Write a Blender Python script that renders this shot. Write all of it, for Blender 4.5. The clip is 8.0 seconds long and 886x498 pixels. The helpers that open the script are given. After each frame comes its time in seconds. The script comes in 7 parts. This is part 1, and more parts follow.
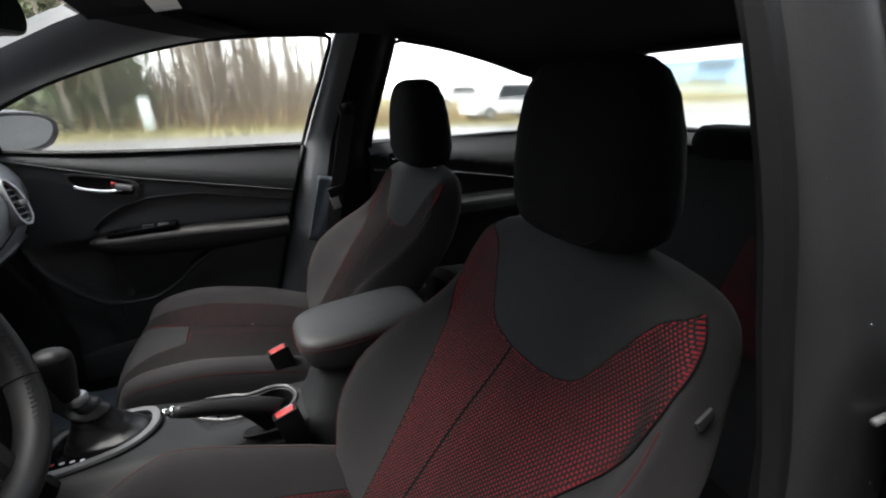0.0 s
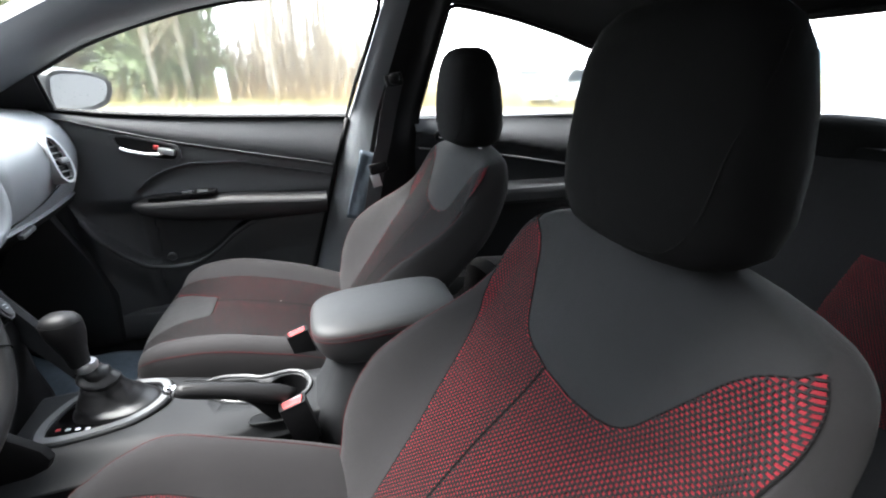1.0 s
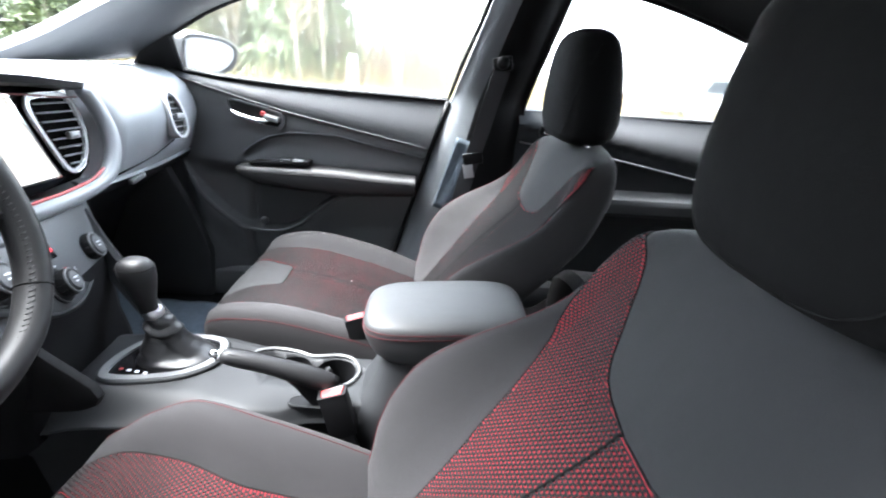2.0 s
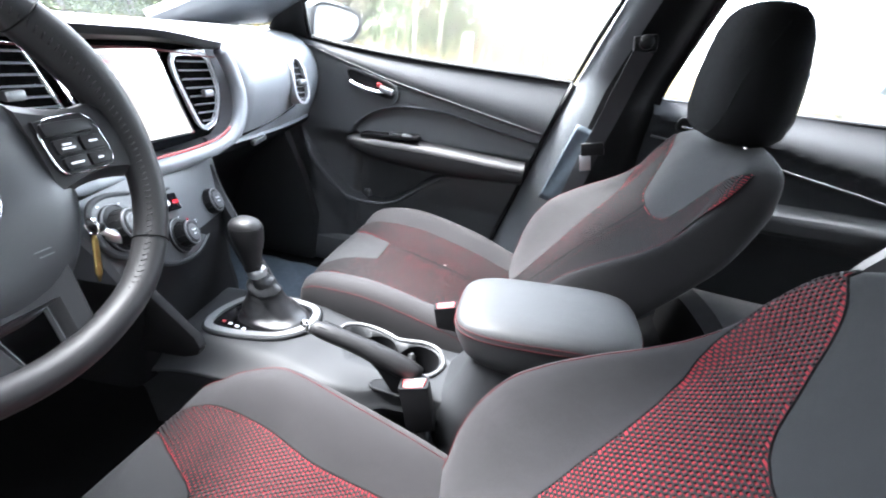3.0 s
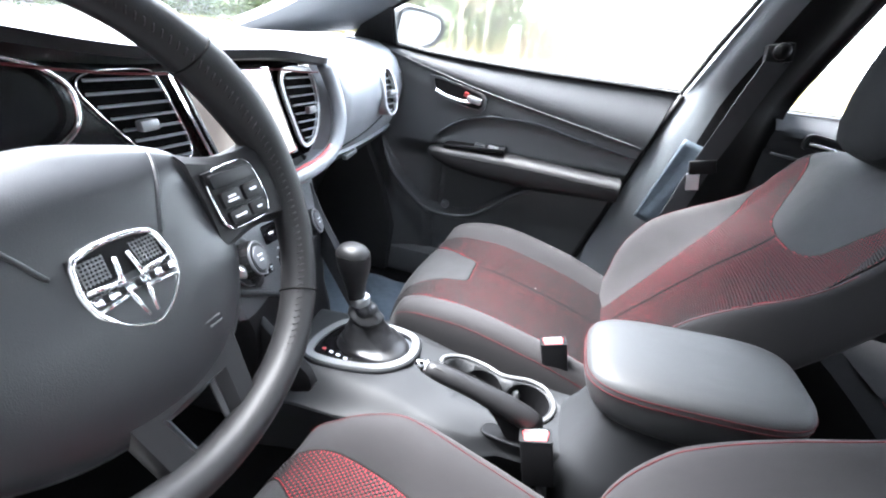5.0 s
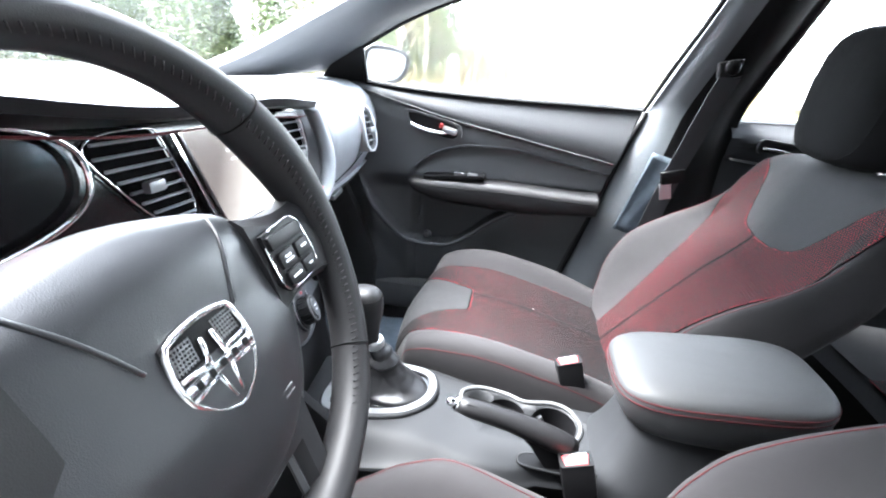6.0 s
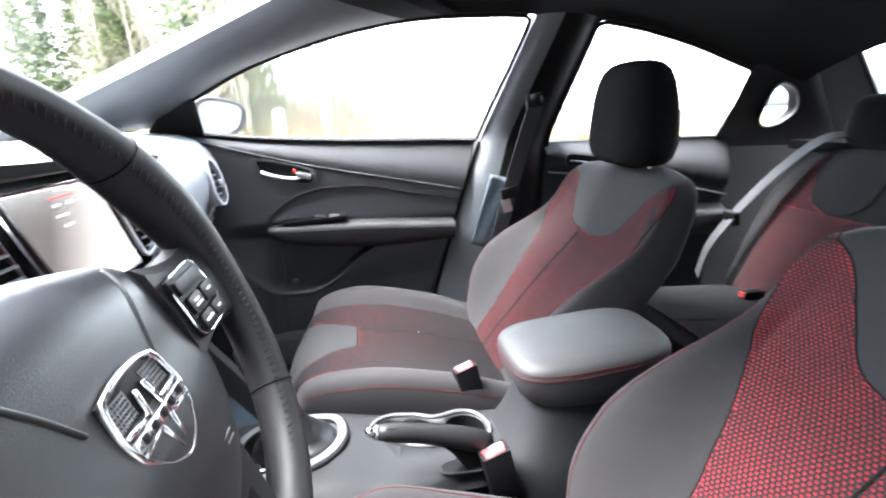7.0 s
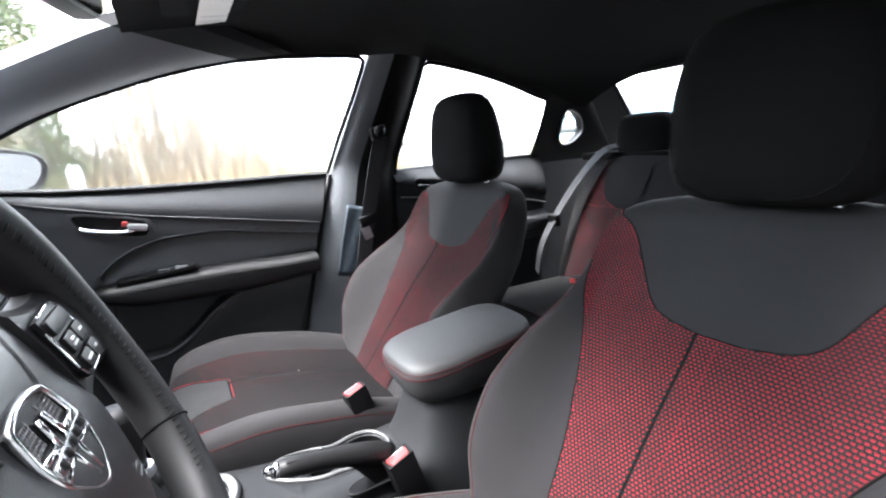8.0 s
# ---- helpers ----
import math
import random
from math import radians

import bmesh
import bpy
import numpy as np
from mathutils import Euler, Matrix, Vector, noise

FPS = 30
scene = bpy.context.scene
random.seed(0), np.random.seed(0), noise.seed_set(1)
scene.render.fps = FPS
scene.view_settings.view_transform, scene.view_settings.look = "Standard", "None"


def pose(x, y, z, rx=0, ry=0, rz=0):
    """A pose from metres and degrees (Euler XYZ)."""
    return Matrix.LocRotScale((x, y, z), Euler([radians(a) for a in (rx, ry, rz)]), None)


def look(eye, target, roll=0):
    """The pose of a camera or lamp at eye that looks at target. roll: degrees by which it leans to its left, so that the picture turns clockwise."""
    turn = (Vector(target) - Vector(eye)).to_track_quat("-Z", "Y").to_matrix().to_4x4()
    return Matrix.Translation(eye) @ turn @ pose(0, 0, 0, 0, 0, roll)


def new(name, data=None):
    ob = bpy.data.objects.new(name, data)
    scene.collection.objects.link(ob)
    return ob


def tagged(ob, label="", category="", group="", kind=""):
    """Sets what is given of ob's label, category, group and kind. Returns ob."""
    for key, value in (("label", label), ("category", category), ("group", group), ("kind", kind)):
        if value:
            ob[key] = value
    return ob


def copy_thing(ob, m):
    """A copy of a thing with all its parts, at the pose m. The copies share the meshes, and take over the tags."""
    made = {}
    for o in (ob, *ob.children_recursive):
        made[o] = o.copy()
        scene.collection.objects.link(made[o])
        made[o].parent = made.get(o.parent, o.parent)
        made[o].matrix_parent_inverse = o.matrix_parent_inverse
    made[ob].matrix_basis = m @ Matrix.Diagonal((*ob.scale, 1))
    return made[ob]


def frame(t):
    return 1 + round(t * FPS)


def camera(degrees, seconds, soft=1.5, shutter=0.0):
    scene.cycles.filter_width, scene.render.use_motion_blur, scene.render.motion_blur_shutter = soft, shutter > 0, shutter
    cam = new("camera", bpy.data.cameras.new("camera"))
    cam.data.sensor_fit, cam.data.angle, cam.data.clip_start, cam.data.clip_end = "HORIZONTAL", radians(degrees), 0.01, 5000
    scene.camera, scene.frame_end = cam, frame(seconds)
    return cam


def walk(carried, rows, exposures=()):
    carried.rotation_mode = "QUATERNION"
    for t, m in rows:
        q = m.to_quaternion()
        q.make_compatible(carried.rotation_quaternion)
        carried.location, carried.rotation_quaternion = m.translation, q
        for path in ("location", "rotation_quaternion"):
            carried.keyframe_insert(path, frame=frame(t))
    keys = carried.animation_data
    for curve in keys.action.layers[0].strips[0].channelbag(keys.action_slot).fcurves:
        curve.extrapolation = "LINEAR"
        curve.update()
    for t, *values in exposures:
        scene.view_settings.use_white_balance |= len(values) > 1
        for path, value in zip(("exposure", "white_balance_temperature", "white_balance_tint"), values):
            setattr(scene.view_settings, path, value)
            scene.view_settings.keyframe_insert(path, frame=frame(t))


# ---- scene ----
cam = camera(91.3, 8.0, soft=2.0, shutter=0.3)
PATH = [
    (0, (0.009, -0.85, 1.126), (0.774, 0.871, 0.454), -1.4),
    (0.5, (0.045, -0.803, 1.114), (0.705, 0.943, 0.396), -0.4),
    (1, (0.082, -0.761, 1.099), (0.615, 1.019, 0.36), 0.6),
    (1.5, (0.114, -0.721, 1.085), (0.493, 1.091, 0.327), 2.4),
    (2, (0.135, -0.668, 1.064), (0.248, 1.175, 0.298), 4.7),
    (3.5, (0.079, -0.583, 1.047), (-0.286, 1.15, 0.12), 7.6),
    (4, (0.051, -0.57, 1.055), (-0.353, 1.145, 0.11), 7.7),
    (4.5, (0.001, -0.555, 1.061), (-0.447, 1.153, 0.122), 7.1),
    (6, (-0.144, -0.568, 1.069), (-0.415, 1.248, 0.276), 3.3),
    (6.5, (-0.172, -0.592, 1.06), (-0.162, 1.279, 0.353), 2.4),
    (7, (-0.19, -0.61, 1.052), (0.187, 1.263, 0.458), -0.5),
    (7.5, (-0.209, -0.633, 1.041), (0.534, 1.151, 0.527), -2.4),
    (8, (-0.234, -0.657, 1.031), (0.764, 1.015, 0.572), -4.3),
]
EXPOSURES = [(0.0, 3.05, 6600, 10), (0.5, 4.03, 6500, 9), (1.0, 4.73, 6350, 9), (1.5, 5.23, 6200, 9), (2.0, 5.59, 6100, 9), (3.5, 5.86, 6050, 11), (4.5, 5.82, 6050, 11), (6.0, 5.9, 6100, 10), (7.0, 5.55, 6200, 11), (8.0, 4.95, 6250, 12)]
walk(cam, [(t, look(eye, target, roll)) for t, eye, target, roll in PATH], EXPOSURES)

# ---- daylight: overcast sky ----
world = bpy.data.worlds.new("overcast")
scene.world = world
world.use_nodes = True
wn, wl = world.node_tree.nodes, world.node_tree.links
sky = wn.new("ShaderNodeTexSky")
sky.sky_type, sky.sun_disc = "NISHITA", False
sky.sun_elevation, sky.sun_rotation = radians(63), radians(277)
sky.air_density, sky.dust_density, sky.ozone_density = 1.0, 1.0, 1.0
pale = wn.new("ShaderNodeHueSaturation")
pale.inputs["Saturation"].default_value = 0.22
wl.new(sky.outputs[0], pale.inputs["Color"])
wl.new(pale.outputs[0], wn["Background"].inputs["Color"])
wn["Background"].inputs["Strength"].default_value = 0.12
sun_data = bpy.data.lights.new("sun", "SUN")
sun_data.energy, sun_data.angle, sun_data.color = 1.5, radians(40), (1.0, 0.97, 0.93)
sun = new("sun", sun_data)
sun.matrix_world = look((-26, 3, 50), (0, 0, 0))


# ---- materials ----
def nodes_of(name):
    m = bpy.data.materials.new(name)
    m.use_nodes = True
    return m, m.node_tree.nodes, m.node_tree.links, m.node_tree.nodes["Principled BSDF"]


def surface(name, colour, rough=0.5, metal=0.0, grain=0.0, size=400.0, vary=0.15, stain=3.0, sheen=0.0, coat=0.0, kind="noise", spec=0.5, dent=0.0):
    """A plain surface: two scales of colour variation, uneven gloss and fine relief."""
    m, n, l, p = nodes_of(name)
    tc = n.new("ShaderNodeTexCoord")
    big, fine = n.new("ShaderNodeTexNoise"), n.new("ShaderNodeTexNoise")
    big.inputs["Scale"].default_value, fine.inputs["Scale"].default_value = stain, size
    big.inputs["Detail"].default_value = 5
    l.new(tc.outputs["Object"], big.inputs["Vector"]), l.new(tc.outputs["Object"], fine.inputs["Vector"])
    add = n.new("ShaderNodeMath")
    l.new(big.outputs["Fac"], add.inputs[0]), l.new(fine.outputs["Fac"], add.inputs[1])
    span = n.new("ShaderNodeMapRange")
    span.inputs["From Min"].default_value, span.inputs["From Max"].default_value = 0.6, 1.4
    span.inputs["To Min"].default_value, span.inputs["To Max"].default_value = 1 - vary, 1 + vary
    l.new(add.outputs[0], span.inputs["Value"])
    mix = n.new("ShaderNodeMix")
    mix.data_type, mix.blend_type = "RGBA", "MULTIPLY"
    mix.inputs["Factor"].default_value = 1.0
    mix.inputs["A"].default_value = (*colour, 1)
    l.new(span.outputs[0], mix.inputs["B"])
    l.new(mix.outputs["Result"], p.inputs["Base Color"])
    gloss = n.new("ShaderNodeMapRange")
    gloss.inputs["To Min"].default_value, gloss.inputs["To Max"].default_value = max(0.02, rough - 0.08), min(1, rough + 0.08)
    l.new(big.outputs["Fac"], gloss.inputs["Value"])
    l.new(gloss.outputs[0], p.inputs["Roughness"])
    p.inputs["Metallic"].default_value = metal
    p.inputs["Coat Weight"].default_value = coat
    p.inputs["Specular IOR Level"].default_value = spec
    if sheen:
        p.inputs["Sheen Weight"].default_value, p.inputs["Sheen Roughness"].default_value = sheen, 0.5
    if grain:
        bump = n.new("ShaderNodeBump")
        bump.inputs["Strength"].default_value, bump.inputs["Distance"].default_value = grain, 0.001
        if kind == "cells":
            cell = n.new("ShaderNodeTexVoronoi")
            cell.inputs["Scale"].default_value = size
            l.new(tc.outputs["Object"], cell.inputs["Vector"])
            l.new(cell.outputs["Distance"], bump.inputs["Height"])
        else:
            l.new(fine.outputs["Fac"], bump.inputs["Height"])
        l.new(bump.outputs[0], p.inputs["Normal"])
        if dent:
            soft, give = n.new("ShaderNodeTexNoise"), n.new("ShaderNodeBump")
            soft.inputs["Scale"].default_value, soft.inputs["Detail"].default_value = 16, 3
            give.inputs["Strength"].default_value, give.inputs["Distance"].default_value = dent, 0.006
            l.new(tc.outputs["Object"], soft.inputs["Vector"]), l.new(soft.outputs["Fac"], give.inputs["Height"])
            l.new(give.outputs[0], bump.inputs["Normal"])
    return m


def glowing(name, colour, strength):
    m, n, l, p = nodes_of(name)
    p.inputs["Base Color"].default_value = (0.02, 0.02, 0.02, 1)
    p.inputs["Roughness"].default_value = 0.15
    p.inputs["Emission Color"].default_value, p.inputs["Emission Strength"].default_value = (*colour, 1), strength
    return m


def pane_glass(name, gloss=0.06, tint=(0.93, 0.96, 0.95), veil=0.0, wavy=0.0):
    """Clear glass; veil: the share of light that a wet film scatters."""
    m, n, l, p = nodes_of(name)
    n.remove(p)
    clear, shine, mix = n.new("ShaderNodeBsdfTransparent"), n.new("ShaderNodeBsdfGlossy"), n.new("ShaderNodeMixShader")
    clear.inputs["Color"].default_value = (*tint, 1)
    shine.inputs["Roughness"].default_value = 0.02
    mix.inputs["Fac"].default_value = gloss
    l.new(clear.outputs[0], mix.inputs[1]), l.new(shine.outputs[0], mix.inputs[2])
    if wavy:
        ripple, ripple_mix = n.new("ShaderNodeBsdfRefraction"), n.new("ShaderNodeMixShader")
        ripple.inputs["Color"].default_value = (*tint, 1)
        ripple.inputs["IOR"].default_value, ripple.inputs["Roughness"].default_value = 1.015, 0.38
        ripple_mix.inputs["Fac"].default_value = wavy
        l.new(clear.outputs[0], ripple_mix.inputs[1]), l.new(ripple.outputs[0], ripple_mix.inputs[2])
        l.new(ripple_mix.outputs[0], mix.inputs[1])
    if veil:
        wet, film_mix = n.new("ShaderNodeBsdfTranslucent"), n.new("ShaderNodeMixShader")
        wet.inputs["Color"].default_value = (0.9, 0.92, 0.93, 1)
        film_mix.inputs["Fac"].default_value = veil
        l.new(mix.outputs[0], film_mix.inputs[1]), l.new(wet.outputs[0], film_mix.inputs[2])
        mix = film_mix
    l.new(mix.outputs[0], n["Material Output"].inputs["Surface"])
    return m


def leafy(name, dark, light, through_light=0.25, rough=0.6):
    m, n, l, p = nodes_of(name)
    info, ramp = n.new("ShaderNodeNewGeometry"), n.new("ShaderNodeValToRGB")
    ramp.color_ramp.elements[0].color, ramp.color_ramp.elements[1].color = (*dark, 1), (*light, 1)
    l.new(info.outputs["Random Per Island"], ramp.inputs["Fac"])
    l.new(ramp.outputs["Color"], p.inputs["Base Color"])
    p.inputs["Roughness"].default_value = rough
    p.inputs["Transmission Weight"].default_value = 0.0
    p.inputs["Subsurface Weight"].default_value = 0.0
    return m


M_FABRIC = surface("charcoal_fabric", (0.0158, 0.0160, 0.0168), 0.85, grain=0.4, size=1500, vary=0.18, stain=9, spec=0.12, sheen=0.04, dent=0.35)
M_BOLSTER = surface("bolster_fabric", (0.0174, 0.0166, 0.0174), 0.85, grain=0.4, size=1700, vary=0.15, stain=8, spec=0.12, sheen=0.04, dent=0.40)
M_RED = surface("red_backing", (0.160, 0.0118, 0.018), 0.7, grain=0.3, size=900, vary=0.40, stain=22, spec=0.12)
M_NET = surface("black_net", (0.0125, 0.0115, 0.0120), 0.8, grain=0.2, size=1500, vary=0.2, stain=30, spec=0.12)
# Darker copy of the bolster cloth, for the dimmer light in the rear.
M_BENCH_DIM = surface("dimmed_bench_fabric", (0.0095, 0.0095, 0.0100), 0.85, grain=0.4, size=1700, vary=0.15, stain=8, spec=0.10, dent=0.40)
M_SEAM = surface("black_seam", (0.006, 0.006, 0.006), 0.8, vary=0.2, stain=30, spec=0.05)
M_THREAD = surface("red_thread", (0.048, 0.0045, 0.006), 0.6, vary=0.2, stain=200, spec=0.12)
M_HEAD = surface("headrest_fabric", (0.0027, 0.0027, 0.0029), 0.9, grain=0.4, size=1500, vary=0.2, stain=7, spec=0.12, dent=0.4)
M_PLASTIC = surface("grained_plastic", (0.062, 0.0645, 0.068), 0.52, grain=0.12, size=1600, vary=0.12, stain=4, kind="cells", spec=0.36)
M_DOOR_DIM = surface("dimmed_door_trim", (0.027, 0.0285, 0.031), 0.80, grain=0.12, size=1600, vary=0.12, stain=4, kind="cells", spec=0.10)
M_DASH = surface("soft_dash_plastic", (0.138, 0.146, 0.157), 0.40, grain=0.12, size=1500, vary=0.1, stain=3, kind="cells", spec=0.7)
M_BADGE = surface("badge_chrome", (0.70, 0.71, 0.72), 0.20, metal=1.0, vary=0.08, stain=90)
M_SILVER = surface("silver_paint", (0.13, 0.133, 0.137), 0.42, metal=0.35, vary=0.06, stain=9)
M_RIM = surface("dark_satin_silver", (0.085, 0.087, 0.09), 0.40, metal=0.3, vary=0.06, stain=9)
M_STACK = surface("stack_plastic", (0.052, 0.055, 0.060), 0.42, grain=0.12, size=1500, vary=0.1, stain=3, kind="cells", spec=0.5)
M_CLIMATE = surface("climate_plastic", (0.024, 0.025, 0.027), 0.38, grain=0.1, size=1400, vary=0.1, stain=6, kind="cells", spec=0.5)
# Near-black colour that paints depth shade onto the flat vent plates.
M_VENT_SHADE = surface("vent_shade_black", (0.0012, 0.0012, 0.0013), 0.95, vary=0.2, stain=20, spec=0.03)
M_PILLAR_DIM = surface("dimmed_pillar_grey", (0.019, 0.0195, 0.0205), 0.9, grain=0.4, size=900, vary=0.2, stain=5, spec=0.1)
M_KICK = surface("footwell_plastic", (0.021, 0.0215, 0.0230), 0.6, grain=0.2, size=900, vary=0.2, stain=6, spec=0.3)
M_BOOT = surface("boot_leather", (0.009, 0.009, 0.010), 0.36, grain=0.15, size=900, vary=0.15, stain=20, kind="cells")
M_VENT = surface("vent_silver", (0.36, 0.37, 0.38), 0.45, metal=0.15, vary=0.05, stain=9)
M_SPOKE = surface("spoke_silver", (0.0125, 0.0125, 0.0135), 0.46, metal=0.1, vary=0.08, stain=9, spec=0.25)
M_HUB = surface("airbag_plastic", (0.0115, 0.0125, 0.014), 0.36, grain=0.14, size=1300, vary=0.1, stain=5, kind="cells", spec=0.42)
M_CONSOLE = surface("console_plastic", (0.0142, 0.0150, 0.0163), 0.56, grain=0.08, size=1600, vary=0.1, stain=4, kind="cells", spec=0.21)
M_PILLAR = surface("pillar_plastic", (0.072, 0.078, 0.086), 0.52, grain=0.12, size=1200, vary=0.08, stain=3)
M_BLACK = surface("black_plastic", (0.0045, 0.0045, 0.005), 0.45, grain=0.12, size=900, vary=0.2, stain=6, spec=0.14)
M_GLOSS = surface("gloss_black", (0.003, 0.003, 0.0035), 0.12, vary=0.1, stain=4, coat=0.05, spec=0.28)
M_LEATHER = surface("black_leather", (0.0235, 0.0245, 0.0255), 0.58, grain=0.12, size=1100, vary=0.12, stain=6, kind="cells", spec=0.50, dent=0.25)
M_WHEEL = surface("wheel_leather", (0.0085, 0.0085, 0.0092), 0.50, grain=0.10, size=1200, vary=0.14, stain=6, kind="cells", spec=0.26)
M_CHROME = surface("chrome", (0.78, 0.79, 0.80), 0.10, metal=1.0, vary=0.03)
M_SATIN = surface("satin_silver", (0.56, 0.57, 0.58), 0.34, metal=1.0, vary=0.05, stain=8)
M_CARPET = surface("black_carpet", (0.0042, 0.0042, 0.0045), 0.95, grain=1.0, size=700, vary=0.35, stain=12, spec=0.1)
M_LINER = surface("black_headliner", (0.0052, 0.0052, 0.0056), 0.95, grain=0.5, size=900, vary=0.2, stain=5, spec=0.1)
M_BELT = surface("grey_webbing", (0.024, 0.025, 0.0275), 0.7, grain=0.5, size=900, vary=0.15, stain=20, spec=0.3)
M_FILM = surface("blue_film", (0.068, 0.084, 0.102), 0.85, grain=0.3, size=60, vary=0.15, stain=15, spec=0.1)
M_REDPLASTIC = surface("red_plastic", (0.30, 0.030, 0.030), 0.35, vary=0.08, stain=30)
M_RUBBER = surface("rubber_seal", (0.004, 0.004, 0.0045), 0.6, grain=0.2, size=300, vary=0.2, spec=0.15)
M_PAINT = surface("grey_paint", (0.016, 0.0165, 0.018), 0.50, metal=0.2, grain=0.1, size=300, vary=0.2, stain=8, coat=0.0)
M_LABEL = surface("white_label", (0.72, 0.71, 0.66), 0.5, vary=0.06, stain=60)
M_PRINT = surface("pale_print", (0.55, 0.56, 0.58), 0.5, vary=0.05)
M_BRASS = surface("brass_key", (0.36, 0.27, 0.10), 0.35, metal=1.0, vary=0.1)
M_GLASS = pane_glass("window_glass")
M_WETGLASS = pane_glass("wet_window_glass", veil=0.008, wavy=0.75)
M_DROP = pane_glass("water_drop", 0.06, (0.95, 0.96, 0.97), 0.05)
M_MIRROR = surface("mirror_silver", (0.24, 0.25, 0.26), 0.08, metal=1.0, vary=0.25, stain=60)
M_SCREEN = glowing("lit_screen_glare", (0.75, 0.66, 0.56), 0.044)
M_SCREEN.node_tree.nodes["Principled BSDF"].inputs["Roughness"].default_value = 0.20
# Sky glare painted into the screen's emission, brightest at the lower right.
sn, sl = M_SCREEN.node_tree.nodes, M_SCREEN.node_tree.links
s_co, s_sep, s_add, glare_ramp = sn.new("ShaderNodeTexCoord"), sn.new("ShaderNodeSeparateXYZ"), sn.new("ShaderNodeMath"), sn.new("ShaderNodeValToRGB")
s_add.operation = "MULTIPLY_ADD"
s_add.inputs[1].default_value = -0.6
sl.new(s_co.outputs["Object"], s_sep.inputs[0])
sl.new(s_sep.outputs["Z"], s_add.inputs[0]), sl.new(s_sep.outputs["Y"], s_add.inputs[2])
glare_map = sn.new("ShaderNodeMapRange")
glare_map.inputs["From Min"].default_value, glare_map.inputs["From Max"].default_value = -0.10, 0.11
sl.new(s_add.outputs[0], glare_map.inputs["Value"]), sl.new(glare_map.outputs[0], glare_ramp.inputs["Fac"])
glare_ramp.color_ramp.elements[0].color, glare_ramp.color_ramp.elements[1].color = (0.12, 0.10, 0.09, 1), (1.0, 0.93, 0.84, 1)
sl.new(glare_ramp.outputs["Color"], sn["Principled BSDF"].inputs["Emission Color"])
M_GAUGE = glowing("lit_red_dial", (0.9, 0.03, 0.05), 0.05)
M_DIGIT = glowing("lit_white_print", (0.9, 0.9, 0.95), 0.045)


# ---- mesh helpers ----
def mesh_of(name, verts, faces, smooth=True):
    me = bpy.data.meshes.new(name)
    me.from_pydata([tuple(v) for v in verts], [], faces)
    if smooth:
        me.shade_smooth()
    me.update()
    return me


def part(name, data, material, parent=None, label="", smooth=True):
    """Links a bmesh, a mesh or (verts, faces) as one mesh object, under a thing or a part if one is given."""
    if isinstance(data, tuple):
        data = mesh_of(name, data[0], data[1], smooth)
    elif isinstance(data, bmesh.types.BMesh):
        bmesh.ops.recalc_face_normals(data, faces=data.faces)
        me = bpy.data.meshes.new(name)
        data.to_mesh(me)
        data.free()
        if smooth:
            me.shade_smooth()
            me.set_sharp_from_angle(angle=radians(38))
        data = me
    if material and not data.materials:
        data.materials.append(material)
    ob = new(name, data)
    if parent:
        ob.parent = parent
    if label:
        ob["label"] = label
    return ob


def thing(name, label, category, at=(0, 0, 0), group="", kind=""):
    """An Empty at the base of a thing, which parents its parts."""
    ob = new(name)
    ob.empty_display_size = 0.05
    ob.matrix_basis = pose(*at)
    return tagged(ob, label, category, group, kind)


def rows_mesh(rows, closed=False, caps=False):
    """A skin over rows of points of equal count; closed: each row is a ring."""
    n = len(rows[0])
    verts = [p for r in rows for p in r]
    faces = []
    for i in range(len(rows) - 1):
        for j in range(n if closed else n - 1):
            k = (j + 1) % n
            faces.append((i * n + j, i * n + k, (i + 1) * n + k, (i + 1) * n + j))
    if caps and closed:
        faces.append(tuple(reversed(range(n))))
        faces.append(tuple((len(rows) - 1) * n + j for j in range(n)))
    return verts, faces


def skin(rows, closed=False, caps=False):
    bm = bmesh.new()
    v, f = rows_mesh(rows, closed, caps)
    vs = [bm.verts.new(p) for p in v]
    for q in f:
        bm.faces.new([vs[i] for i in q])
    return bm


def ring(cx, cy, cz, a, b, n=28, power=2.0, plane="xy", turn=0.0):
    """A superellipse of half axes a, b."""
    out = []
    for i in range(n):
        t = 2 * math.pi * i / n + turn
        c, s = math.cos(t), math.sin(t)
        u = a * math.copysign(abs(c) ** (2 / power), c)
        v = b * math.copysign(abs(s) ** (2 / power), s)
        out.append({"xy": (cx + u, cy + v, cz), "yz": (cx, cy + u, cz + v), "xz": (cx + u, cy, cz + v)}[plane])
    return out


def tube(points, radius, n=8, closed=False, flat=1.0):
    """A round bar along points; radius: one or one for each point."""
    pts = [Vector(p) for p in points]
    k = len(pts)
    rs = [float(r) for r in radius] if isinstance(radius, (list, tuple)) else [float(radius)] * k
    rows, side = [], None
    for i in range(k):
        d = (pts[(i + 1) % k] - pts[i - 1]) if closed or 0 < i < k - 1 else (pts[min(i + 1, k - 1)] - pts[max(i - 1, 0)])
        d.normalize()
        if side is None:
            side = d.orthogonal().normalized()
        side = (side - d * side.dot(d)).normalized()
        up = d.cross(side)
        rows.append([pts[i] + rs[i] * (math.cos(2 * math.pi * j / n) * side + flat * math.sin(2 * math.pi * j / n) * up) for j in range(n)])
    if closed:
        v, f = rows_mesh(rows, True)
        m = k * n
        f += [((k - 1) * n + j, (k - 1) * n + (j + 1) % n, (j + 1) % n, j) for j in range(n)]
        return v, f
    return rows_mesh(rows, True, True)


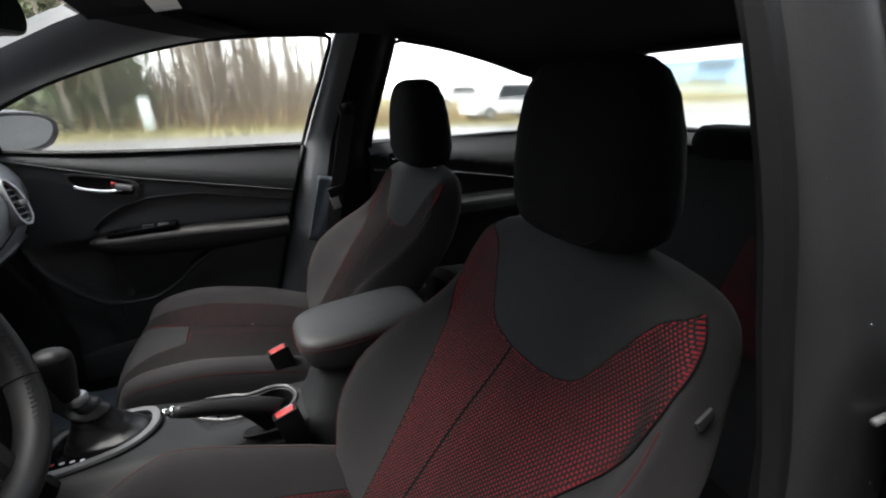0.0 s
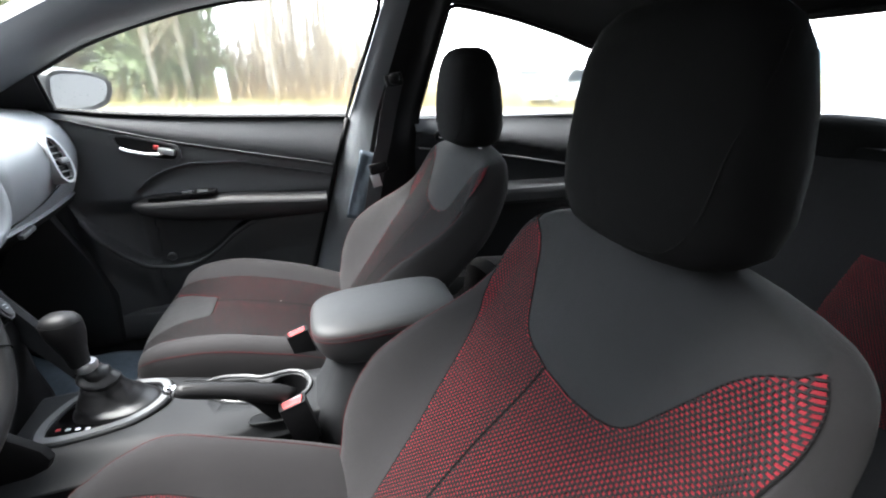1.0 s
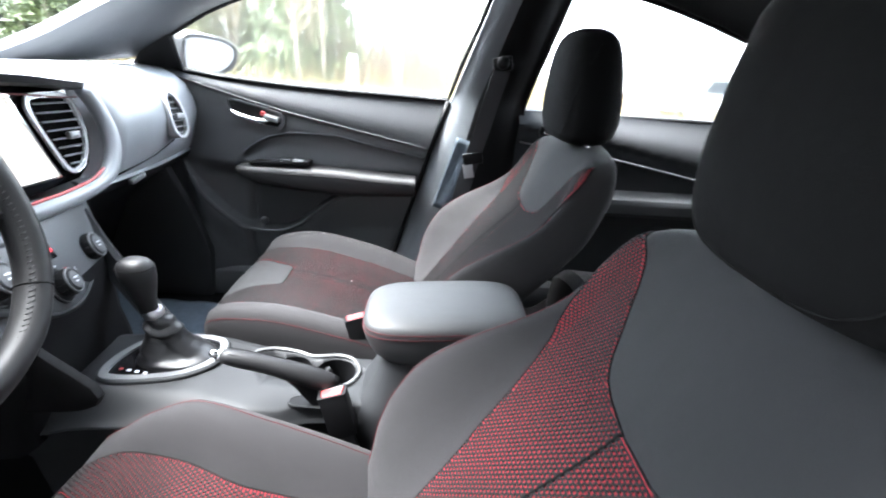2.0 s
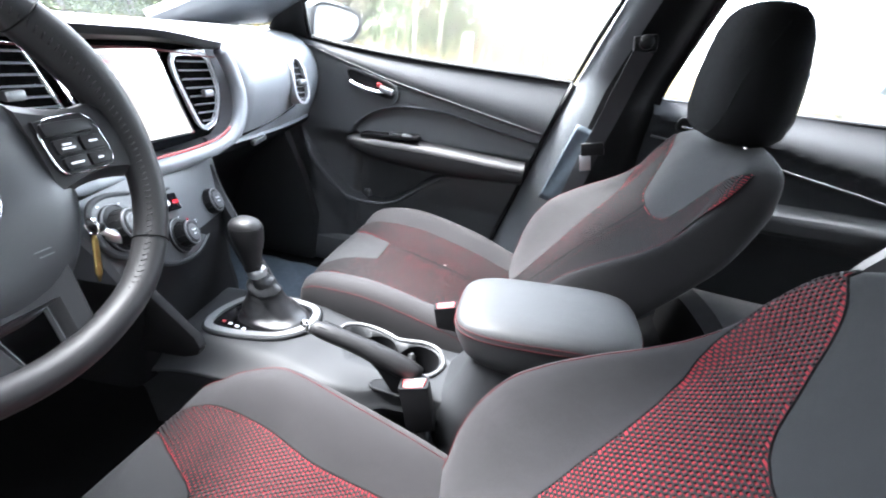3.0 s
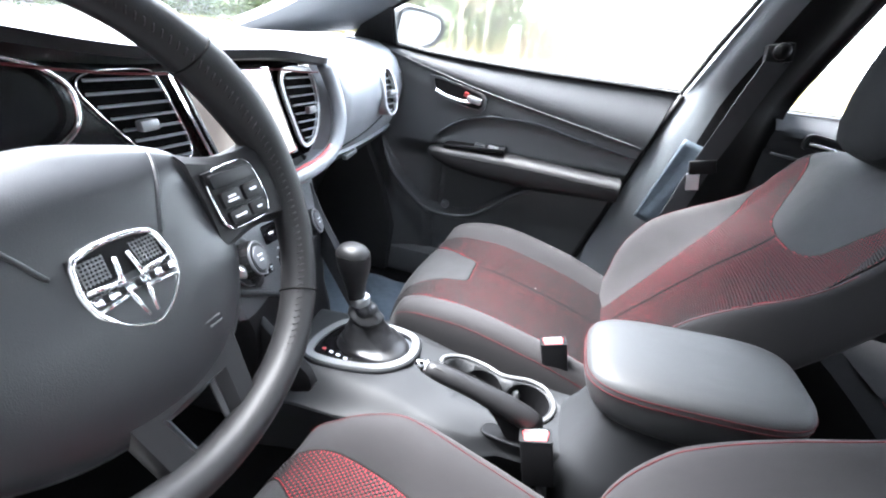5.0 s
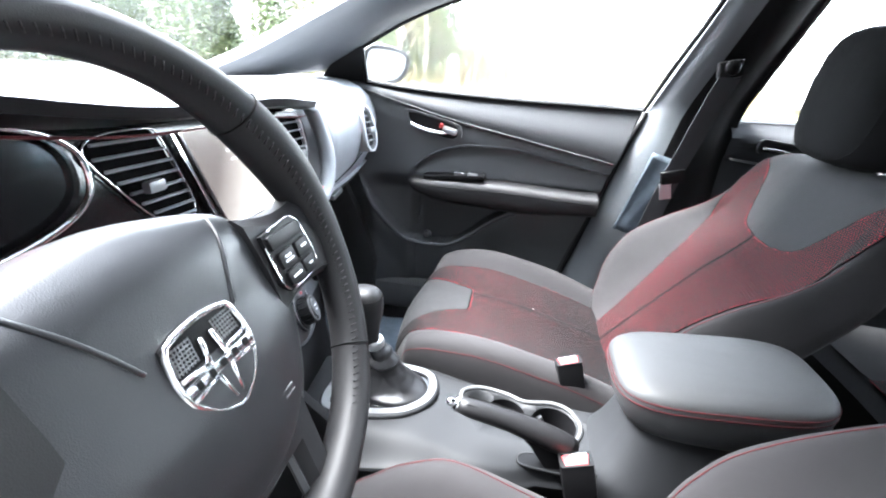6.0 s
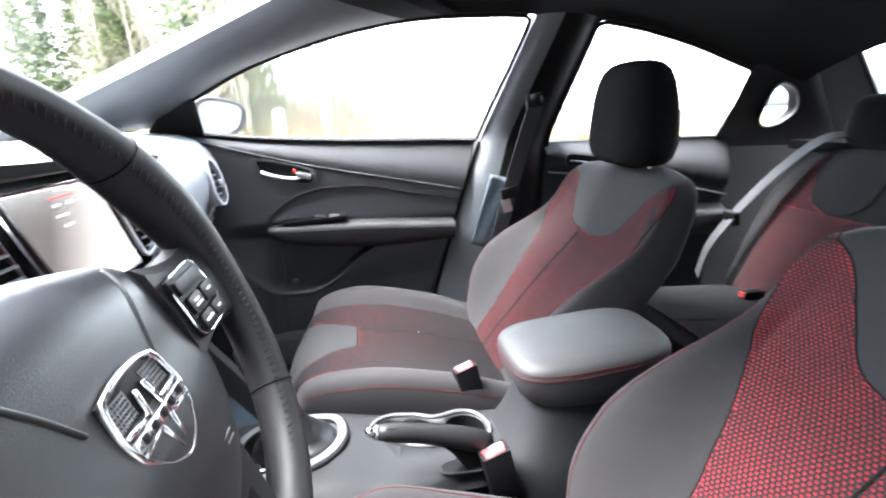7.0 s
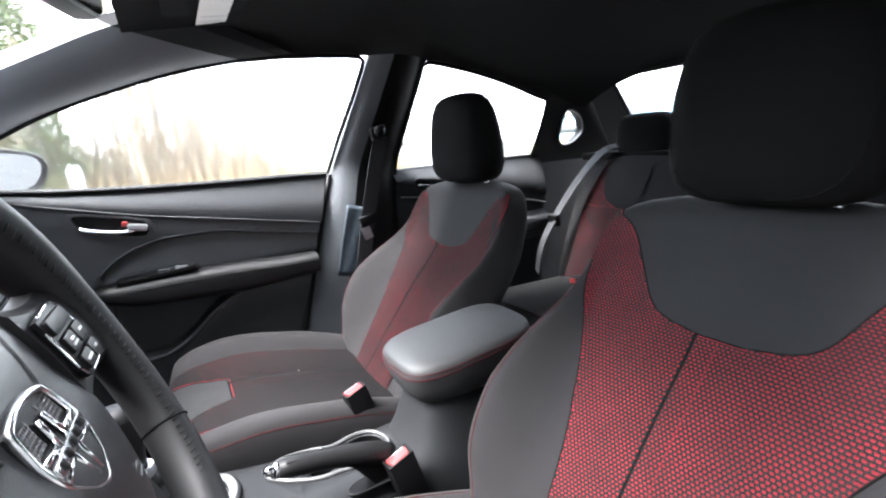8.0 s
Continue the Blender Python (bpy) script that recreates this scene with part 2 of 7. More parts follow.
def curve_pts(points, steps=6, closed=False):
    """A smooth line through points (Catmull-Rom)."""
    p = [Vector(q) for q in points]
    n = len(p)
    out = []
    for i in range(n if closed else n - 1):
        a, b, c, d = (p[(i - 1) % n], p[i], p[(i + 1) % n], p[(i + 2) % n]) if closed else (p[max(i - 1, 0)], p[i], p[i + 1], p[min(i + 2, n - 1)])
        for s in range(steps):
            t = s / steps
            out.append(0.5 * (2 * b + (c - a) * t + (2 * a - 5 * b + 4 * c - d) * t * t + (3 * b - a - 3 * c + d) * t ** 3))
    if not closed:
        out.append(p[-1])
    return out


def box(sx, sy, sz, at=(0, 0, 0), bevel=0.004, turn=(0, 0, 0), segments=2):
    bm = bmesh.new()
    bmesh.ops.create_cube(bm, size=1, matrix=Matrix.Diagonal((sx, sy, sz, 1)))
    if bevel:
        bmesh.ops.bevel(bm, geom=bm.edges[:], offset=bevel, segments=segments, affect="EDGES", profile=0.6)
    bmesh.ops.transform(bm, matrix=pose(*at, *turn), verts=bm.verts)
    return bm


def slab(outline, thick, m=Matrix(), bevel=0.003, segments=2):
    """A plate: a flat outline of (u, v) pushed along its normal w, laid out by the matrix m."""
    bm = bmesh.new()
    top = [bm.verts.new((u, v, thick)) for u, v in outline]
    low = [bm.verts.new((u, v, 0)) for u, v in outline]
    bm.faces.new(top), bm.faces.new(list(reversed(low)))
    n = len(outline)
    for i in range(n):
        bm.faces.new((low[i], low[(i + 1) % n], top[(i + 1) % n], top[i]))
    bmesh.ops.recalc_face_normals(bm, faces=bm.faces)
    if bevel:
        rim = [e for e in bm.edges if all(v in top for v in e.verts)]
        bmesh.ops.bevel(bm, geom=rim, offset=bevel, segments=segments, affect="EDGES", profile=0.6)
    bmesh.ops.transform(bm, matrix=m, verts=bm.verts)
    return bm


def frame_ring(outline, inner, thick, m=Matrix()):
    """A flat frame between an outline and an inner line of equal count, with depth."""
    n = len(outline)
    v = [(*p, 0) for p in outline] + [(*p, thick) for p in outline] + [(*p, thick) for p in inner] + [(*p, 0) for p in inner]
    f = []
    for i in range(n):
        k = (i + 1) % n
        for a in range(3):
            f.append((a * n + i, a * n + k, (a + 1) * n + k, (a + 1) * n + i))
        f.append((3 * n + i, 3 * n + k, k, i))
    bm = bmesh.new()
    vs = [bm.verts.new(m @ Vector(q)) for q in v]
    for q in f:
        bm.faces.new([vs[i] for i in q])
    return bm


def axes(origin, u, v):
    """A matrix whose x and y axes are u and v."""
    u, v = Vector(u).normalized(), Vector(v)
    w = u.cross(v).normalized()
    v = w.cross(u)
    return Matrix.Translation(origin) @ Matrix((u, v, w)).transposed().to_4x4()


def rounded(w, h, r, n=5, cx=0.0, cy=0.0):
    out = []
    for sx, sy, a0 in ((1, 1, 0), (-1, 1, 90), (-1, -1, 180), (1, -1, 270)):
        for i in range(n + 1):
            a = radians(a0 + 90 * i / n)
            out.append((cx + sx * (w / 2 - r) + r * math.cos(a), cy + sy * (h / 2 - r) + r * math.sin(a)))
    return out


def inset(outline, d):
    """The outline moved inwards by d (counter-clockwise outlines)."""
    n, out = len(outline), []
    for i in range(n):
        a, b, c = Vector(outline[i - 1]), Vector(outline[i]), Vector(outline[(i + 1) % n])
        e, f = (b - a).normalized(), (c - b).normalized()
        t = (Vector((-e.y, e.x)) + Vector((-f.y, f.x)))
        t = t.normalized() if t.length > 1e-6 else Vector((-e.y, e.x))
        out.append(tuple(b + t * d))
    return out


def lerp_table(table, x):
    """Linear between rows (x, value) of a table."""
    if x <= table[0][0]:
        return table[0][1]
    for (a, p), (b, q) in zip(table, table[1:]):
        if x <= b:
            return p + (q - p) * (x - a) / (b - a)
    return table[-1][1]


def smooth_table(table, x):
    """As lerp_table, eased by a monotone cubic."""
    if x <= table[0][0]:
        return table[0][1]
    if x >= table[-1][0]:
        return table[-1][1]
    for i in range(len(table) - 1):
        if x <= table[i + 1][0]:
            break
    def slope(k):
        if k == 0 or k == len(table) - 1:
            j = 0 if k == 0 else k - 1
            return (table[j + 1][1] - table[j][1]) / (table[j + 1][0] - table[j][0])
        s0 = (table[k][1] - table[k - 1][1]) / (table[k][0] - table[k - 1][0])
        s1 = (table[k + 1][1] - table[k][1]) / (table[k + 1][0] - table[k][0])
        return 0.0 if s0 * s1 <= 0 else 2 * s0 * s1 / (s0 + s1)
    (a, p), (b, q) = table[i], table[i + 1]
    h = b - a
    t = (x - a) / h
    return (p * (2 * t ** 3 - 3 * t * t + 1) + q * (3 * t * t - 2 * t ** 3)
            + slope(i) * h * (t ** 3 - 2 * t * t + t) + slope(i + 1) * h * (t ** 3 - t * t))


# ---- lines of the car's shell (x to the rear, y to the passenger's side, z up) ----
WINDOW_TOP = [(-0.70, 1.035), (-0.57, 1.109), (-0.45, 1.168), (-0.31, 1.218), (-0.17, 1.258), (-0.03, 1.284), (0.11, 1.297), (0.30, 1.303),
              (0.50, 1.296), (0.62, 1.284), (0.82, 1.249), (1.08, 1.184), (1.30, 1.13)]
SILL = [(-0.70, 1.012), (-0.615, 1.002), (-0.463, 0.988), (-0.165, 0.976), (0.198, 0.972), (0.43, 0.957), (1.15, 0.968)]
CREASE = [(-0.75, 1.0), (-0.64, 0.989), (-0.49, 0.952), (-0.327, 0.912), (-0.113, 0.871), (0.144, 0.822), (0.25, 0.80)]
ARC = [(-0.47, 0.735), (-0.449, 0.758), (-0.402, 0.80), (-0.343, 0.828), (-0.263, 0.843), (-0.183, 0.843), (-0.018, 0.816), (0.2, 0.778)]
POCKET = [(-0.66, 0.80), (-0.598, 0.686), (-0.556, 0.618), (-0.509, 0.556), (-0.46, 0.518), (-0.407, 0.505), (-0.35, 0.507), (-0.303, 0.523), (-0.185, 0.613),
          (-0.12, 0.648), (-0.073, 0.659), (0.2, 0.665)]
REAR_EDGE = [(0.25, -0.01), (0.419, 0.031), (0.609, 0.088), (0.805, 0.143), (0.978, 0.196)]


def glass_y(z):
    """The side glass leans inwards towards the roof."""
    return 0.777 - 0.506 * (z - 0.974)


def step(a, b, x):
    t = min(1.0, max(0.0, (x - a) / (b - a)))
    return t * t * (3 - 2 * t)


# ---- passenger's front door ----
def door_y(x, z):
    sill, crease, arc, pocket = (smooth_table(tab, x) for tab in (SILL, CREASE, ARC, POCKET))
    y = 0.737 + 0.038 * step(crease, sill + 0.002, z) ** 1.6
    y += 0.012 * step(crease + 0.001, crease - 0.009, z) - 0.008 * step(crease - 0.009, crease - 0.05, z)
    if x > -0.47:
        inside = step(-0.47, -0.42, x)
        y += inside * 0.016 * step(arc + 0.004, arc - 0.006, z) * (1 - 0.5 * step(arc - 0.02, 0.75, z))
        y += inside * 0.012 * step(0.72, 0.69, z)
    y += 0.052 * step(0.745, 0.68, z) * step(-0.62, -0.48, x)
    under = step(pocket + 0.006, pocket - 0.008, z)
    y -= under * 0.052 * step(-0.64, -0.56, x) * (1 - 0.45 * step(pocket - 0.02, pocket - 0.14, z))
    return y


def front_door():
    d = thing("door_1", "black grained plastic passenger door with armrest and map pocket, closed", "door", (-0.25, 0.78, 0.30), kind="structure")
    base = Vector((-0.25, 0.78, 0.30))
    rows = []
    for i in range(122):
        w = i / 121
        row = []
        for j in range(166):
            u = j / 165
            zz = 0.27 + w * 0.70
            x = -0.78 + u * (lerp_table(REAR_EDGE, zz) + 0.78)
            z = 0.27 + w * (smooth_table(SILL, x) - 0.27)
            row.append(Vector((x, door_y(x, z), z)) - base)
        rows.append(row)
    # the edges turn outwards
    rows.append([p + Vector((0, 0.045, 0.006)) for p in rows[-1]])
    for r in rows:
        r.append(r[-1] + Vector((0.004, 0.05, 0)))
    panel = part("door_panel", skin(rows[:-1]), M_PLASTIC, d)
    # The band above the crease is darkened to offset the strong window light.
    panel.data.materials.append(M_DOOR_DIM)
    for f in panel.data.polygons:
        p = f.center + base
        f.material_index = 1 if p.z > smooth_table(CREASE, p.x) + 0.002 else 0
    part("sill_strip", skin(rows[-2:]), M_RUBBER, d, "black rubber strip along the window sill")
    sill = [Vector((x, glass_y(smooth_table(SILL, x)) + 0.004, smooth_table(SILL, x) + 0.003)) - base for x in np.linspace(-0.63, 0.2, 24)]
    part("window_seal", tube(sill, 0.006), M_RUBBER, d)
    # armrest with a rounded nose
    rings = []
    for x in (-0.462, -0.458, -0.448, -0.43, -0.38, -0.30, -0.2, -0.1, 0.0, 0.09, 0.112):
        k = math.sqrt(max(0.02, 1 - max(0.0, (-0.42 - x) / 0.0425) ** 2))
        top, low = 0.742 + 0.004 * step(-0.45, -0.3, x) - 0.013 * step(-0.2, 0.1, x), lerp_table([(-0.46, 0.705), (-0.36, 0.668), (-0.1, 0.655), (0.1, 0.668)], x)
        mid = (top + low) / 2
        rings.append([p - base for p in map(Vector, ring(x, 0.735, mid, 0.052 * k, (top - low) / 2 * k, 28, 2.9, "yz"))])
    arm = part("armrest", skin(rings, True, True), M_WHEEL, d, "padded black armrest")
    part("stitching", tube([Vector((x, 0.6845 + 0.02 * step(-0.40, -0.45, x), 0.722 - 0.009 * step(-0.2, 0.1, x))) - base for x in np.linspace(-0.44, 0.1, 20)], 0.0014, 5), M_SEAM, arm)
    # pale lip along the pocket's edge
    lip = [Vector((x, door_y(x, smooth_table(POCKET, x) - 0.008) + 0.001, smooth_table(POCKET, x) - 0.004)) - base for x in np.linspace(-0.60, 0.095, 60)]
    part("pocket_lip", tube(lip, 0.0085, 10), M_PLASTIC, d, "grey lip of the map pocket")
    arcline = [Vector((x, door_y(x, smooth_table(ARC, x) + 0.006) - 0.0005, smooth_table(ARC, x) + 0.002)) - base for x in np.linspace(-0.44, 0.13, 50)]
    part("trim_line", tube(arcline, 0.0028, 6), M_PILLAR, d)
    crs = [Vector((x, door_y(x, smooth_table(CREASE, x) + 0.004) - 0.0005, smooth_table(CREASE, x) + 0.001)) - base for x in np.linspace(-0.64, 0.14, 40)]
    part("trim_line", tube(crs, 0.002, 6), M_PLASTIC, d)
    # lever in its dish
    m = axes(Vector((-0.385, 0.735, 0.893)) - base, (1, 0, -0.22), (0.22, 0, 1))
    out = [(-0.098, 0.022), (-0.10, 0.014), (-0.088, -0.006), (-0.066, -0.024), (-0.03, -0.031), (0.05, -0.031), (0.078, -0.026), (0.088, -0.010), (0.084, 0.012), (0.072, 0.024), (0.03, 0.027), (-0.07, 0.027)]
    back = m @ Matrix.Translation((0, 0, -0.004))
    toward = m @ Matrix.Diagonal((1, 1, 1, 1))
    bezel = part("handle_bezel", frame_ring(out, [(a * 0.86, b * 0.80) for a, b in out], 0.008, back), M_PLASTIC, d, "dark surround of the door lever")
    part("dish", slab([(a * 0.87, b * 0.82) for a, b in out], 0.001, back, 0), M_BLACK, bezel)
    lever = [m @ Vector(p) for p in ((-0.07, -0.010, 0.010), (-0.045, -0.014, 0.016), (-0.005, -0.0145, 0.018), (0.03, -0.010, 0.016), (0.05, 0.0, 0.012))]
    handle = part("handle", tube(curve_pts(lever, 5), [0.003] + [0.0062] * 19 + [0.008], 10, flat=0.7), M_CHROME, d, "chrome door lever")
    part("pivot", box(0.042, 0.032, 0.016, m @ Vector((0.050, 0.002, 0.008)), 0.004, (0, 12, 0)), M_SATIN, handle)
    part("lock_mark", box(0.012, 0.016, 0.012, m @ Vector((0.022, 0.008, 0.008)), 0.002, (0, 12, 0)), M_REDPLASTIC, d, "red lock mark")
    # window switch
    pod = part("switch_panel", box(0.185, 0.05, 0.012, Vector((-0.315, 0.722, 0.752)) - base, 0.004, (0, -4, 0)), M_BLACK, d, "black window switch panel")
    for dx in (0.02, 0.062):
        part("switch", box(0.03, 0.022, 0.012, Vector((-0.32 + dx, 0.712, 0.760)) - base, 0.003, (0, 6, 0)), M_SATIN if dx > 0.04 else M_PLASTIC, pod)
    knob = ring(0, 0, 0, 0.014, 0.014, 14, 2.0, "xz")
    k0 = Vector((-0.40, 0.772, 0.535)) - base
    part("lamp_lens", skin([[k0 + Vector((x * r, -h, z * r)) for x, _, z in knob] for r, h in ((1, 0), (1, 0.008), (0.7, 0.013), (0.1, 0.014))], True, True), M_PLASTIC, d)
    part("door_seal", tube([Vector((lerp_table(REAR_EDGE, z) + 0.008, 0.762, z)) - base for z in np.linspace(0.28, 0.97, 14)], 0.007, 8), M_RUBBER, d)
    return d


front_door()


# ---- passenger's rear door ----
def rear_door(s):
    base = Vector((0.78, s * 0.78, 0.30))
    d = thing("door_2" if s > 0 else "door_3", "black rear passenger door panel with a raised armrest", "door", tuple(base), kind="structure")
    rows = []
    for i in range(60):
        w = i / 59
        row = []
        for j in range(50):
            x = 0.43 + 0.72 * j / 49
            z = 0.27 + w * (smooth_table(SILL, x) - 0.27)
            c = lerp_table([(0.43, 0.915), (0.758, 0.877), (1.037, 0.825), (1.2, 0.79)], x)
            y = 0.737 + 0.038 * step(c, smooth_table(SILL, x), z) ** 1.6 + 0.012 * step(c + 0.001, c - 0.01, z) + 0.01 * step(c - 0.04, c - 0.05, z)
            y -= 0.045 * step(0.73, 0.70, z) * (1 - step(0.655, 0.63, z))
            y += 0.02 * step(0.62, 0.60, z)
            row.append(Vector((x, s * y, z)) - base)
        rows.append(row)
    rows.append([p + Vector((0, s * 0.045, 0.006)) for p in rows[-1]])
    # The whole rear panel takes the same darkened colour.
    part("door_panel", skin(rows[:-1]), M_DOOR_DIM, d)
    part("sill_strip", skin(rows[-2:]), M_RUBBER, d, "black rubber strip along the window sill")
    part("trim_line", tube([Vector((x, s * 0.734, lerp_table([(0.43, 0.868), (0.758, 0.832), (1.037, 0.785), (1.15, 0.76)], x))) - base for x in np.linspace(0.44, 1.14, 12)], 0.0035, 6), M_PLASTIC, d)
    m = axes(Vector((0.56, s * 0.733, 0.90)) - base, (1, 0, -0.12), (0.12, 0, 1))
    out = rounded(0.13, 0.04, 0.016)
    bez = part("handle_bezel", frame_ring(out, inset(out, 0.006), 0.010, m @ Matrix.Translation((0, 0, -0.005))), M_CONSOLE, d)
    part("dish", slab(inset(out, 0.005), 0.002, m, 0), M_BLACK, bez)
    part("handle", tube([m @ Vector((x, -0.004, 0.0)) for x in np.linspace(-0.05, 0.02, 5)], 0.005, 8), M_CHROME, d, "chrome door lever")
    return d


rear_door(1), rear_door(-1)


# ---- side glass, seals and rain ----
def side_window(name, outline, label):
    w = thing(name, label, "window", (outline[0][0], glass_y(outline[0][1]), outline[0][1]), kind="structure")
    base = w.matrix_basis.translation
    pane = bmesh.new()
    pane.faces.new([pane.verts.new(Vector((x, glass_y(z) + 0.006, z)) - base) for x, z in outline])
    ob = part("pane", pane, M_WETGLASS, w)
    ob.visible_shadow = False
    part("seal", tube([Vector((x, glass_y(z) - 0.002, z)) - base for x, z in outline], 0.0065, 8, True), M_RUBBER, w)
    return w


front_outline = [(x, smooth_table(SILL, x)) for x in np.linspace(-0.60, 0.200, 9)] + [(0.232, 1.08), (0.268, 1.18), (0.298, 1.275), (0.300, 1.294), (0.285, 1.302)] \
    + [(x, smooth_table(WINDOW_TOP, x)) for x in np.linspace(0.25, -0.60, 22)]
rear_outline = [(x, smooth_table(SILL, x)) for x in np.linspace(0.443, 1.10, 7)] + [(1.108, 1.08), (1.098, 1.17), (1.085, 1.184)] \
    + [(x, smooth_table(WINDOW_TOP, x)) for x in np.linspace(1.04, 0.53, 12)] + [(0.508, 1.288), (0.492, 1.268), (0.470, 1.13), (0.455, 1.04)]
side_window("window_1", front_outline, "rain-spotted front side window of clear glass")
side_window("window_2", rear_outline, "rear side window of clear glass")


def inside(poly, x, z):
    hit = False
    for (a, b), (c, d) in zip(poly, poly[1:] + poly[:1]):
        if (b > z) != (d > z) and x < (c - a) * (z - b) / (d - b) + a:
            hit = not hit
    return hit


def raindrops(outline, count, seed, name):
    rng = random.Random(seed)
    verts, faces = [], []
    xs, zs = [p[0] for p in outline], [p[1] for p in outline]
    while count:
        x, z = rng.uniform(min(xs), max(xs)), rng.uniform(min(zs), max(zs))
        if not inside(outline, x, z):
            continue
        count -= 1
        r = rng.choice((0.0008, 0.001, 0.0013, 0.0018))
        k, n = len(verts), 6
        verts.append((x, glass_y(z) + 0.0052 - r * 0.6, z))
        for i in range(n):
            a = 2 * math.pi * i / n
            dx, dz = r * math.cos(a), r * 1.4 * math.sin(a)
            verts.append((x + dx, glass_y(z + dz) + 0.0052, z + dz))
        faces += [(k, k + 1 + i, k + 1 + (i + 1) % n) for i in range(n)]
    ob = part(name, (verts, faces), M_DROP)
    return tagged(ob, "small raindrops on the side glass", "raindrops", kind="stuff")


raindrops(front_outline, 900, 4, "raindrops")
raindrops(rear_outline, 160, 5, "raindrops")


# ---- pillars, roof lining and rear ----
def pillar_a(s):
    p = thing("pillar_a_trim", "grey plastic trim of the windscreen pillar", "pillar trim", (-0.7, s * 0.62, 1.0), kind="structure")
    base = p.matrix_basis.translation
    outer = [(-0.72, 0.752, 1.030), (-0.57, 0.708, 1.109), (-0.45, 0.679, 1.168), (-0.31, 0.653, 1.218), (-0.17, 0.633, 1.258), (-0.03, 0.620, 1.284), (0.11, 0.613, 1.300)]
    inner = [(-1.06, 0.640, 1.000), (-0.886, 0.617, 1.061), (-0.72, 0.585, 1.130), (-0.57, 0.558, 1.195), (-0.42, 0.530, 1.262), (-0.285, 0.503, 1.318), (-0.14, 0.48, 1.352)]
    o, i = curve_pts(outer, 5), curve_pts(inner, 5)
    rows = []
    for a, b in zip(o, i):
        row = []
        for k in range(11):
            t = k / 10
            q = a.lerp(b, t)
            bow = 0.030 * math.sin(math.pi * t) ** 0.7
            q += Vector((0.35, -0.75, -0.35)) * bow
            row.append(Vector((q.x, s * q.y, q.z)) - base)
        rows.append([row[0] + Vector((0, s * 0.03, 0.01))] + row + [row[-1] + Vector((-0.03, s * 0.02, 0.02))])
    # Two darker bands paint the roof's shade onto the pillar's upper end.
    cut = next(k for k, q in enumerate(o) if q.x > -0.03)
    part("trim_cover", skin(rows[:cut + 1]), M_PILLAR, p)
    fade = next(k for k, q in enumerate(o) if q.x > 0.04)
    part("middle_cover", skin(rows[cut:fade + 1]), M_PILLAR_DIM, p, "pillar band darkened for the roof's shade")
    part("upper_cover", skin(rows[fade:]), M_LINER, p, "pillar end blackened for the roof's shade")
    # black corner piece by the mirror
    tri = [(-0.735, 1.01), (-0.605, 1.003), (-0.598, 1.098), (-0.70, 1.045)]
    bm = bmesh.new()
    f = [bm.verts.new(Vector((x, s * (glass_y(z) - 0.012), z)) - base) for x, z in tri]
    g = [bm.verts.new(v.co + Vector((0, s * 0.03, 0))) for v in f]
    bm.faces.new(f)
    for k in range(4):
        bm.faces.new((f[k], f[(k + 1) % 4], g[(k + 1) % 4], g[k]))
    part("corner_piece", bm, M_BLACK, p, "black corner piece beside the mirror")
    return p


pillar_a(1), pillar_a(-1)


def pillar_b():
    p = thing("pillar_b_trim", "grey and black centre pillar trim, lit edge painted pale", "pillar trim", (0.2, 0.76, 0.3), kind="structure")
    base = p.matrix_basis.translation
    up, low = [], []
    for i in range(25):
        z = 0.27 + (1.305 - 0.27) * i / 24
        xf = lerp_table(REAR_EDGE, z) + 0.016 if z < 0.974 else 0.212 + (z - 0.974) * 0.315
        xr = lerp_table([(0.27, 0.40), (0.6, 0.435), (0.957, 0.447), (1.29, 0.512)], z)
        yo = min(0.765, glass_y(z) - 0.004)
        row = []
        for k in range(13):
            t = k / 12
            row.append(Vector((xf + (xr - xf) * t, yo - 0.038 * math.sin(math.pi * min(1, t * 1.15)) ** 0.6, z)) - base)
        row = [row[0] + Vector((0, 0.03, 0))] + row + [row[-1] + Vector((0, 0.03, 0))]
        low.append(row)
    # Pale front columns and a black rest paint the pillar's lit edge.
    part("trim_cover", skin([r[:6] for r in low]), M_PILLAR, p, "grey plastic trim edge, pale as if lit")
    part("inner_cover", skin([r[5:] for r in low]), M_BLACK, p, "plastic trim behind the belt, darkened to black")
    return p


pillar_b()


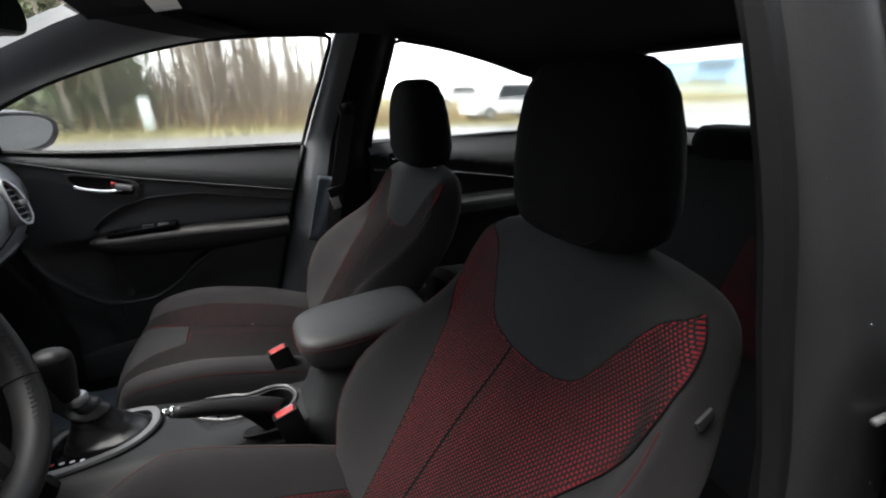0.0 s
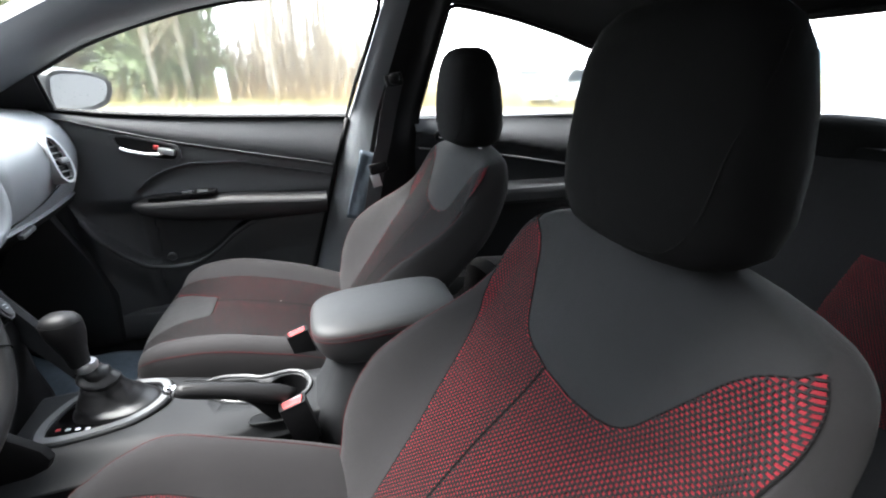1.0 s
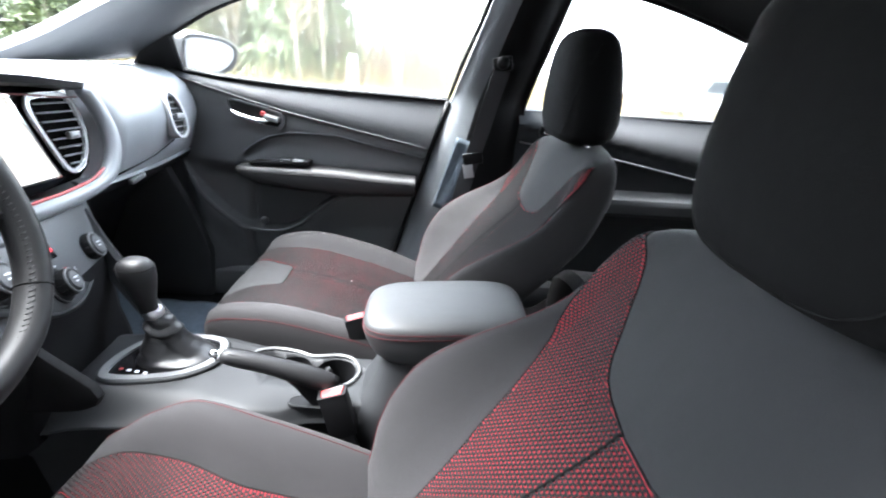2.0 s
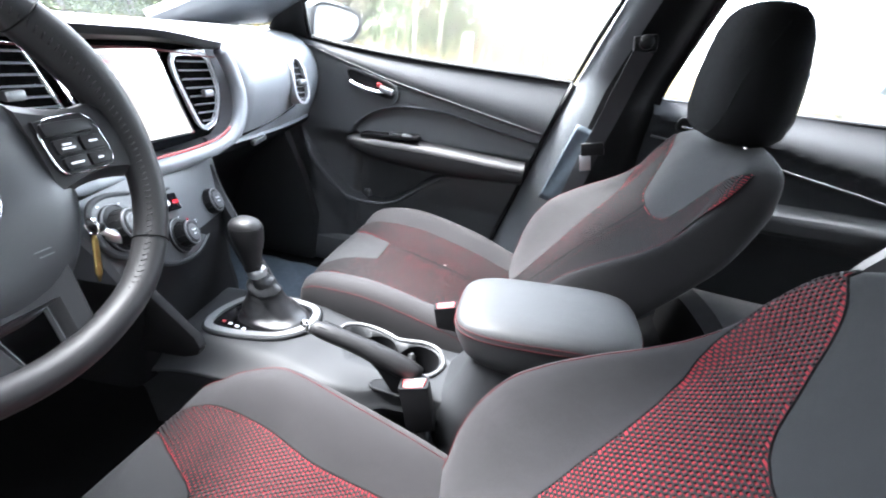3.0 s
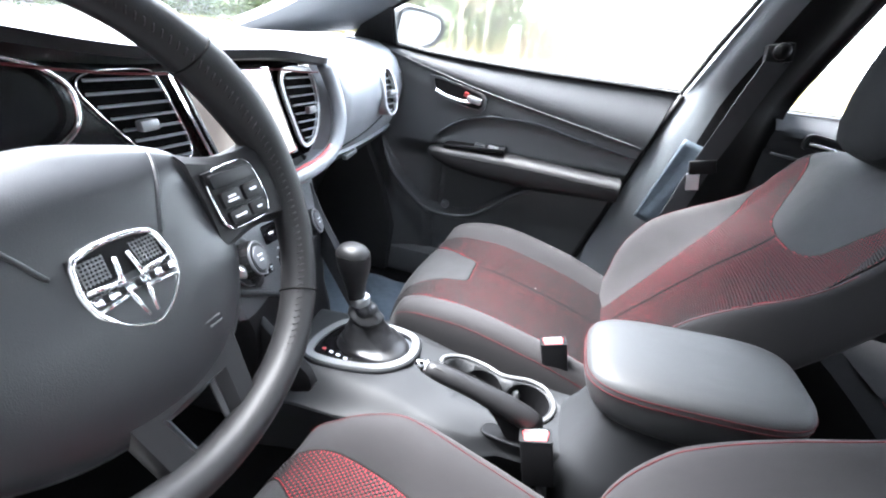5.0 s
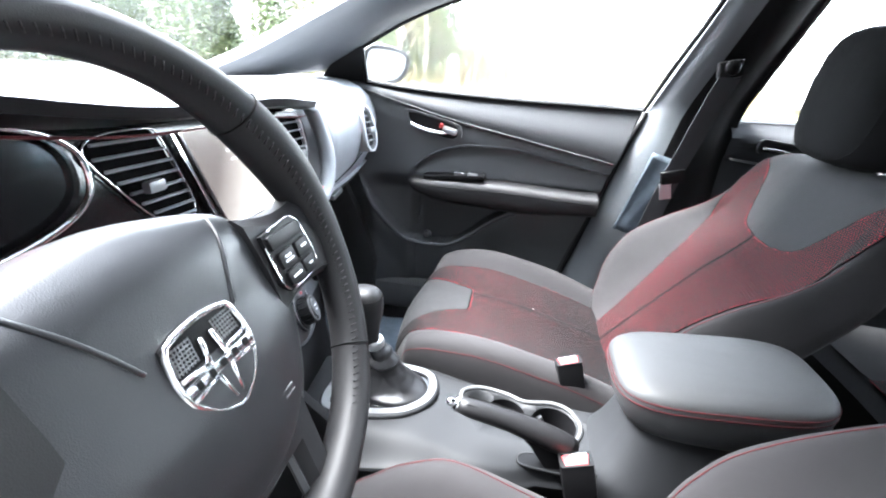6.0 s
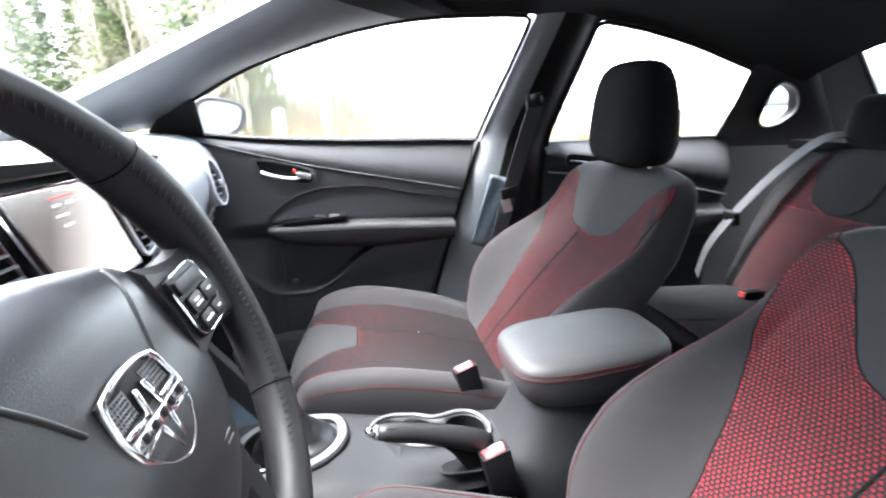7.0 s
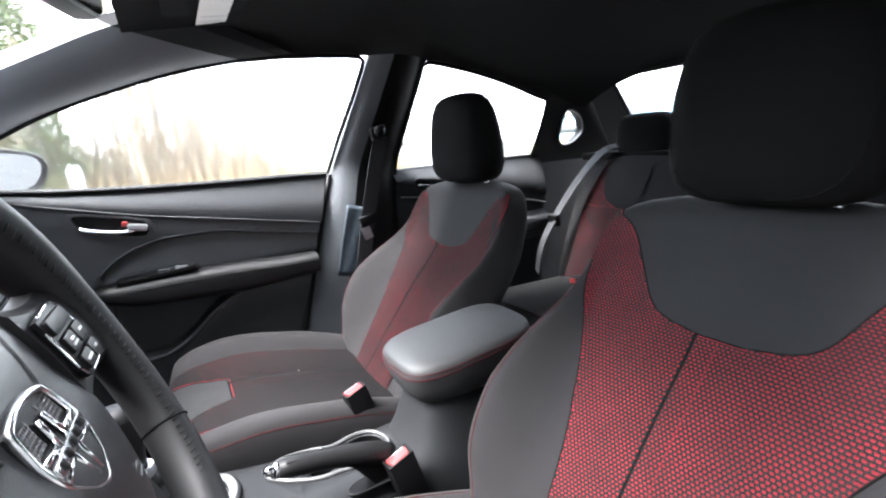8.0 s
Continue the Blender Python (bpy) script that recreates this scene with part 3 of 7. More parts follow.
def body_pillar_driver():
    """The painted door post beside the open driver's door, with its rubber seal."""
    p = thing("door_post", "dark grey painted door post with rubber seal and water drops", "door post", (0.35, -0.75, 0.3), kind="structure")
    base = p.matrix_basis.translation
    def front(z):
        return smooth_table([(0.25, 0.40), (0.80, 0.355), (1.0, 0.312), (1.14, 0.300), (1.34, 0.29)], z)
    def yy(z):
        return smooth_table([(0.25, -0.72), (0.80, -0.705), (1.0, -0.692), (1.14, -0.662), (1.34, -0.58)], z)
    seal, face, gap, outer = [], [], [], []
    for i in range(30):
        z = 0.25 + 1.09 * i / 29
        x, y = front(z), yy(z)
        w = lerp_table([(0.25, 0.20), (0.80, 0.15), (1.02, 0.115), (1.14, 0.09), (1.32, 0.09)], z)
        seal.append([Vector(q) - base for q in ((x + 0.16, y + 0.07, z), (x + 0.09, y + 0.05, z), (x + 0.03, y + 0.018, z), (x + 0.006, y + 0.004, z), (x, y - 0.004, z), (x + 0.008, y - 0.012, z), (x + 0.024, y - 0.012, z), (x + 0.034, y - 0.006, z), (x + 0.042, y + 0.004, z))])
        face.append([Vector((x + 0.036 + w * t, y + 0.004 - 0.018 * math.sin(math.pi * t) ** 0.7 - 0.02 * t, z)) - base for t in np.linspace(0, 1, 12)])
        gap.append(Vector((x + 0.04 + w, y - 0.016, z)) - base)
        outer.append([Vector((x + 0.042 + w + t, y - 0.030 - 0.05 * t, z)) - base for t in (0, 0.03, 0.08, 0.2)])
    part("rubber_seal", skin(seal), M_RUBBER, p)
    part("post_face", skin(face), M_PAINT, p)
    part("seam", tube(gap, 0.006, 8), M_RUBBER, p)
    part("outer_panel", skin(outer), M_PAINT, p)
    rng = random.Random(8)
    for k in range(9):
        z = rng.uniform(0.75, 1.2)
        t = rng.uniform(0.1, 0.95)
        w = lerp_table([(0.80, 0.15), (1.02, 0.115), (1.14, 0.09)], z)
        c = Vector((front(z) + 0.036 + w * t, yy(z) + 0.003 - 0.018 * math.sin(math.pi * t) ** 0.7 - 0.02 * t, z)) - base
        r = rng.uniform(0.0009, 0.0018)
        part("water_drop", skin([[c + Vector((a * k2, -h, b * k2)) for a, _, b in ring(0, 0, 0, r, r * 0.8, 8, 2, "xz")] for k2, h in ((1, -0.001), (0.8, 0.001), (0.2, 0.0016))], True, True), M_DROP, p)
    return p


body_pillar_driver()


def roof():
    rows = []
    for i in range(49):
        x = -0.27 + 1.60 * i / 48
        ze = smooth_table(WINDOW_TOP, max(x, -0.03)) + 0.004
        ye = glass_y(ze) + 0.01
        rise = 0.075 * step(-0.5, 0.0, x) + 0.050 * step(0.75, 1.30, x)
        row = []
        for k in range(33):
            t = -1 + 2 * k / 32
            y = ye * math.copysign(abs(t) ** 0.8, t)
            row.append((x, y, ze + rise * (1 - abs(t) ** 3.2)))
        rows.append(row)
    bm = skin(rows)
    ob = part("ceiling", bm, M_LINER)
    tagged(ob, "black fabric roof lining of the car", "ceiling", kind="structure")
    shell = part("roof_shell", skin([[(x, y * 1.04, z + 0.03) for x, y, z in r] for r in rows]), M_PAINT)
    tagged(shell, "dark grey painted roof of the car", "roof", kind="structure")


roof()


def rear_body():
    for s in (1, -1):
        p = thing("pillar_c_trim", "black rear pillar trim with a small quarter window", "pillar trim", (1.3, s * 0.72, 0.97), kind="structure")
        base = p.matrix_basis.translation
        def on(x, z, d=0.0):
            return Vector((x, s * (glass_y(z) - d), z)) - base
        outer = [(1.095, 0.93), (1.70, 0.93), (1.66, 0.99), (1.36, 1.235), (1.25, 1.225), (1.085, 1.195)]
        inner = [(p.x, p.y) for p in curve_pts([(1.232, 1.035, 0), (1.275, 1.000, 0), (1.335, 1.012, 0), (1.366, 1.060, 0), (1.310, 1.122, 0), (1.225, 1.140, 0)], 5, True)]
        bm = bmesh.new()
        o = [bm.verts.new(on(x, z, 0.012)) for x, z in outer]
        i = [bm.verts.new(on(x, z, 0.004)) for x, z in inner]
        i2 = [bm.verts.new(on(x, z, -0.03)) for x, z in inner]
        for k in range(6):
            for q in range(5):
                bm.faces.new((o[k], i[5 * k + q + 1 if 5 * k + q + 1 < 30 else 0], i[5 * k + q]))
            bm.faces.new((o[k], o[(k + 1) % 6], i[(5 * k + 5) % 30]))
        for k in range(30):
            bm.faces.new((i[k], i[(k + 1) % 30], i2[(k + 1) % 30], i2[k]))
        part("trim_cover", bm, M_BLACK, p)
        g = bmesh.new()
        g.faces.new([g.verts.new(on(x, z, -0.02)) for x, z in inner])
        pane = part("quarter_pane", g, M_GLASS, p)
        pane.visible_shadow = False
        part("inner_edge", tube([on(x, z, 0.008) for x, z in inner], 0.004, 6, True), M_PILLAR, p)
        # the lining between the side and the rear window
        edge = [(1.30, 0.53, 1.25), (1.43, 0.555, 1.147), (1.55, 0.58, 1.05), (1.655, 0.60, 0.967)]
        rows = [[Vector((x, s * y, z)) - base, Vector((x - 0.03, s * (y + 0.05), z - 0.005)) - base, Vector((x - 0.05, s * (glass_y(z) - 0.02), z)) - base] for x, y, z in edge]
        part("rear_lining", skin(rows), M_PLASTIC, p)
    w = thing("window_3", "clear rear window of the car", "window", (1.5, 0, 1.1), kind="structure")
    base = w.matrix_basis.translation
    corner = [(1.30, -0.53, 1.25), (1.30, 0.53, 1.25), (1.655, 0.60, 0.967), (1.655, -0.60, 0.967)]
    g = bmesh.new()
    g.faces.new([g.verts.new(Vector(c) - base) for c in corner])
    pane = part("pane", g, M_WETGLASS, w)
    pane.visible_shadow = False
    part("seal", tube([Vector(c) - base for c in curve_pts(corner, 1, True)], 0.012, 8, True), M_RUBBER, w)
    shelf = part("parcel_shelf", box(0.45, 1.30, 0.03, (1.50, 0, 0.945), 0.006), M_CARPET)
    tagged(shelf, "black carpeted shelf behind the rear seat", "parcel shelf", kind="structure")
    tail = part("boot_wall", box(0.03, 1.5, 0.65, (1.74, 0, 0.62), 0.005), M_CARPET)
    tagged(tail, "black carpeted wall behind the rear seat", "wall", kind="structure")


rear_body()

# windscreen
ws = thing("windscreen", "clear windscreen of the car", "window", (-0.7, 0, 1.15), kind="structure")
wb = bmesh.new()
wr = []
for k in range(13):
    t = -1 + k / 6
    wr.append([Vector((-1.08 - 0.10 * (1 - t * t) + u * 0.80, t * (0.66 - 0.15 * u), 0.995 + 0.345 * u + 0.01 * (1 - t * t))) - Vector((-0.7, 0, 1.15)) for u in np.linspace(0, 1, 5)])
wpane = part("pane", skin(wr), M_GLASS, ws)
wpane.visible_shadow = False

# floor pan, tunnel sides and outer skin
fl = part("floor", skin([[(x, y, 0.262 + (0.05 * step(0.55, 0.62, x)) + 0.004 * math.sin(19 * x) * math.sin(23 * y) + 0.42 * step(-0.78, -1.0, x) ** 1.5) for y in np.linspace(-0.76, 0.80, 40)] for x in np.linspace(-1.05, 1.75, 70)]), M_CARPET)
tagged(fl, "black carpeted car floor", "floor", kind="structure")
sk = part("outer_skin", skin([[(x, 0.90 - 0.05 * ((z - 0.6) / 0.4) ** 2, z) for z in np.linspace(0.22, 0.965, 8)] for x in np.linspace(-1.05, 1.75, 20)]), M_PAINT)
tagged(sk, "dark grey painted outside of the car", "car body", kind="structure")
fw = part("bulkhead", box(0.04, 1.66, 0.75, (-1.10, 0.03, 0.60), 0.005), M_CARPET)
tagged(fw, "black wall below the windscreen", "wall", kind="structure")
# Dark panel set over the door's front, where the dashboard's shade falls.
kick = part("kick_panel", slab([(-1.06, 0.27), (-0.575, 0.27), (-0.560, 0.44), (-0.600, 0.58), (-0.655, 0.70), (-0.690, 0.79), (-1.06, 0.80)], 0.03, axes((0, 0.722, 0), (1, 0, 0), (0, 0, 1)), 0.008), M_KICK)
tagged(kick, "black carpeted footwell side panel, dark for the dashboard's shade", "kick panel", kind="structure")
rs = part("rocker_cover", box(1.9, 0.07, 0.10, (-0.25, 0.755, 0.31), 0.02), M_PLASTIC)
tagged(rs, "dark plastic sill cover beside the floor", "sill cover", kind="structure")
rs2 = part("rocker_cover", box(1.5, 0.10, 0.10, (-0.35, -0.775, 0.30), 0.02), M_PLASTIC)
tagged(rs2, "dark plastic sill cover beside the floor", "sill cover", kind="structure")


# ---- front seats ----
BACK_X = [(0.40, 0.105), (0.46, 0.150), (0.55, 0.222), (0.65, 0.305), (0.757, 0.400), (0.84, 0.440), (0.89, 0.463), (0.912, 0.482), (0.925, 0.510), (0.930, 0.53)]
BACK_W = [(0.40, 0.20), (0.44, 0.226), (0.50, 0.256), (0.58, 0.277), (0.65, 0.274), (0.72, 0.261), (0.77, 0.248), (0.81, 0.240), (0.85, 0.234), (0.88, 0.2265), (0.905, 0.205), (0.92, 0.162), (0.930, 0.06)]
BACK_T = [(0.40, 0.09), (0.55, 0.115), (0.70, 0.128), (0.82, 0.125), (0.88, 0.100), (0.905, 0.08), (0.92, 0.05), (0.930, 0.015)]
BACK_B = [(0.40, 0.004), (0.44, 0.016), (0.50, 0.046), (0.56, 0.082), (0.62, 0.106), (0.66, 0.112), (0.69, 0.104), (0.72, 0.084), (0.75, 0.054), (0.78, 0.030), (0.82, 0.014), (0.90, 0.004), (0.93, 0.0)]
SEAM_OUT = [(0.40, 0.100), (0.50, 0.112), (0.575, 0.126), (0.615, 0.137), (0.64, 0.148), (0.665, 0.158), (0.69, 0.171), (0.715, 0.186), (0.735, 0.195), (0.76, 0.199), (0.80, 0.191), (0.84, 0.180), (0.87, 0.162), (0.905, 0.125), (0.93, 0.040)]
INSERT_Z = 0.753
INSERT_EDGE = [(0.753, 0.026), (0.757, 0.058), (0.765, 0.088), (0.78, 0.108), (0.81, 0.127), (0.835, 0.142), (0.865, 0.160), (0.885, 0.178), (0.901, 0.2030), (0.905, 0.2015), (0.92, 0.161), (0.93, 0.059)]
MESH_TURN = [(0.40, 0.0), (0.66, 0.0), (0.71, 0.03), (0.74, 0.10), (0.77, 0.25), (0.80, 0.42), (0.83, 0.56), (0.865, 0.70), (0.905, 0.78)]


def back_front(u, z):
    """The front face of the backrest at a side distance u and a height z."""
    a = abs(u)
    f, w, t, b, l2 = (smooth_table(tab, z) for tab in (BACK_X, BACK_W, BACK_T, BACK_B, SEAM_OUT))
    if a <= l2:
        d = -0.12 * b * (a / l2) ** 2
    else:
        k = math.asin(min(1.0, (a - l2) / max(1e-4, w - l2))) / (math.pi / 2)
        d = bolster_depth(k, b, t)
    return Vector((f + d, u, z))


def bolster_depth(k, b, t):
    if k < 0.56:
        return -0.12 * b - 0.88 * b * math.sin(math.pi / 2 * k / 0.56) ** 1.7
    return -b + (0.5 * t + b) * ((k - 0.56) / 0.44) ** 2.0


# cushion forms: half width, bolster rise and seam by x; the tongue panel's half width; how far the cushion is slid
CUSHION = {
    "W": [(-0.385, 0.205), (-0.375, 0.215), (-0.35, 0.235), (-0.30, 0.252), (-0.20, 0.266), (0.0, 0.270), (0.25, 0.262)],
    "B": [(-0.385, 0.0), (-0.36, 0.008), (-0.30, 0.026), (-0.20, 0.040), (0.0, 0.044), (0.25, 0.030)],
    "OUT": [(-0.385, 0.160), (-0.30, 0.166), (-0.15, 0.172), (0.25, 0.166)],
    "TONGUE": [(-0.385, 0.122), (-0.34, 0.110), (-0.28, 0.080), (-0.240, 0.062), (-0.226, 0.059), (-0.217, 0.054), (-0.212, 0.046)],
    "SLID": 0.0, "THREAD": 0.90,
}
CUSHION_DRIVER = {
    "W": CUSHION["W"],
    "B": [(-0.385, 0.0), (-0.36, 0.004), (-0.30, 0.012), (-0.25, 0.038), (-0.18, 0.064), (-0.08, 0.054), (0.0, 0.042), (0.25, 0.014)],
    "OUT": [(-0.385, 0.150), (-0.33, 0.180), (-0.28, 0.192), (-0.18, 0.174), (-0.08, 0.152), (0.25, 0.154)],
    "TONGUE": [(-0.385, 0.140), (-0.34, 0.142), (-0.28, 0.110), (-0.240, 0.086), (-0.226, 0.078), (-0.217, 0.070), (-0.212, 0.060)],
    "SLID": 0.062, "THREAD": 0.70,
}


def cush_path(v):
    """The middle line of the cushion's top, from the front edge's foot (0) to the rear (1): x and z."""
    pts = [(0.0, -0.372, 0.375), (0.04, -0.384, 0.41), (0.09, -0.378, 0.45), (0.135, -0.358, 0.484), (0.18, -0.325, 0.508), (0.25, -0.27, 0.521), (0.36, -0.20, 0.520), (0.60, -0.03, 0.486), (0.80, 0.11, 0.442), (1.0, 0.25, 0.395)]
    return smooth_table([(a, b) for a, b, c in pts], v), smooth_table([(a, c) for a, b, c in pts], v)


def cush_top(u, v, form):
    x, z = cush_path(v)
    a = abs(u)
    w, b, l2 = (smooth_table(form[tab], x) for tab in ("W", "B", "OUT"))
    lean = step(0.20, 0.10, v)
    if a <= l2:
        rise = 0.22 * b * (a / l2) ** 2
    else:
        k = math.asin(min(1.0, (a - l2) / max(1e-4, w - l2))) / (math.pi / 2)
        rise = cush_side(k, b)
    return Vector((x + form["SLID"] + lean * 0.05 * (a / 0.25) ** 2, u, z + rise * (1 - 0.6 * lean)))


def cush_side(k, b):
    if k < 0.40:
        return 0.22 * b + 0.78 * b * math.sin(math.pi / 2 * k / 0.40)
    return b - (0.055 + b) * ((k - 0.40) / 0.60) ** 2.4


def patch(point, lines, low, high, params, n, sign):
    """A piece of a cushion's skin between two side lines, with rows closing up towards the outer one."""
    rows = []
    for q in params:
        a, b = low(q), high(q)
        rows.append([point(sign * (a + (b - a) * (1 - (1 - i / n) ** 2)), q) for i in range(n + 1)])
    return rows


def net(point, low, high, q0, q1, length, sign, away=(-1, 0, 0), lift=0.0016, pitch=0.0046, cell=0.0061):
    """Raised black threads over the red backing: cross ribs with staggered bars between them."""
    verts, faces = [], []
    count = int(length / pitch)
    def quad(u0, u1, qa, qb, along):
        """One raised thread with its two long sides."""
        k = len(verts)
        feet = []
        for u, q in ((u0, qa), (u1, qa), (u1, qb), (u0, qb)):
            p = point(sign * u, q)
            du = p - point(sign * (u - 0.001), q)
            dq = point(sign * u, q + (q1 - q0) * 0.004) - p
            nn = du.cross(dq).normalized()
            if nn.dot(Vector(away) + Vector((0, 1.6 * u * sign, 0))) < 0:
                nn = -nn
            verts.append(p + nn * lift)
            feet.append(p - nn * 0.0003)
        verts.extend(feet)
        faces.append((k, k + 1, k + 2, k + 3))
        for i, j in (((0, 1), (3, 2)) if along else ((0, 3), (1, 2))):
            faces.append((k + i, k + j, k + 4 + j, k + 4 + i))
    def spread(q, b):
        """Side distances and lengths along the skin from the middle out to b."""
        us = [b * (1 - (1 - j / 40) ** 2) for j in range(41)]
        ps = [point(sign * u, q) for u in us]
        ls = [0.0]
        for p, r in zip(ps, ps[1:]):
            ls.append(ls[-1] + (r - p).length)
        return us, ls
    for i in range(count):
        qa = q0 + (q1 - q0) * (i + 0.33) / count
        qb = q0 + (q1 - q0) * (i + 0.67) / count
        a, b = low(qa) + 0.0004, high(qa) - 0.0004
        m = max(6, int((b - a) / 0.005))
        for j in range(m):
            quad(a + (b - a) * (1 - (1 - j / m) ** 2), a + (b - a) * (1 - (1 - (j + 1) / m) ** 2), qa, qb, True)
        qc = q0 + (q1 - q0) * (i + 1.33) / count
        us, ls = spread(qa, b)
        a, b = max(a, low(min(q1, qc)) + 0.001), min(b, high(min(q1, qc)) - 0.001)
        at = 0.0 if i % 2 else cell / 2
        while at < ls[-1] and i < count - 1:
            u = float(np.interp(at, ls, us))
            if (a < u or (at == 0.0 and a < 0.002 and sign > 0)) and u < b - 0.0015:
                w = 0.00105 * float(np.interp(at + 0.002, ls, us) - np.interp(at - 0.002, ls, us)) / 0.004
                quad(u - w, u + w, qb, qc, False)
            at += cell
    return verts, faces


def headrest(parent, x, z0, z1, a, b, material, post_gap=0.07):
    hz = z1 - z0
    prof = [(0.0, 0.62, 0.55), (0.03, 0.80, 0.78), (0.09, 0.93, 0.95), (0.22, 1.0, 1.05), (0.42, 1.0, 1.03), (0.62, 0.965, 0.96), (0.80, 0.88, 0.86), (0.91, 0.77, 0.72), (0.97, 0.62, 0.55), (1.0, 0.42, 0.34)]
    rings = [ring(x + 0.012 * (0.5 - t), 0, z0 + hz * t, a * ka, b * kb, 36, 2.7) for t, kb, ka in prof]
    hr = part("headrest", skin(rings, True, True), material, parent, "black cloth headrest")
    def on_front(v, t):
        kb, ka = lerp_table([(p[0], p[1]) for p in prof], t), lerp_table([(p[0], p[2]) for p in prof], t)
        return Vector((x + 0.012 * (0.5 - t) - a * ka * (1 - min(0.999, abs(v) / kb) ** 2.7) ** (1 / 2.7), v * b, z0 + hz * t))
    for s in (1, -1):
        line = [(0.86, 0.86), (0.90, 0.72), (0.88, 0.50), (0.84, 0.30), (0.74, 0.16), (0.58, 0.085), (0.38, 0.05), (0.15, 0.04)]
        part("seam", tube(curve_pts([on_front(s * v, t) + Vector((-0.0002, 0, 0)) for v, t in line], 4), 0.0011, 6), M_SEAM, hr)
    for s in (1, -1):
        part("post", tube([(x + 0.012, s * post_gap, z0 + 0.02), (x + 0.028, s * post_gap, z0 - 0.045)], 0.0065, 10), M_CHROME, hr, "chrome headrest post")
    for s in (1, -1):
        part("post_sleeve", skin([ring(x + 0.026, s * post_gap, z0 - 0.022 + h, 0.016 * k, 0.02 * k, 16, 2.6) for h, k in ((0, 1), (0.012, 1), (0.016, 0.7))], True, True), M_PILLAR, parent, "grey plastic headrest sleeve")
    return hr


def car_seat(form):
    s = thing("bucket_seat", "black cloth front seat with red mesh panels and headrest", "car seat", (0, 0, 0.27), group="front seats")
    drop = Vector((0, 0, -0.27))
    low_z = [0.40 + (INSERT_Z - 0.40) * i / 44 for i in range(45)]
    high_z = [INSERT_Z + (0.930 - INSERT_Z) * (i / 26) for i in range(27)]
    zs = low_z + high_z[1:]
    insert = lambda z: min(smooth_table(INSERT_EDGE, z), outer(z) - 0.0006) if z < 0.9015 else smooth_table(INSERT_EDGE, z)
    outer = lambda z: smooth_table(SEAM_OUT, z) + (full(z) - smooth_table(SEAM_OUT, z)) * math.sin(math.pi / 2 * smooth_table(MESH_TURN, z))
    full = lambda z: smooth_table(BACK_W, z)
    # shell: bolsters, sides and back in one piece
    rows = []
    for z in zs:
        f, w, t, b = (smooth_table(tab, z) for tab in (BACK_X, BACK_W, BACK_T, BACK_B))
        o = smooth_table(SEAM_OUT, z)
        half = []
        for i in range(25):
            k = i / 24
            d = bolster_depth(k, b, t)
            half.append(Vector((f + d, o + (w - o) * math.sin(k * math.pi / 2), z)))
        for i in range(1, 9):
            k = i / 8
            half.append(Vector((f + t * (0.5 + 0.5 * math.sin(k * math.pi / 2)), w * math.cos(k * math.pi / 2) if i < 8 else 0.0, z)))
        left = [Vector((p.x, -p.y, p.z)) for p in reversed(half[:-1])]
        rows.append([p + drop for p in half + left])
    shell = part("backrest", skin(rows), M_BOLSTER, s, "dark grey cloth backrest with side bolsters")
    # insert panel over the shoulders
    spread = [math.sin(math.pi / 2 * t) for t in np.linspace(-1, 1, 45)]
    rows = [[back_front(min(insert(z), full(z) - 0.0008) * t, z) + drop + Vector((-0.0018, 0.0012 * t, 0)) for t in spread] for z in high_z]
    part("shoulder_panel", skin(rows), M_FABRIC, shell, "smooth charcoal cloth shoulder panel")
    def pt(u, z):
        """A point just proud of the backrest's face."""
        p = back_front(u, z)
        h = -0.0006 if u > 0 else 0.0006
        nn = ((back_front(u + h, z) - p) / h).cross(back_front(u, z + 0.002) - p).normalized()
        return p + (nn if nn.x < 0 else -nn) * 0.0022 + drop
    inner = lambda z: insert(z) if z > INSERT_Z else 0.0
    for sg in (1, -1):
        part("red_panel", skin(patch(pt, None, lambda z: 0.0, outer, low_z, 80, sg)), M_RED, shell, "red backing of the mesh panel")
        mz = [z for z in high_z if z < 0.901] + [0.901]
        part("red_panel", skin(patch(pt, None, insert, outer, mz, 60, sg)), M_RED, shell, "red backing of the mesh panel")
        part("mesh_net", net(pt, inner, outer, 0.41, 0.900, 0.58, sg), M_NET, shell, "black threads of the mesh", False)
        part("seam", tube([pt(sg * min(outer(z), full(z) - 0.001), z) for z in np.linspace(0.42, 0.900, 90)], 0.0013, 6), M_SEAM, shell)
        part("stitching", tube([back_front(sg * (smooth_table(SEAM_OUT, z) + (full(z) - smooth_table(SEAM_OUT, z)) * 0.76), z) + drop + Vector((-0.0004, 0, 0)) for z in np.linspace(0.46, 0.80, 50)], 0.0008, 5), M_THREAD, shell, "red thread along the bolster")
        edge = [pt(sg * insert(z), z) + Vector((0.0004, 0, 0)) for z in mz]
        part("seam", tube(edge, 0.0013, 6), M_SEAM, shell)
    part("seam", tube([pt(0.030, z) + Vector((-0.0006, 0, 0)) for z in np.linspace(0.41, INSERT_Z, 40)], 0.0024, 6), M_SEAM, shell)
    part("seam", tube([pt(u, INSERT_Z) + Vector((0.0004, 0, 0)) for u in np.linspace(-0.026, 0.026, 7)], 0.0013, 6), M_SEAM, shell)
    # cushion
    vs = [i / 60 for i in range(61)]
    v_tongue = 0.345
    tongue = lambda v: smooth_table(form["TONGUE"], cush_path(v)[0])
    cin = lambda v: 0.0
    cout = lambda v: smooth_table(form["OUT"], cush_path(v)[0])
    ct = lambda u, v: cush_top(u, v, form) + drop
    rows = []
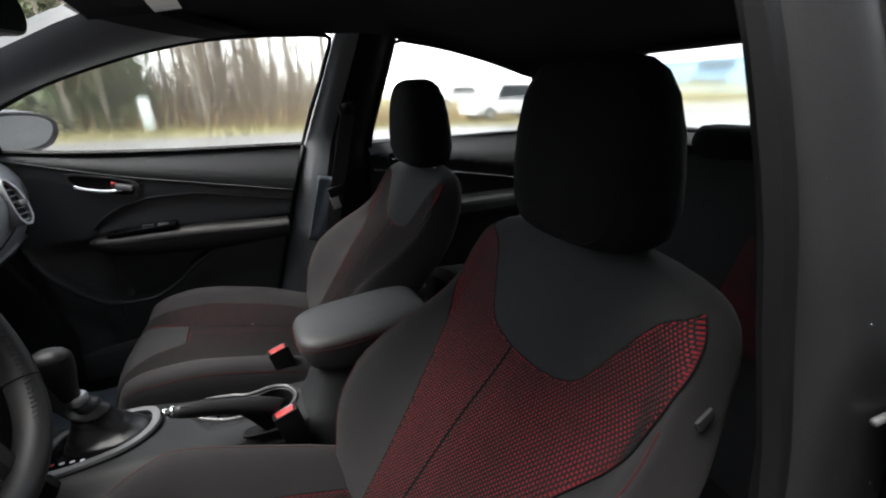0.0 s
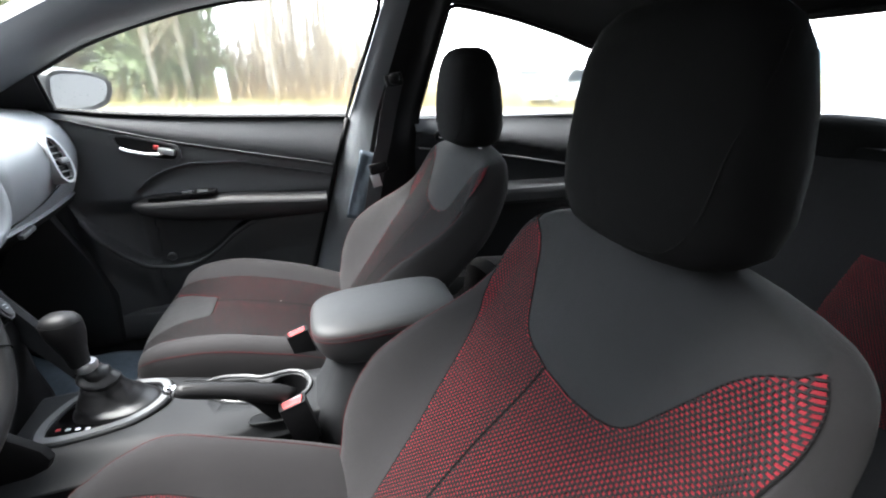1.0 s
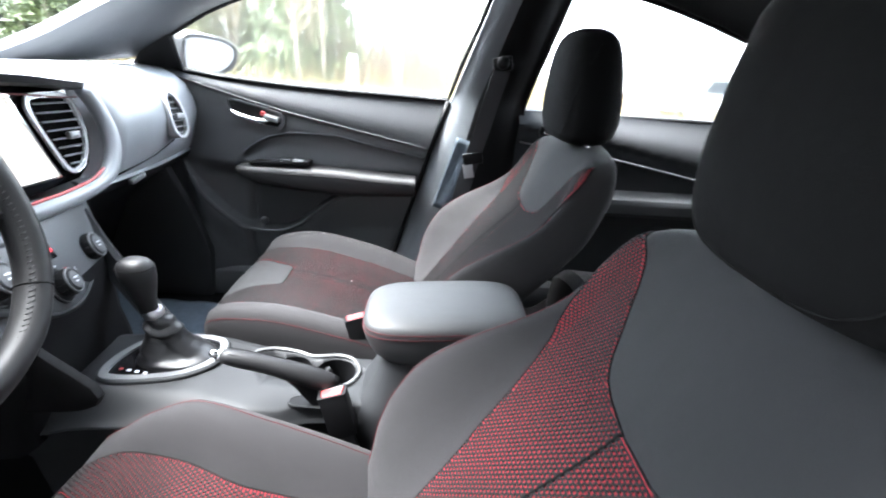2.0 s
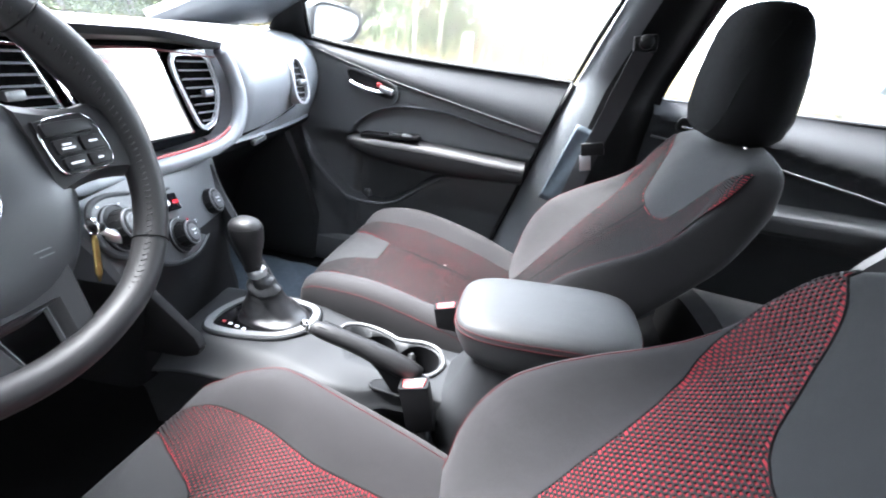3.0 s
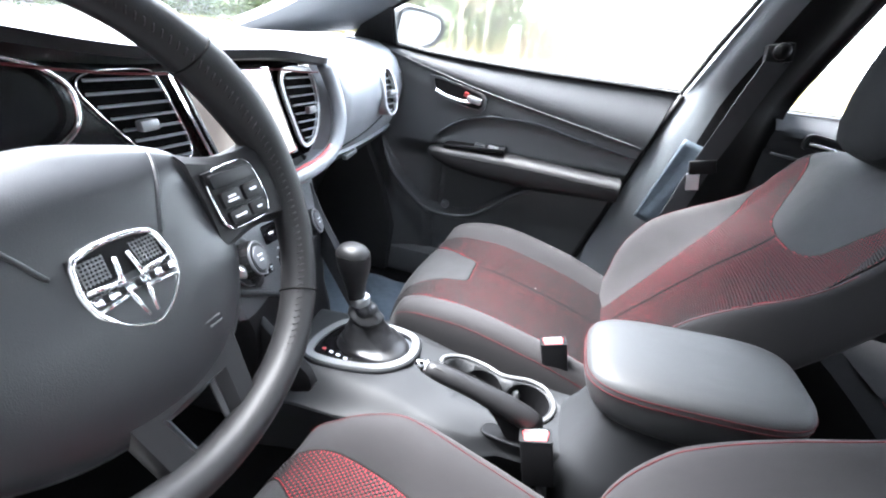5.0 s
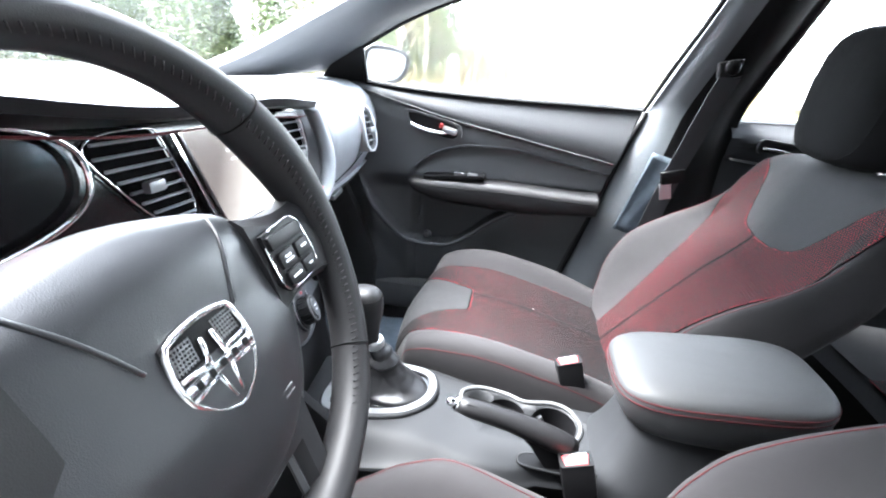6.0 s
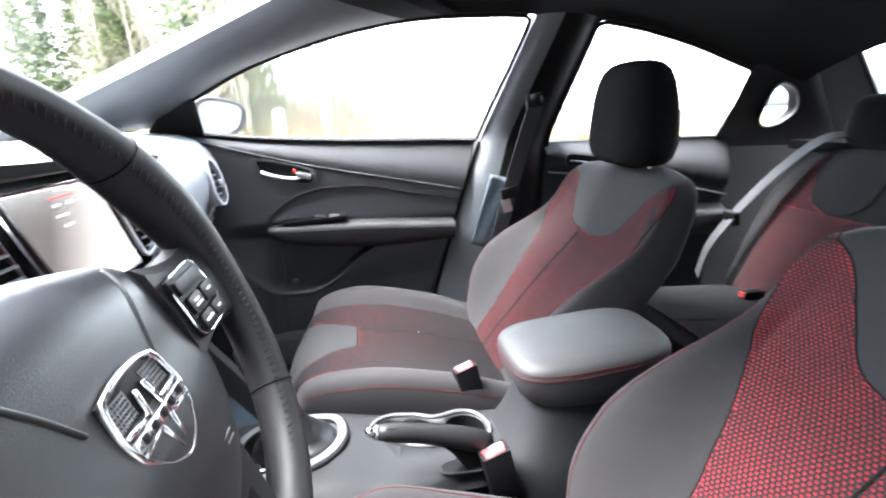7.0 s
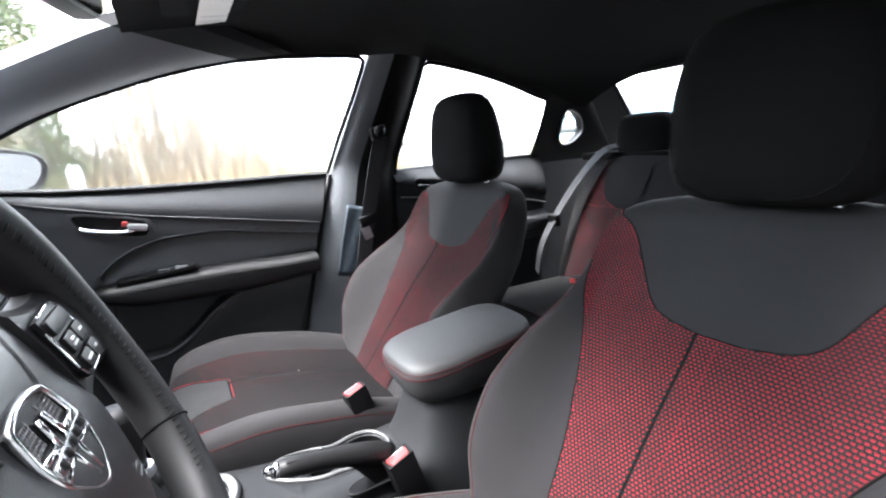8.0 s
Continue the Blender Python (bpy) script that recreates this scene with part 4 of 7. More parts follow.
    for v in vs:
        x, z = cush_path(v)
        w, o = (smooth_table(form[tab], x) for tab in ("W", "OUT"))
        half = []
        for i in range(15):
            k = i / 14
            half.append(cush_top(o + (w - o) * math.sin(k * math.pi / 2), v, form))
        side = half[-1]
        foot = max(0.335, 0.36 - 0.02 * v)
        for i in range(1, 6):
            k = i / 5
            half.append(Vector((side.x, side.y - 0.010 * k * k, side.z + (foot - side.z) * k)))
        half.append(Vector((side.x, 0, foot - 0.005)))
        left = [Vector((p.x, -p.y, p.z)) for p in reversed(half[:-1])]
        rows.append([p + drop for p in half + left])
    cushion = part("cushion", skin(rows), M_BOLSTER, s, "dark grey cloth seat cushion with side bolsters")
    part("cushion_front", skin([[rows[0][i], rows[0][i] * 0.5 + rows[0][-1 - i] * 0.5, rows[0][-1 - i]] for i in range(len(rows[0]) // 2)]), M_BOLSTER, cushion)
    lo, hi = [v for v in vs if v <= v_tongue] + [v_tongue], [v_tongue] + [v for v in vs if v > v_tongue]
    part("tongue_panel", skin([[ct(tongue(v) * t, v) for t in np.linspace(-1, 1, 15)] for v in lo]), M_FABRIC, cushion, "smooth charcoal cloth panel at the cushion's front")
    for sg in (1, -1):
        part("red_panel", skin(patch(ct, None, tongue, cout, lo, 7, sg)), M_RED, cushion, "red backing of the mesh panel")
        part("red_panel", skin(patch(ct, None, cin, cout, hi, 10, sg)), M_RED, cushion, "red backing of the mesh panel")
        part("mesh_net", net(ct, lambda v: (tongue(v) + 0.0012 if v < v_tongue else 0.0) + 0.0003, lambda v: cout(v) - 0.001, 0.02, 1.0, 0.70, sg, (-0.3, 0, 1), lift=0.0018), M_NET, cushion, "black threads of the mesh", False)
        part("seam", tube([ct(sg * cout(v), v) for v in vs], 0.0013, 6), M_SEAM, cushion)
        part("seam", tube([ct(sg * tongue(v), v) for v in lo], 0.0013, 6), M_SEAM, cushion)
        part("seam", tube([ct(0.030, v) for v in hi] if sg > 0 else [ct(u, v_tongue) for u in np.linspace(-tongue(v_tongue), tongue(v_tongue), 9)], 0.0026, 6), M_SEAM, cushion)
        part("stitching", tube([ct(sg * (cout(v) + (smooth_table(form["W"], cush_path(v)[0]) - cout(v)) * form["THREAD"]), v) for v in vs[6:]], 0.0008, 5), M_THREAD, cushion, "red thread along the cushion")
    headrest(s, 0.492, 0.928 - 0.27, 1.168 - 0.27, 0.074, 0.125, M_HEAD)
    base = part("seat_base", box(0.46, 0.40, 0.07, (0.0, 0, 0.305 - 0.27), 0.01), M_BLACK, s, "black seat frame")
    for sg in (1, -1):
        part("rail", box(0.62, 0.03, 0.035, (-0.02, sg * 0.18, 0.019), 0.004), M_SATIN, base)
    part("side_cover", box(0.40, 0.035, 0.09, (0.02, -0.255, 0.36 - 0.27), 0.014), M_BLACK, s, "black plastic side cover")
    part("side_cover", box(0.40, 0.035, 0.09, (0.02, 0.255, 0.36 - 0.27), 0.014), M_BLACK, s, "black plastic side cover")
    part("recliner_cover", skin([ring(0.215, -0.262 + h, 0.41 - 0.27, 0.055 * k, 0.065 * k, 20, 2.3, "xz") for h, k in ((0.02, 1), (-0.006, 1), (-0.014, 0.8))], True, True), M_PILLAR, s, "grey recliner cover")
    part("recliner_cover", skin([ring(0.215, 0.262 - h, 0.41 - 0.27, 0.055 * k, 0.065 * k, 20, 2.3, "xz") for h, k in ((0.02, 1), (-0.006, 1), (-0.014, 0.8))], True, True), M_PILLAR, s, "grey recliner cover")
    return s


seat = car_seat(CUSHION)
seat.matrix_basis = pose(0, 0.394, 0.27)
driver_seat = car_seat(CUSHION_DRIVER)
driver_seat.matrix_basis = pose(-0.056, -0.389, 0.27)
part("airbag_tag", box(0.024, 0.004, 0.017, (0.446, -0.2455, 0.54), 0.0015, (0, -30, 0)), M_BELT, driver_seat, "small grey sewn tag on the seat's side")
tagged(seat, "black cloth passenger seat with red mesh panels and headrest")
tagged(driver_seat, "black cloth driver seat with red mesh panels, slid forward")


# ---- rear bench ----
def rear_bench():
    b = thing("rear_bench", "black cloth rear bench with red mesh panels and headrests", "rear seat", (1.1, 0, 0.30))
    base = Vector((1.1, 0, 0.30))
    def bx(z):
        return smooth_table([(0.44, 1.08), (0.6, 1.13), (0.75, 1.19), (0.88, 1.245), (0.93, 1.275), (0.955, 1.32)], z)
    rows = []
    for z in np.linspace(0.44, 0.955, 24):
        rows.append([Vector((bx(z) - 0.025 * math.sin(math.pi * abs(t)) ** 2 + 0.10 * abs(t) ** 8, 0.70 * t, z - 0.05 * abs(t) ** 6 * step(0.7, 0.95, z))) - base for t in np.linspace(-1, 1, 41)])
    back = part("backrest", skin(rows), M_BENCH_DIM, b)
    rows = []
    for v in np.linspace(0, 1, 16):
        x = 1.10 - 0.52 * v + (0.03 * step(0.92, 1.0, v))
        z = 0.475 + 0.025 * v - 0.10 * step(0.88, 1.02, v)
        rows.append([Vector((x, 0.70 * t, z - 0.010 * math.cos(2 * math.pi * t) * (1 - v * 0.4) - 0.05 * abs(t) ** 10)) - base for t in np.linspace(-1, 1, 41)])
    rows.append([p - Vector((0, 0, 0.12)) for p in rows[-1]])
    cush = part("cushion", skin(rows), M_BENCH_DIM, b)
    for s in (1, -1):
        def pt(u, z):
            t = u / 0.70
            return Vector((bx(z) - 0.025 * math.sin(math.pi * abs(t)) ** 2 + 0.10 * abs(t) ** 8 - 0.003, u, z)) - base
        red_l = lambda z: smooth_table([(0.44, 0.18), (0.76, 0.20), (0.80, 0.24), (0.87, 0.27), (0.93, 0.29)], z)
        red_h = lambda z: smooth_table([(0.44, 0.60), (0.6, 0.575), (0.75, 0.575), (0.83, 0.545), (0.93, 0.50)], z)
        mid = lambda z: smooth_table([(0.44, 0.385), (0.757, 0.39), (0.765, 0.42), (0.80, 0.47), (0.93, 0.49)], z)
        part("red_panel", skin(patch(pt, None, lambda z: red_l(z), lambda z: red_h(z), np.linspace(0.46, 0.757, 14), 14, s)), M_RED, back, "red backing of the mesh panel")
        part("red_panel", skin(patch(pt, None, mid, red_h, np.linspace(0.757, 0.93, 9), 5, s)), M_RED, back, "red backing of the mesh panel")
        part("mesh_net", net(pt, red_l, red_h, 0.46, 0.757, 0.34, s), M_NET, back, "black threads of the mesh", False)
        part("mesh_net", net(pt, mid, red_h, 0.757, 0.93, 0.19, s), M_NET, back, "black threads of the mesh", False)
        ins = lambda z: smooth_table([(0.757, 0.385), (0.765, 0.35), (0.80, 0.30), (0.93, 0.29)], z)
        part("shoulder_panel", skin(patch(lambda u, z: pt(u, z) + Vector((-0.002, 0, 0)), None, ins, mid, np.linspace(0.758, 0.945, 9), 5, s)), M_BENCH_DIM, back, "smooth charcoal cloth shoulder panel")
        pc = lambda u, v: Vector((1.10 - 0.52 * v, u, 0.475 + 0.025 * v - 0.010 * math.cos(2 * math.pi * u / 0.7) * (1 - v * 0.4) + 0.003)) - base
        part("tongue_panel", skin([[pc(s * (0.32 + k * 0.02), v) for k in range(6)] for v in np.linspace(0.55, 0.88, 6)]), M_BENCH_DIM, cush, "smooth charcoal cloth panel")
        part("red_panel", skin([[pc(s * (0.22 + k * 0.0167), v) for k in range(6)] for v in np.linspace(0.10, 0.88, 9)]), M_RED, cush, "red backing of the mesh panel")
        part("mesh_net", net(pc, lambda v: 0.22, lambda v: 0.3035, 0.10, 0.88, 0.40, s, (0, 0, 1)), M_NET, cush, "black threads of the mesh", False)
    for y, z0, z1, w in ((0.385, 0.948, 1.10, 0.115), (-0.385, 0.948, 1.10, 0.115), (0.0, 0.915, 1.022, 0.105)):
        prof = [(0.0, 0.7, 0.7), (0.05, 0.88, 0.9), (0.2, 1, 1), (0.6, 1, 1), (0.85, 0.92, 0.9), (0.96, 0.78, 0.7), (1, 0.5, 0.4)]
        hr = part("headrest", skin([[Vector(p) - base for p in ring(1.325, y, z0 + (z1 - z0) * t, 0.055 * ka, w * kb, 28, 3.0)] for t, kb, ka in prof], True, True), M_HEAD, b, "low black cloth headrest")
        for s in (1, -1):
            part("post", tube([Vector((1.33, y + s * 0.05, z0 + 0.02)) - base, Vector((1.335, y + s * 0.05, z0 - 0.04)) - base], 0.006, 8), M_CHROME, hr)
    return b


rear_bench()


# ---- centre console ----
def center_console():
    c = thing("center_console", "grey plastic centre console with cup holders and shifter", "centre console", (-0.15, 0.03, 0.27))
    base = Vector((-0.15, 0.03, 0.27))
    rows, foot, spine = [], [], []
    for x in [-0.52, -0.49, -0.46, -0.43, -0.40, -0.36, -0.32, -0.28, -0.25, -0.22, -0.19, -0.15, -0.10, -0.05, 0.0, 0.05, 0.10, 0.2, 0.34]:
        top = smooth_table([(-0.52, 0.50), (-0.43, 0.508), (-0.25, 0.506), (-0.20, 0.496), (-0.12, 0.488), (0.06, 0.480), (0.34, 0.478)], x)
        c0 = smooth_table([(-0.52, 0.02), (-0.40, 0.035), (-0.25, 0.03), (-0.1, 0.020), (-0.03, 0.032), (0.34, 0.032)], x)
        spine.append((x, c0))
        w1 = smooth_table([(-0.52, 0.10), (-0.42, 0.085), (-0.33, 0.088), (-0.23, 0.085), (-0.12, 0.094), (-0.03, 0.076), (0.34, 0.076)], x)
        w2 = smooth_table([(-0.52, 0.145), (-0.42, 0.138), (-0.33, 0.140), (-0.24, 0.128), (-0.12, 0.114), (-0.03, 0.086), (0.34, 0.086)], x)
        edge = smooth_table([(-0.52, 0.450), (-0.456, 0.460), (-0.338, 0.472), (-0.25, 0.480), (-0.2, 0.474), (-0.12, 0.462), (0.0, 0.450), (0.34, 0.448)], x)
        foot.append([(w2 - 0.050, 0.28), (w2 - 0.040, 0.38), (w2 - 0.014, edge - 0.012), (w2 - 0.006, edge - 0.003)])
        line = [(w2 - 0.056, 0.28), (w2 - 0.046, 0.38), (w2 - 0.020, edge - 0.014), (w2 - 0.008, edge - 0.003), (w2 - 0.001, edge), (w2 - 0.003, edge + 0.0035)]
        for q in np.linspace(0.12, 0.94, 9):
            line.append((w2 - 0.003 + (w1 - 0.005 - w2) * q, edge + 0.0035 + (top - 0.001 - edge - 0.0035) * (0.25 * q + 0.75 * q * q * (3 - 2 * q))))
        line += [(w1 - 0.014, top), (0.03, top)]
        rows.append([Vector((x, c0 - a, z)) - base for a, z in line] + [Vector((x, c0 + a, z)) - base for a, z in reversed(line)])
    body = part("console_body", skin(rows), M_CONSOLE, c)
    for sd in (1, -1):
        part("lower_side", skin([[Vector((x, c0 + sd * a, z)) - base for a, z in line] for (x, c0), line in zip(spine, foot)]), M_KICK, c, "black lower side of the console")
    # cup wells are cut into the top
    tools = []
    for x, y, r in ((-0.018, 0.052, 0.040), (-0.105, 0.060, 0.036), (-0.150, 0.072, 0.026)):
        tools.append(part("tool", skin([[Vector(p) - base for p in ring(x, y, z, r, r, 40)] for z in (0.36 if r > 0.03 else 0.44, 0.56)], True, True), None, c))
    tools.append(part("tool", box(0.05, 0.04, 0.12, Vector((-0.062, 0.056, 0.50)) - base, 0.004), None, c))
    for t in tools:
        mod = body.modifiers.new("well", "BOOLEAN")
        mod.object, mod.operation, mod.solver = t, "DIFFERENCE", "EXACT"
    solid = bpy.data.meshes.new_from_object(body.evaluated_get(bpy.context.evaluated_depsgraph_get()))
    body.modifiers.clear()
    for t in tools:
        bpy.data.objects.remove(t)
    body.data = solid
    for x, y, r, zb in ((-0.018, 0.052, 0.0395, 0.395), (-0.105, 0.060, 0.0355, 0.405)):
        well = part("cup_well", skin([[Vector(p) - base for p in ring(x, y, z, k * r, k * r, 36)] for k, z in ((1.0, 0.482), (0.985, 0.47), (0.90, zb), (0.8, zb - 0.004), (0.02, zb - 0.004))], True), M_BLACK, c, "black cup holder well")
        part("grip", skin([[Vector(p) - base for p in ring(x - 0.6 * r, y + 0.72 * r, 0.455 + h, 0.011 * k, 0.011 * k, 12)] for h, k in ((-0.02, 0.6), (-0.01, 1), (0.005, 1), (0.014, 0.5))], True, True), M_PLASTIC, well)
    rim = curve_pts([(0.030, 0.052), (0.014, 0.090), (-0.018, 0.101), (-0.052, 0.094), (-0.076, 0.092), (-0.105, 0.103), (-0.150, 0.106), (-0.183, 0.090), (-0.188, 0.066), (-0.168, 0.046), (-0.140, 0.030), (-0.105, 0.018), (-0.07, 0.016), (-0.048, 0.010), (-0.018, 0.003), (0.014, 0.015)], 4, True)
    rim = [(p.x, p.y) for p in (Vector((*q[:2], 0)) for q in rim)]
    loop = [Vector((x, y, lerp_table([(-0.19, 0.4965), (-0.12, 0.489), (0.06, 0.4815)], x))) - base for x, y in rim]
    part("cup_rim", tube(loop, 0.0044, 8, True, flat=1.0), M_RIM, c, "satin silver rim round the cup holders")
    # shifter: silver frame, leather boot and knob
    out = [(p.x, p.y) for p in curve_pts([(-0.425, -0.018, 0), (-0.428, 0.03, 0), (-0.405, 0.088, 0), (-0.36, 0.108, 0), (-0.30, 0.112, 0), (-0.252, 0.100, 0), (-0.236, 0.062, 0), (-0.245, 0.022, 0), (-0.28, -0.012, 0), (-0.34, -0.030, 0), (-0.40, -0.034, 0)], 4, True)]
    if sum(a[0] * b[1] - b[0] * a[1] for a, b in zip(out, out[1:] + out[:1])) < 0:
        out.reverse()
    m = Matrix.Translation(Vector((0, 0, 0.506)) - base)
    sh = part("shifter_frame", frame_ring(out, inset(out, 0.013), 0.009, m), M_SILVER, c, "satin silver shifter surround")
    part("shifter_edge", tube([m @ Vector((x, y, 0.002)) for x, y in out], 0.006, 8, True), M_CONSOLE, sh)
    part("shifter_plate", slab(inset(out, 0.012), 0.004, m, 0), M_GLOSS, sh, "gloss black plate")
    for k in range(4):
        part("gear_mark", box(0.007, 0.005, 0.001, m @ Vector((-0.398 + k * 0.016, 0.000 - 0.003 * k, 0.0046)), 0), M_REDPLASTIC if k == 0 else M_PRINT, sh)
    prof = [(0.0, 0.070, 0.050, 0.004), (0.005, 0.067, 0.048, 0.003), (0.013, 0.052, 0.040, 0.0), (0.026, 0.039, 0.033, -0.005), (0.042, 0.030, 0.027, -0.010), (0.056, 0.027, 0.025, -0.014), (0.068, 0.027, 0.025, -0.017), (0.080, 0.021, 0.020, -0.020), (0.092, 0.0165, 0.0155, -0.022)]
    tri_wave = lambda q: 1 - abs((q / math.pi) % 2 - 1) * 2
    rings = []
    for h in np.linspace(0, 0.092, 40):
        a, b2, dx = (lerp_table([(q[0], q[i]) for q in prof], h) for i in (1, 2, 3))
        rr = []
        fold = step(0.002, 0.020, h) * step(0.092, 0.074, h)
        for p in ring(-0.325 + dx, 0.048, 0.510 + h, a, b2, 72, 2.4):
            q = math.atan2(p[1] - 0.048, p[0] + 0.325 - dx)
            # hanging pleats that wind round the lever, and two slack rolls under the collar
            k = 1 + fold * (0.17 * tri_wave(2.0 * q + 46 * h + 0.6) + 0.10 * tri_wave(3.0 * q - 62 * h))
            k += 0.16 * step(0.046, 0.062, h) * step(0.092, 0.076, h) * tri_wave(260 * h + 1.2 * math.sin(q + 0.7))
            rr.append(Vector((-0.325 + dx + (p[0] + 0.325 - dx) * k, 0.048 + (p[1] - 0.048) * k, p[2] + fold * 0.006 * math.sin(2 * q + 1.0))) - base)
        rings.append(rr)
    part("shifter_boot", skin(rings, True, True), M_BOOT, sh, "creased black leather boot")
    part("collar", skin([[Vector(p) - base for p in ring(-0.349 + 0.1 * (z - 0.6), 0.044, z, r, r, 20)] for z, r in ((0.598, 0.0155), (0.602, 0.0175), (0.612, 0.0175), (0.616, 0.015))], True, True), M_SATIN, sh, "silver collar")
    kn = [(0.612, 0.0150, 0.0145), (0.630, 0.0165, 0.0155), (0.648, 0.0205, 0.0185), (0.664, 0.0255, 0.0220), (0.680, 0.0290, 0.0250), (0.694, 0.0300, 0.0262), (0.704, 0.0285, 0.0250), (0.711, 0.0240, 0.0210), (0.7155, 0.0160, 0.0140), (0.717, 0.0070, 0.0060)]
    knob = part("knob", skin([[Vector(p) - base for p in ring(-0.353 - 0.10 * (z - 0.60), 0.042, z, a, b2, 28, 2.3)] for z, a, b2 in kn], True, True), M_WHEEL, sh, "black shifter knob")
    part("knob_button", tube([Vector((-0.374, 0.026, 0.688)) - base, Vector((-0.371, 0.027, 0.672)) - base, Vector((-0.366, 0.029, 0.656)) - base], [0.004, 0.0062, 0.004], 10, flat=0.8), M_HUB, knob, "lock button in the knob's front")
    part("knob_seam", tube([Vector(p) - base for p in ring(-0.353 - 0.10 * 0.1, 0.042, 0.7005, 0.0296, 0.0258, 28, 2.3)], 0.0007, 5, True), M_SEAM, knob)
    # lidded box with a padded armrest
    bx = []
    for z, x0, x1, w in ((0.29, 0.020, 0.318, 0.098), (0.40, 0.024, 0.318, 0.096), (0.462, 0.030, 0.318, 0.094), (0.482, 0.042, 0.318, 0.090), (0.505, 0.056, 0.318, 0.085), (0.535, 0.068, 0.318, 0.079), (0.57, 0.078, 0.318, 0.074), (0.60, 0.084, 0.318, 0.071), (0.622, 0.088, 0.318, 0.069)):
        bx.append([Vector(p) - base for p in ring((x0 + x1) / 2, 0.024, z, (x1 - x0) / 2, w, 48, 4.2)])
    pedestal = part("storage_box", skin(bx, True, True), M_CONSOLE, c, "grey plastic storage box")
    part("lid_gap", tube([Vector(p) - base for p in ring(0.203, 0.024, 0.594, 0.118, 0.0715, 48, 4.2)], 0.0022, 6, True), M_BLACK, pedestal)
    prof = [(0.582, 0.74), (0.586, 0.84), (0.596, 0.90), (0.612, 0.945), (0.632, 0.978), (0.648, 0.995), (0.656, 1.0), (0.659, 0.992), (0.663, 0.980), (0.668, 0.955), (0.673, 0.90), (0.677, 0.78), (0.680, 0.55), (0.681, 0.2)]
    rings = []
    for z, k in prof:
        rr = ring(0.189 + (0.09 * (1 - k) if z < 0.65 else 0.0), 0.024, z, 0.145 * (0.45 + 0.55 * k), 0.093 * k, 64, 3.8)
        rings.append([Vector((x, y, zz + 0.075 * (x - 0.198) * step(0.60, 0.65, zz))) - base for x, y, zz in rr])
    arm = part("armrest", skin(rings, True, True), M_LEATHER, c, "padded black leather armrest with red stitching")
    for zz, k in ((0.6525, 1.0), (0.6610, 0.992)):
        part("stitching", tube([Vector((p[0], p[1], p[2] + 0.075 * (p[0] - 0.198))) - base for p in ring(0.189, 0.024, zz, 0.1452 * (0.45 + 0.55 * k), 0.0934 * k, 64, 3.8)], 0.0007, 5, True), M_THREAD, arm, "red thread round the armrest")
    # handbrake
    a, b2 = Vector((-0.184, -0.059, 0.595)) - base, Vector((0.000, -0.034, 0.522)) - base
    pts = [a.lerp(b2, t) + Vector((0, 0, 0.006 * math.sin(math.pi * t))) for t in np.linspace(0, 1, 14)]
    hb = part("handbrake", tube(pts, [0.0105, 0.0135, 0.0148, 0.0152, 0.0152, 0.0155, 0.0160, 0.0168, 0.0176, 0.0182, 0.0186, 0.0186, 0.018, 0.0155], 20, flat=1.12), M_WHEEL, c, "black leather handbrake lever")
    axis = (a - b2).normalized()
    part("tip_ring", tube([a + axis * 0.006, a + axis * 0.001, a - axis * 0.002], [0.0105, 0.0118, 0.0112], 16), M_CHROME, hb, "chrome ring at the lever's tip")
    part("button", tube([a + axis * 0.018, a + axis * 0.014, a + axis * 0.004], [0.004, 0.0068, 0.0075], 12), M_CHROME, hb, "chrome handbrake button")
    for sd in (1, -1):
        part("seam", tube([p + Vector((0, sd * 0.0088, 0.0135 + 0.0032 * i / 13)) for i, p in enumerate(pts[1:-1])], 0.0008, 5), M_SEAM, hb)
    # the fin under the lever's rear half, in its slot
    fin = []
    for t in np.linspace(0.52, 1.06, 9):
        p = a.lerp(b2, t)
        floor_z = p.z - 0.010 + (0.474 - base.z - p.z + 0.010) * step(0.50, 0.86, t)
        fin.append([Vector((p.x + dx, p.y + dy, z)) for dx, dy, z in ((0.0, -0.0135, p.z - 0.006), (0.004, -0.012, (p.z + floor_z) / 2), (0.010, -0.0125, floor_z), (0.010, 0.0125, floor_z), (0.004, 0.012, (p.z + floor_z) / 2), (0.0, 0.0135, p.z - 0.006))])
    part("boot", skin(fin, True, True), M_BLACK, hb, "black boot under the lever")
    slot = [(p.x, p.y) for p in curve_pts([(-0.082, -0.046, 0), (-0.076, -0.034, 0), (-0.05, -0.026, 0), (0.0, -0.018, 0), (0.016, -0.022, 0), (0.014, -0.052, 0), (-0.02, -0.056, 0), (-0.05, -0.056, 0), (-0.076, -0.054, 0)], 4, True)]
    sm = Matrix.Translation(Vector((0, 0, 0.4850)) - base) @ pose(0, 0, 0, 0, 2.2, 0)
    part("slot", slab(slot, 0.003, sm, 0), M_BLACK, c, "dark slot of the handbrake")
    part("slot_edge", tube([sm @ Vector((u, v, 0.002)) for u, v in slot], 0.0022, 8, True), M_CONSOLE, c)
    return c


center_console()


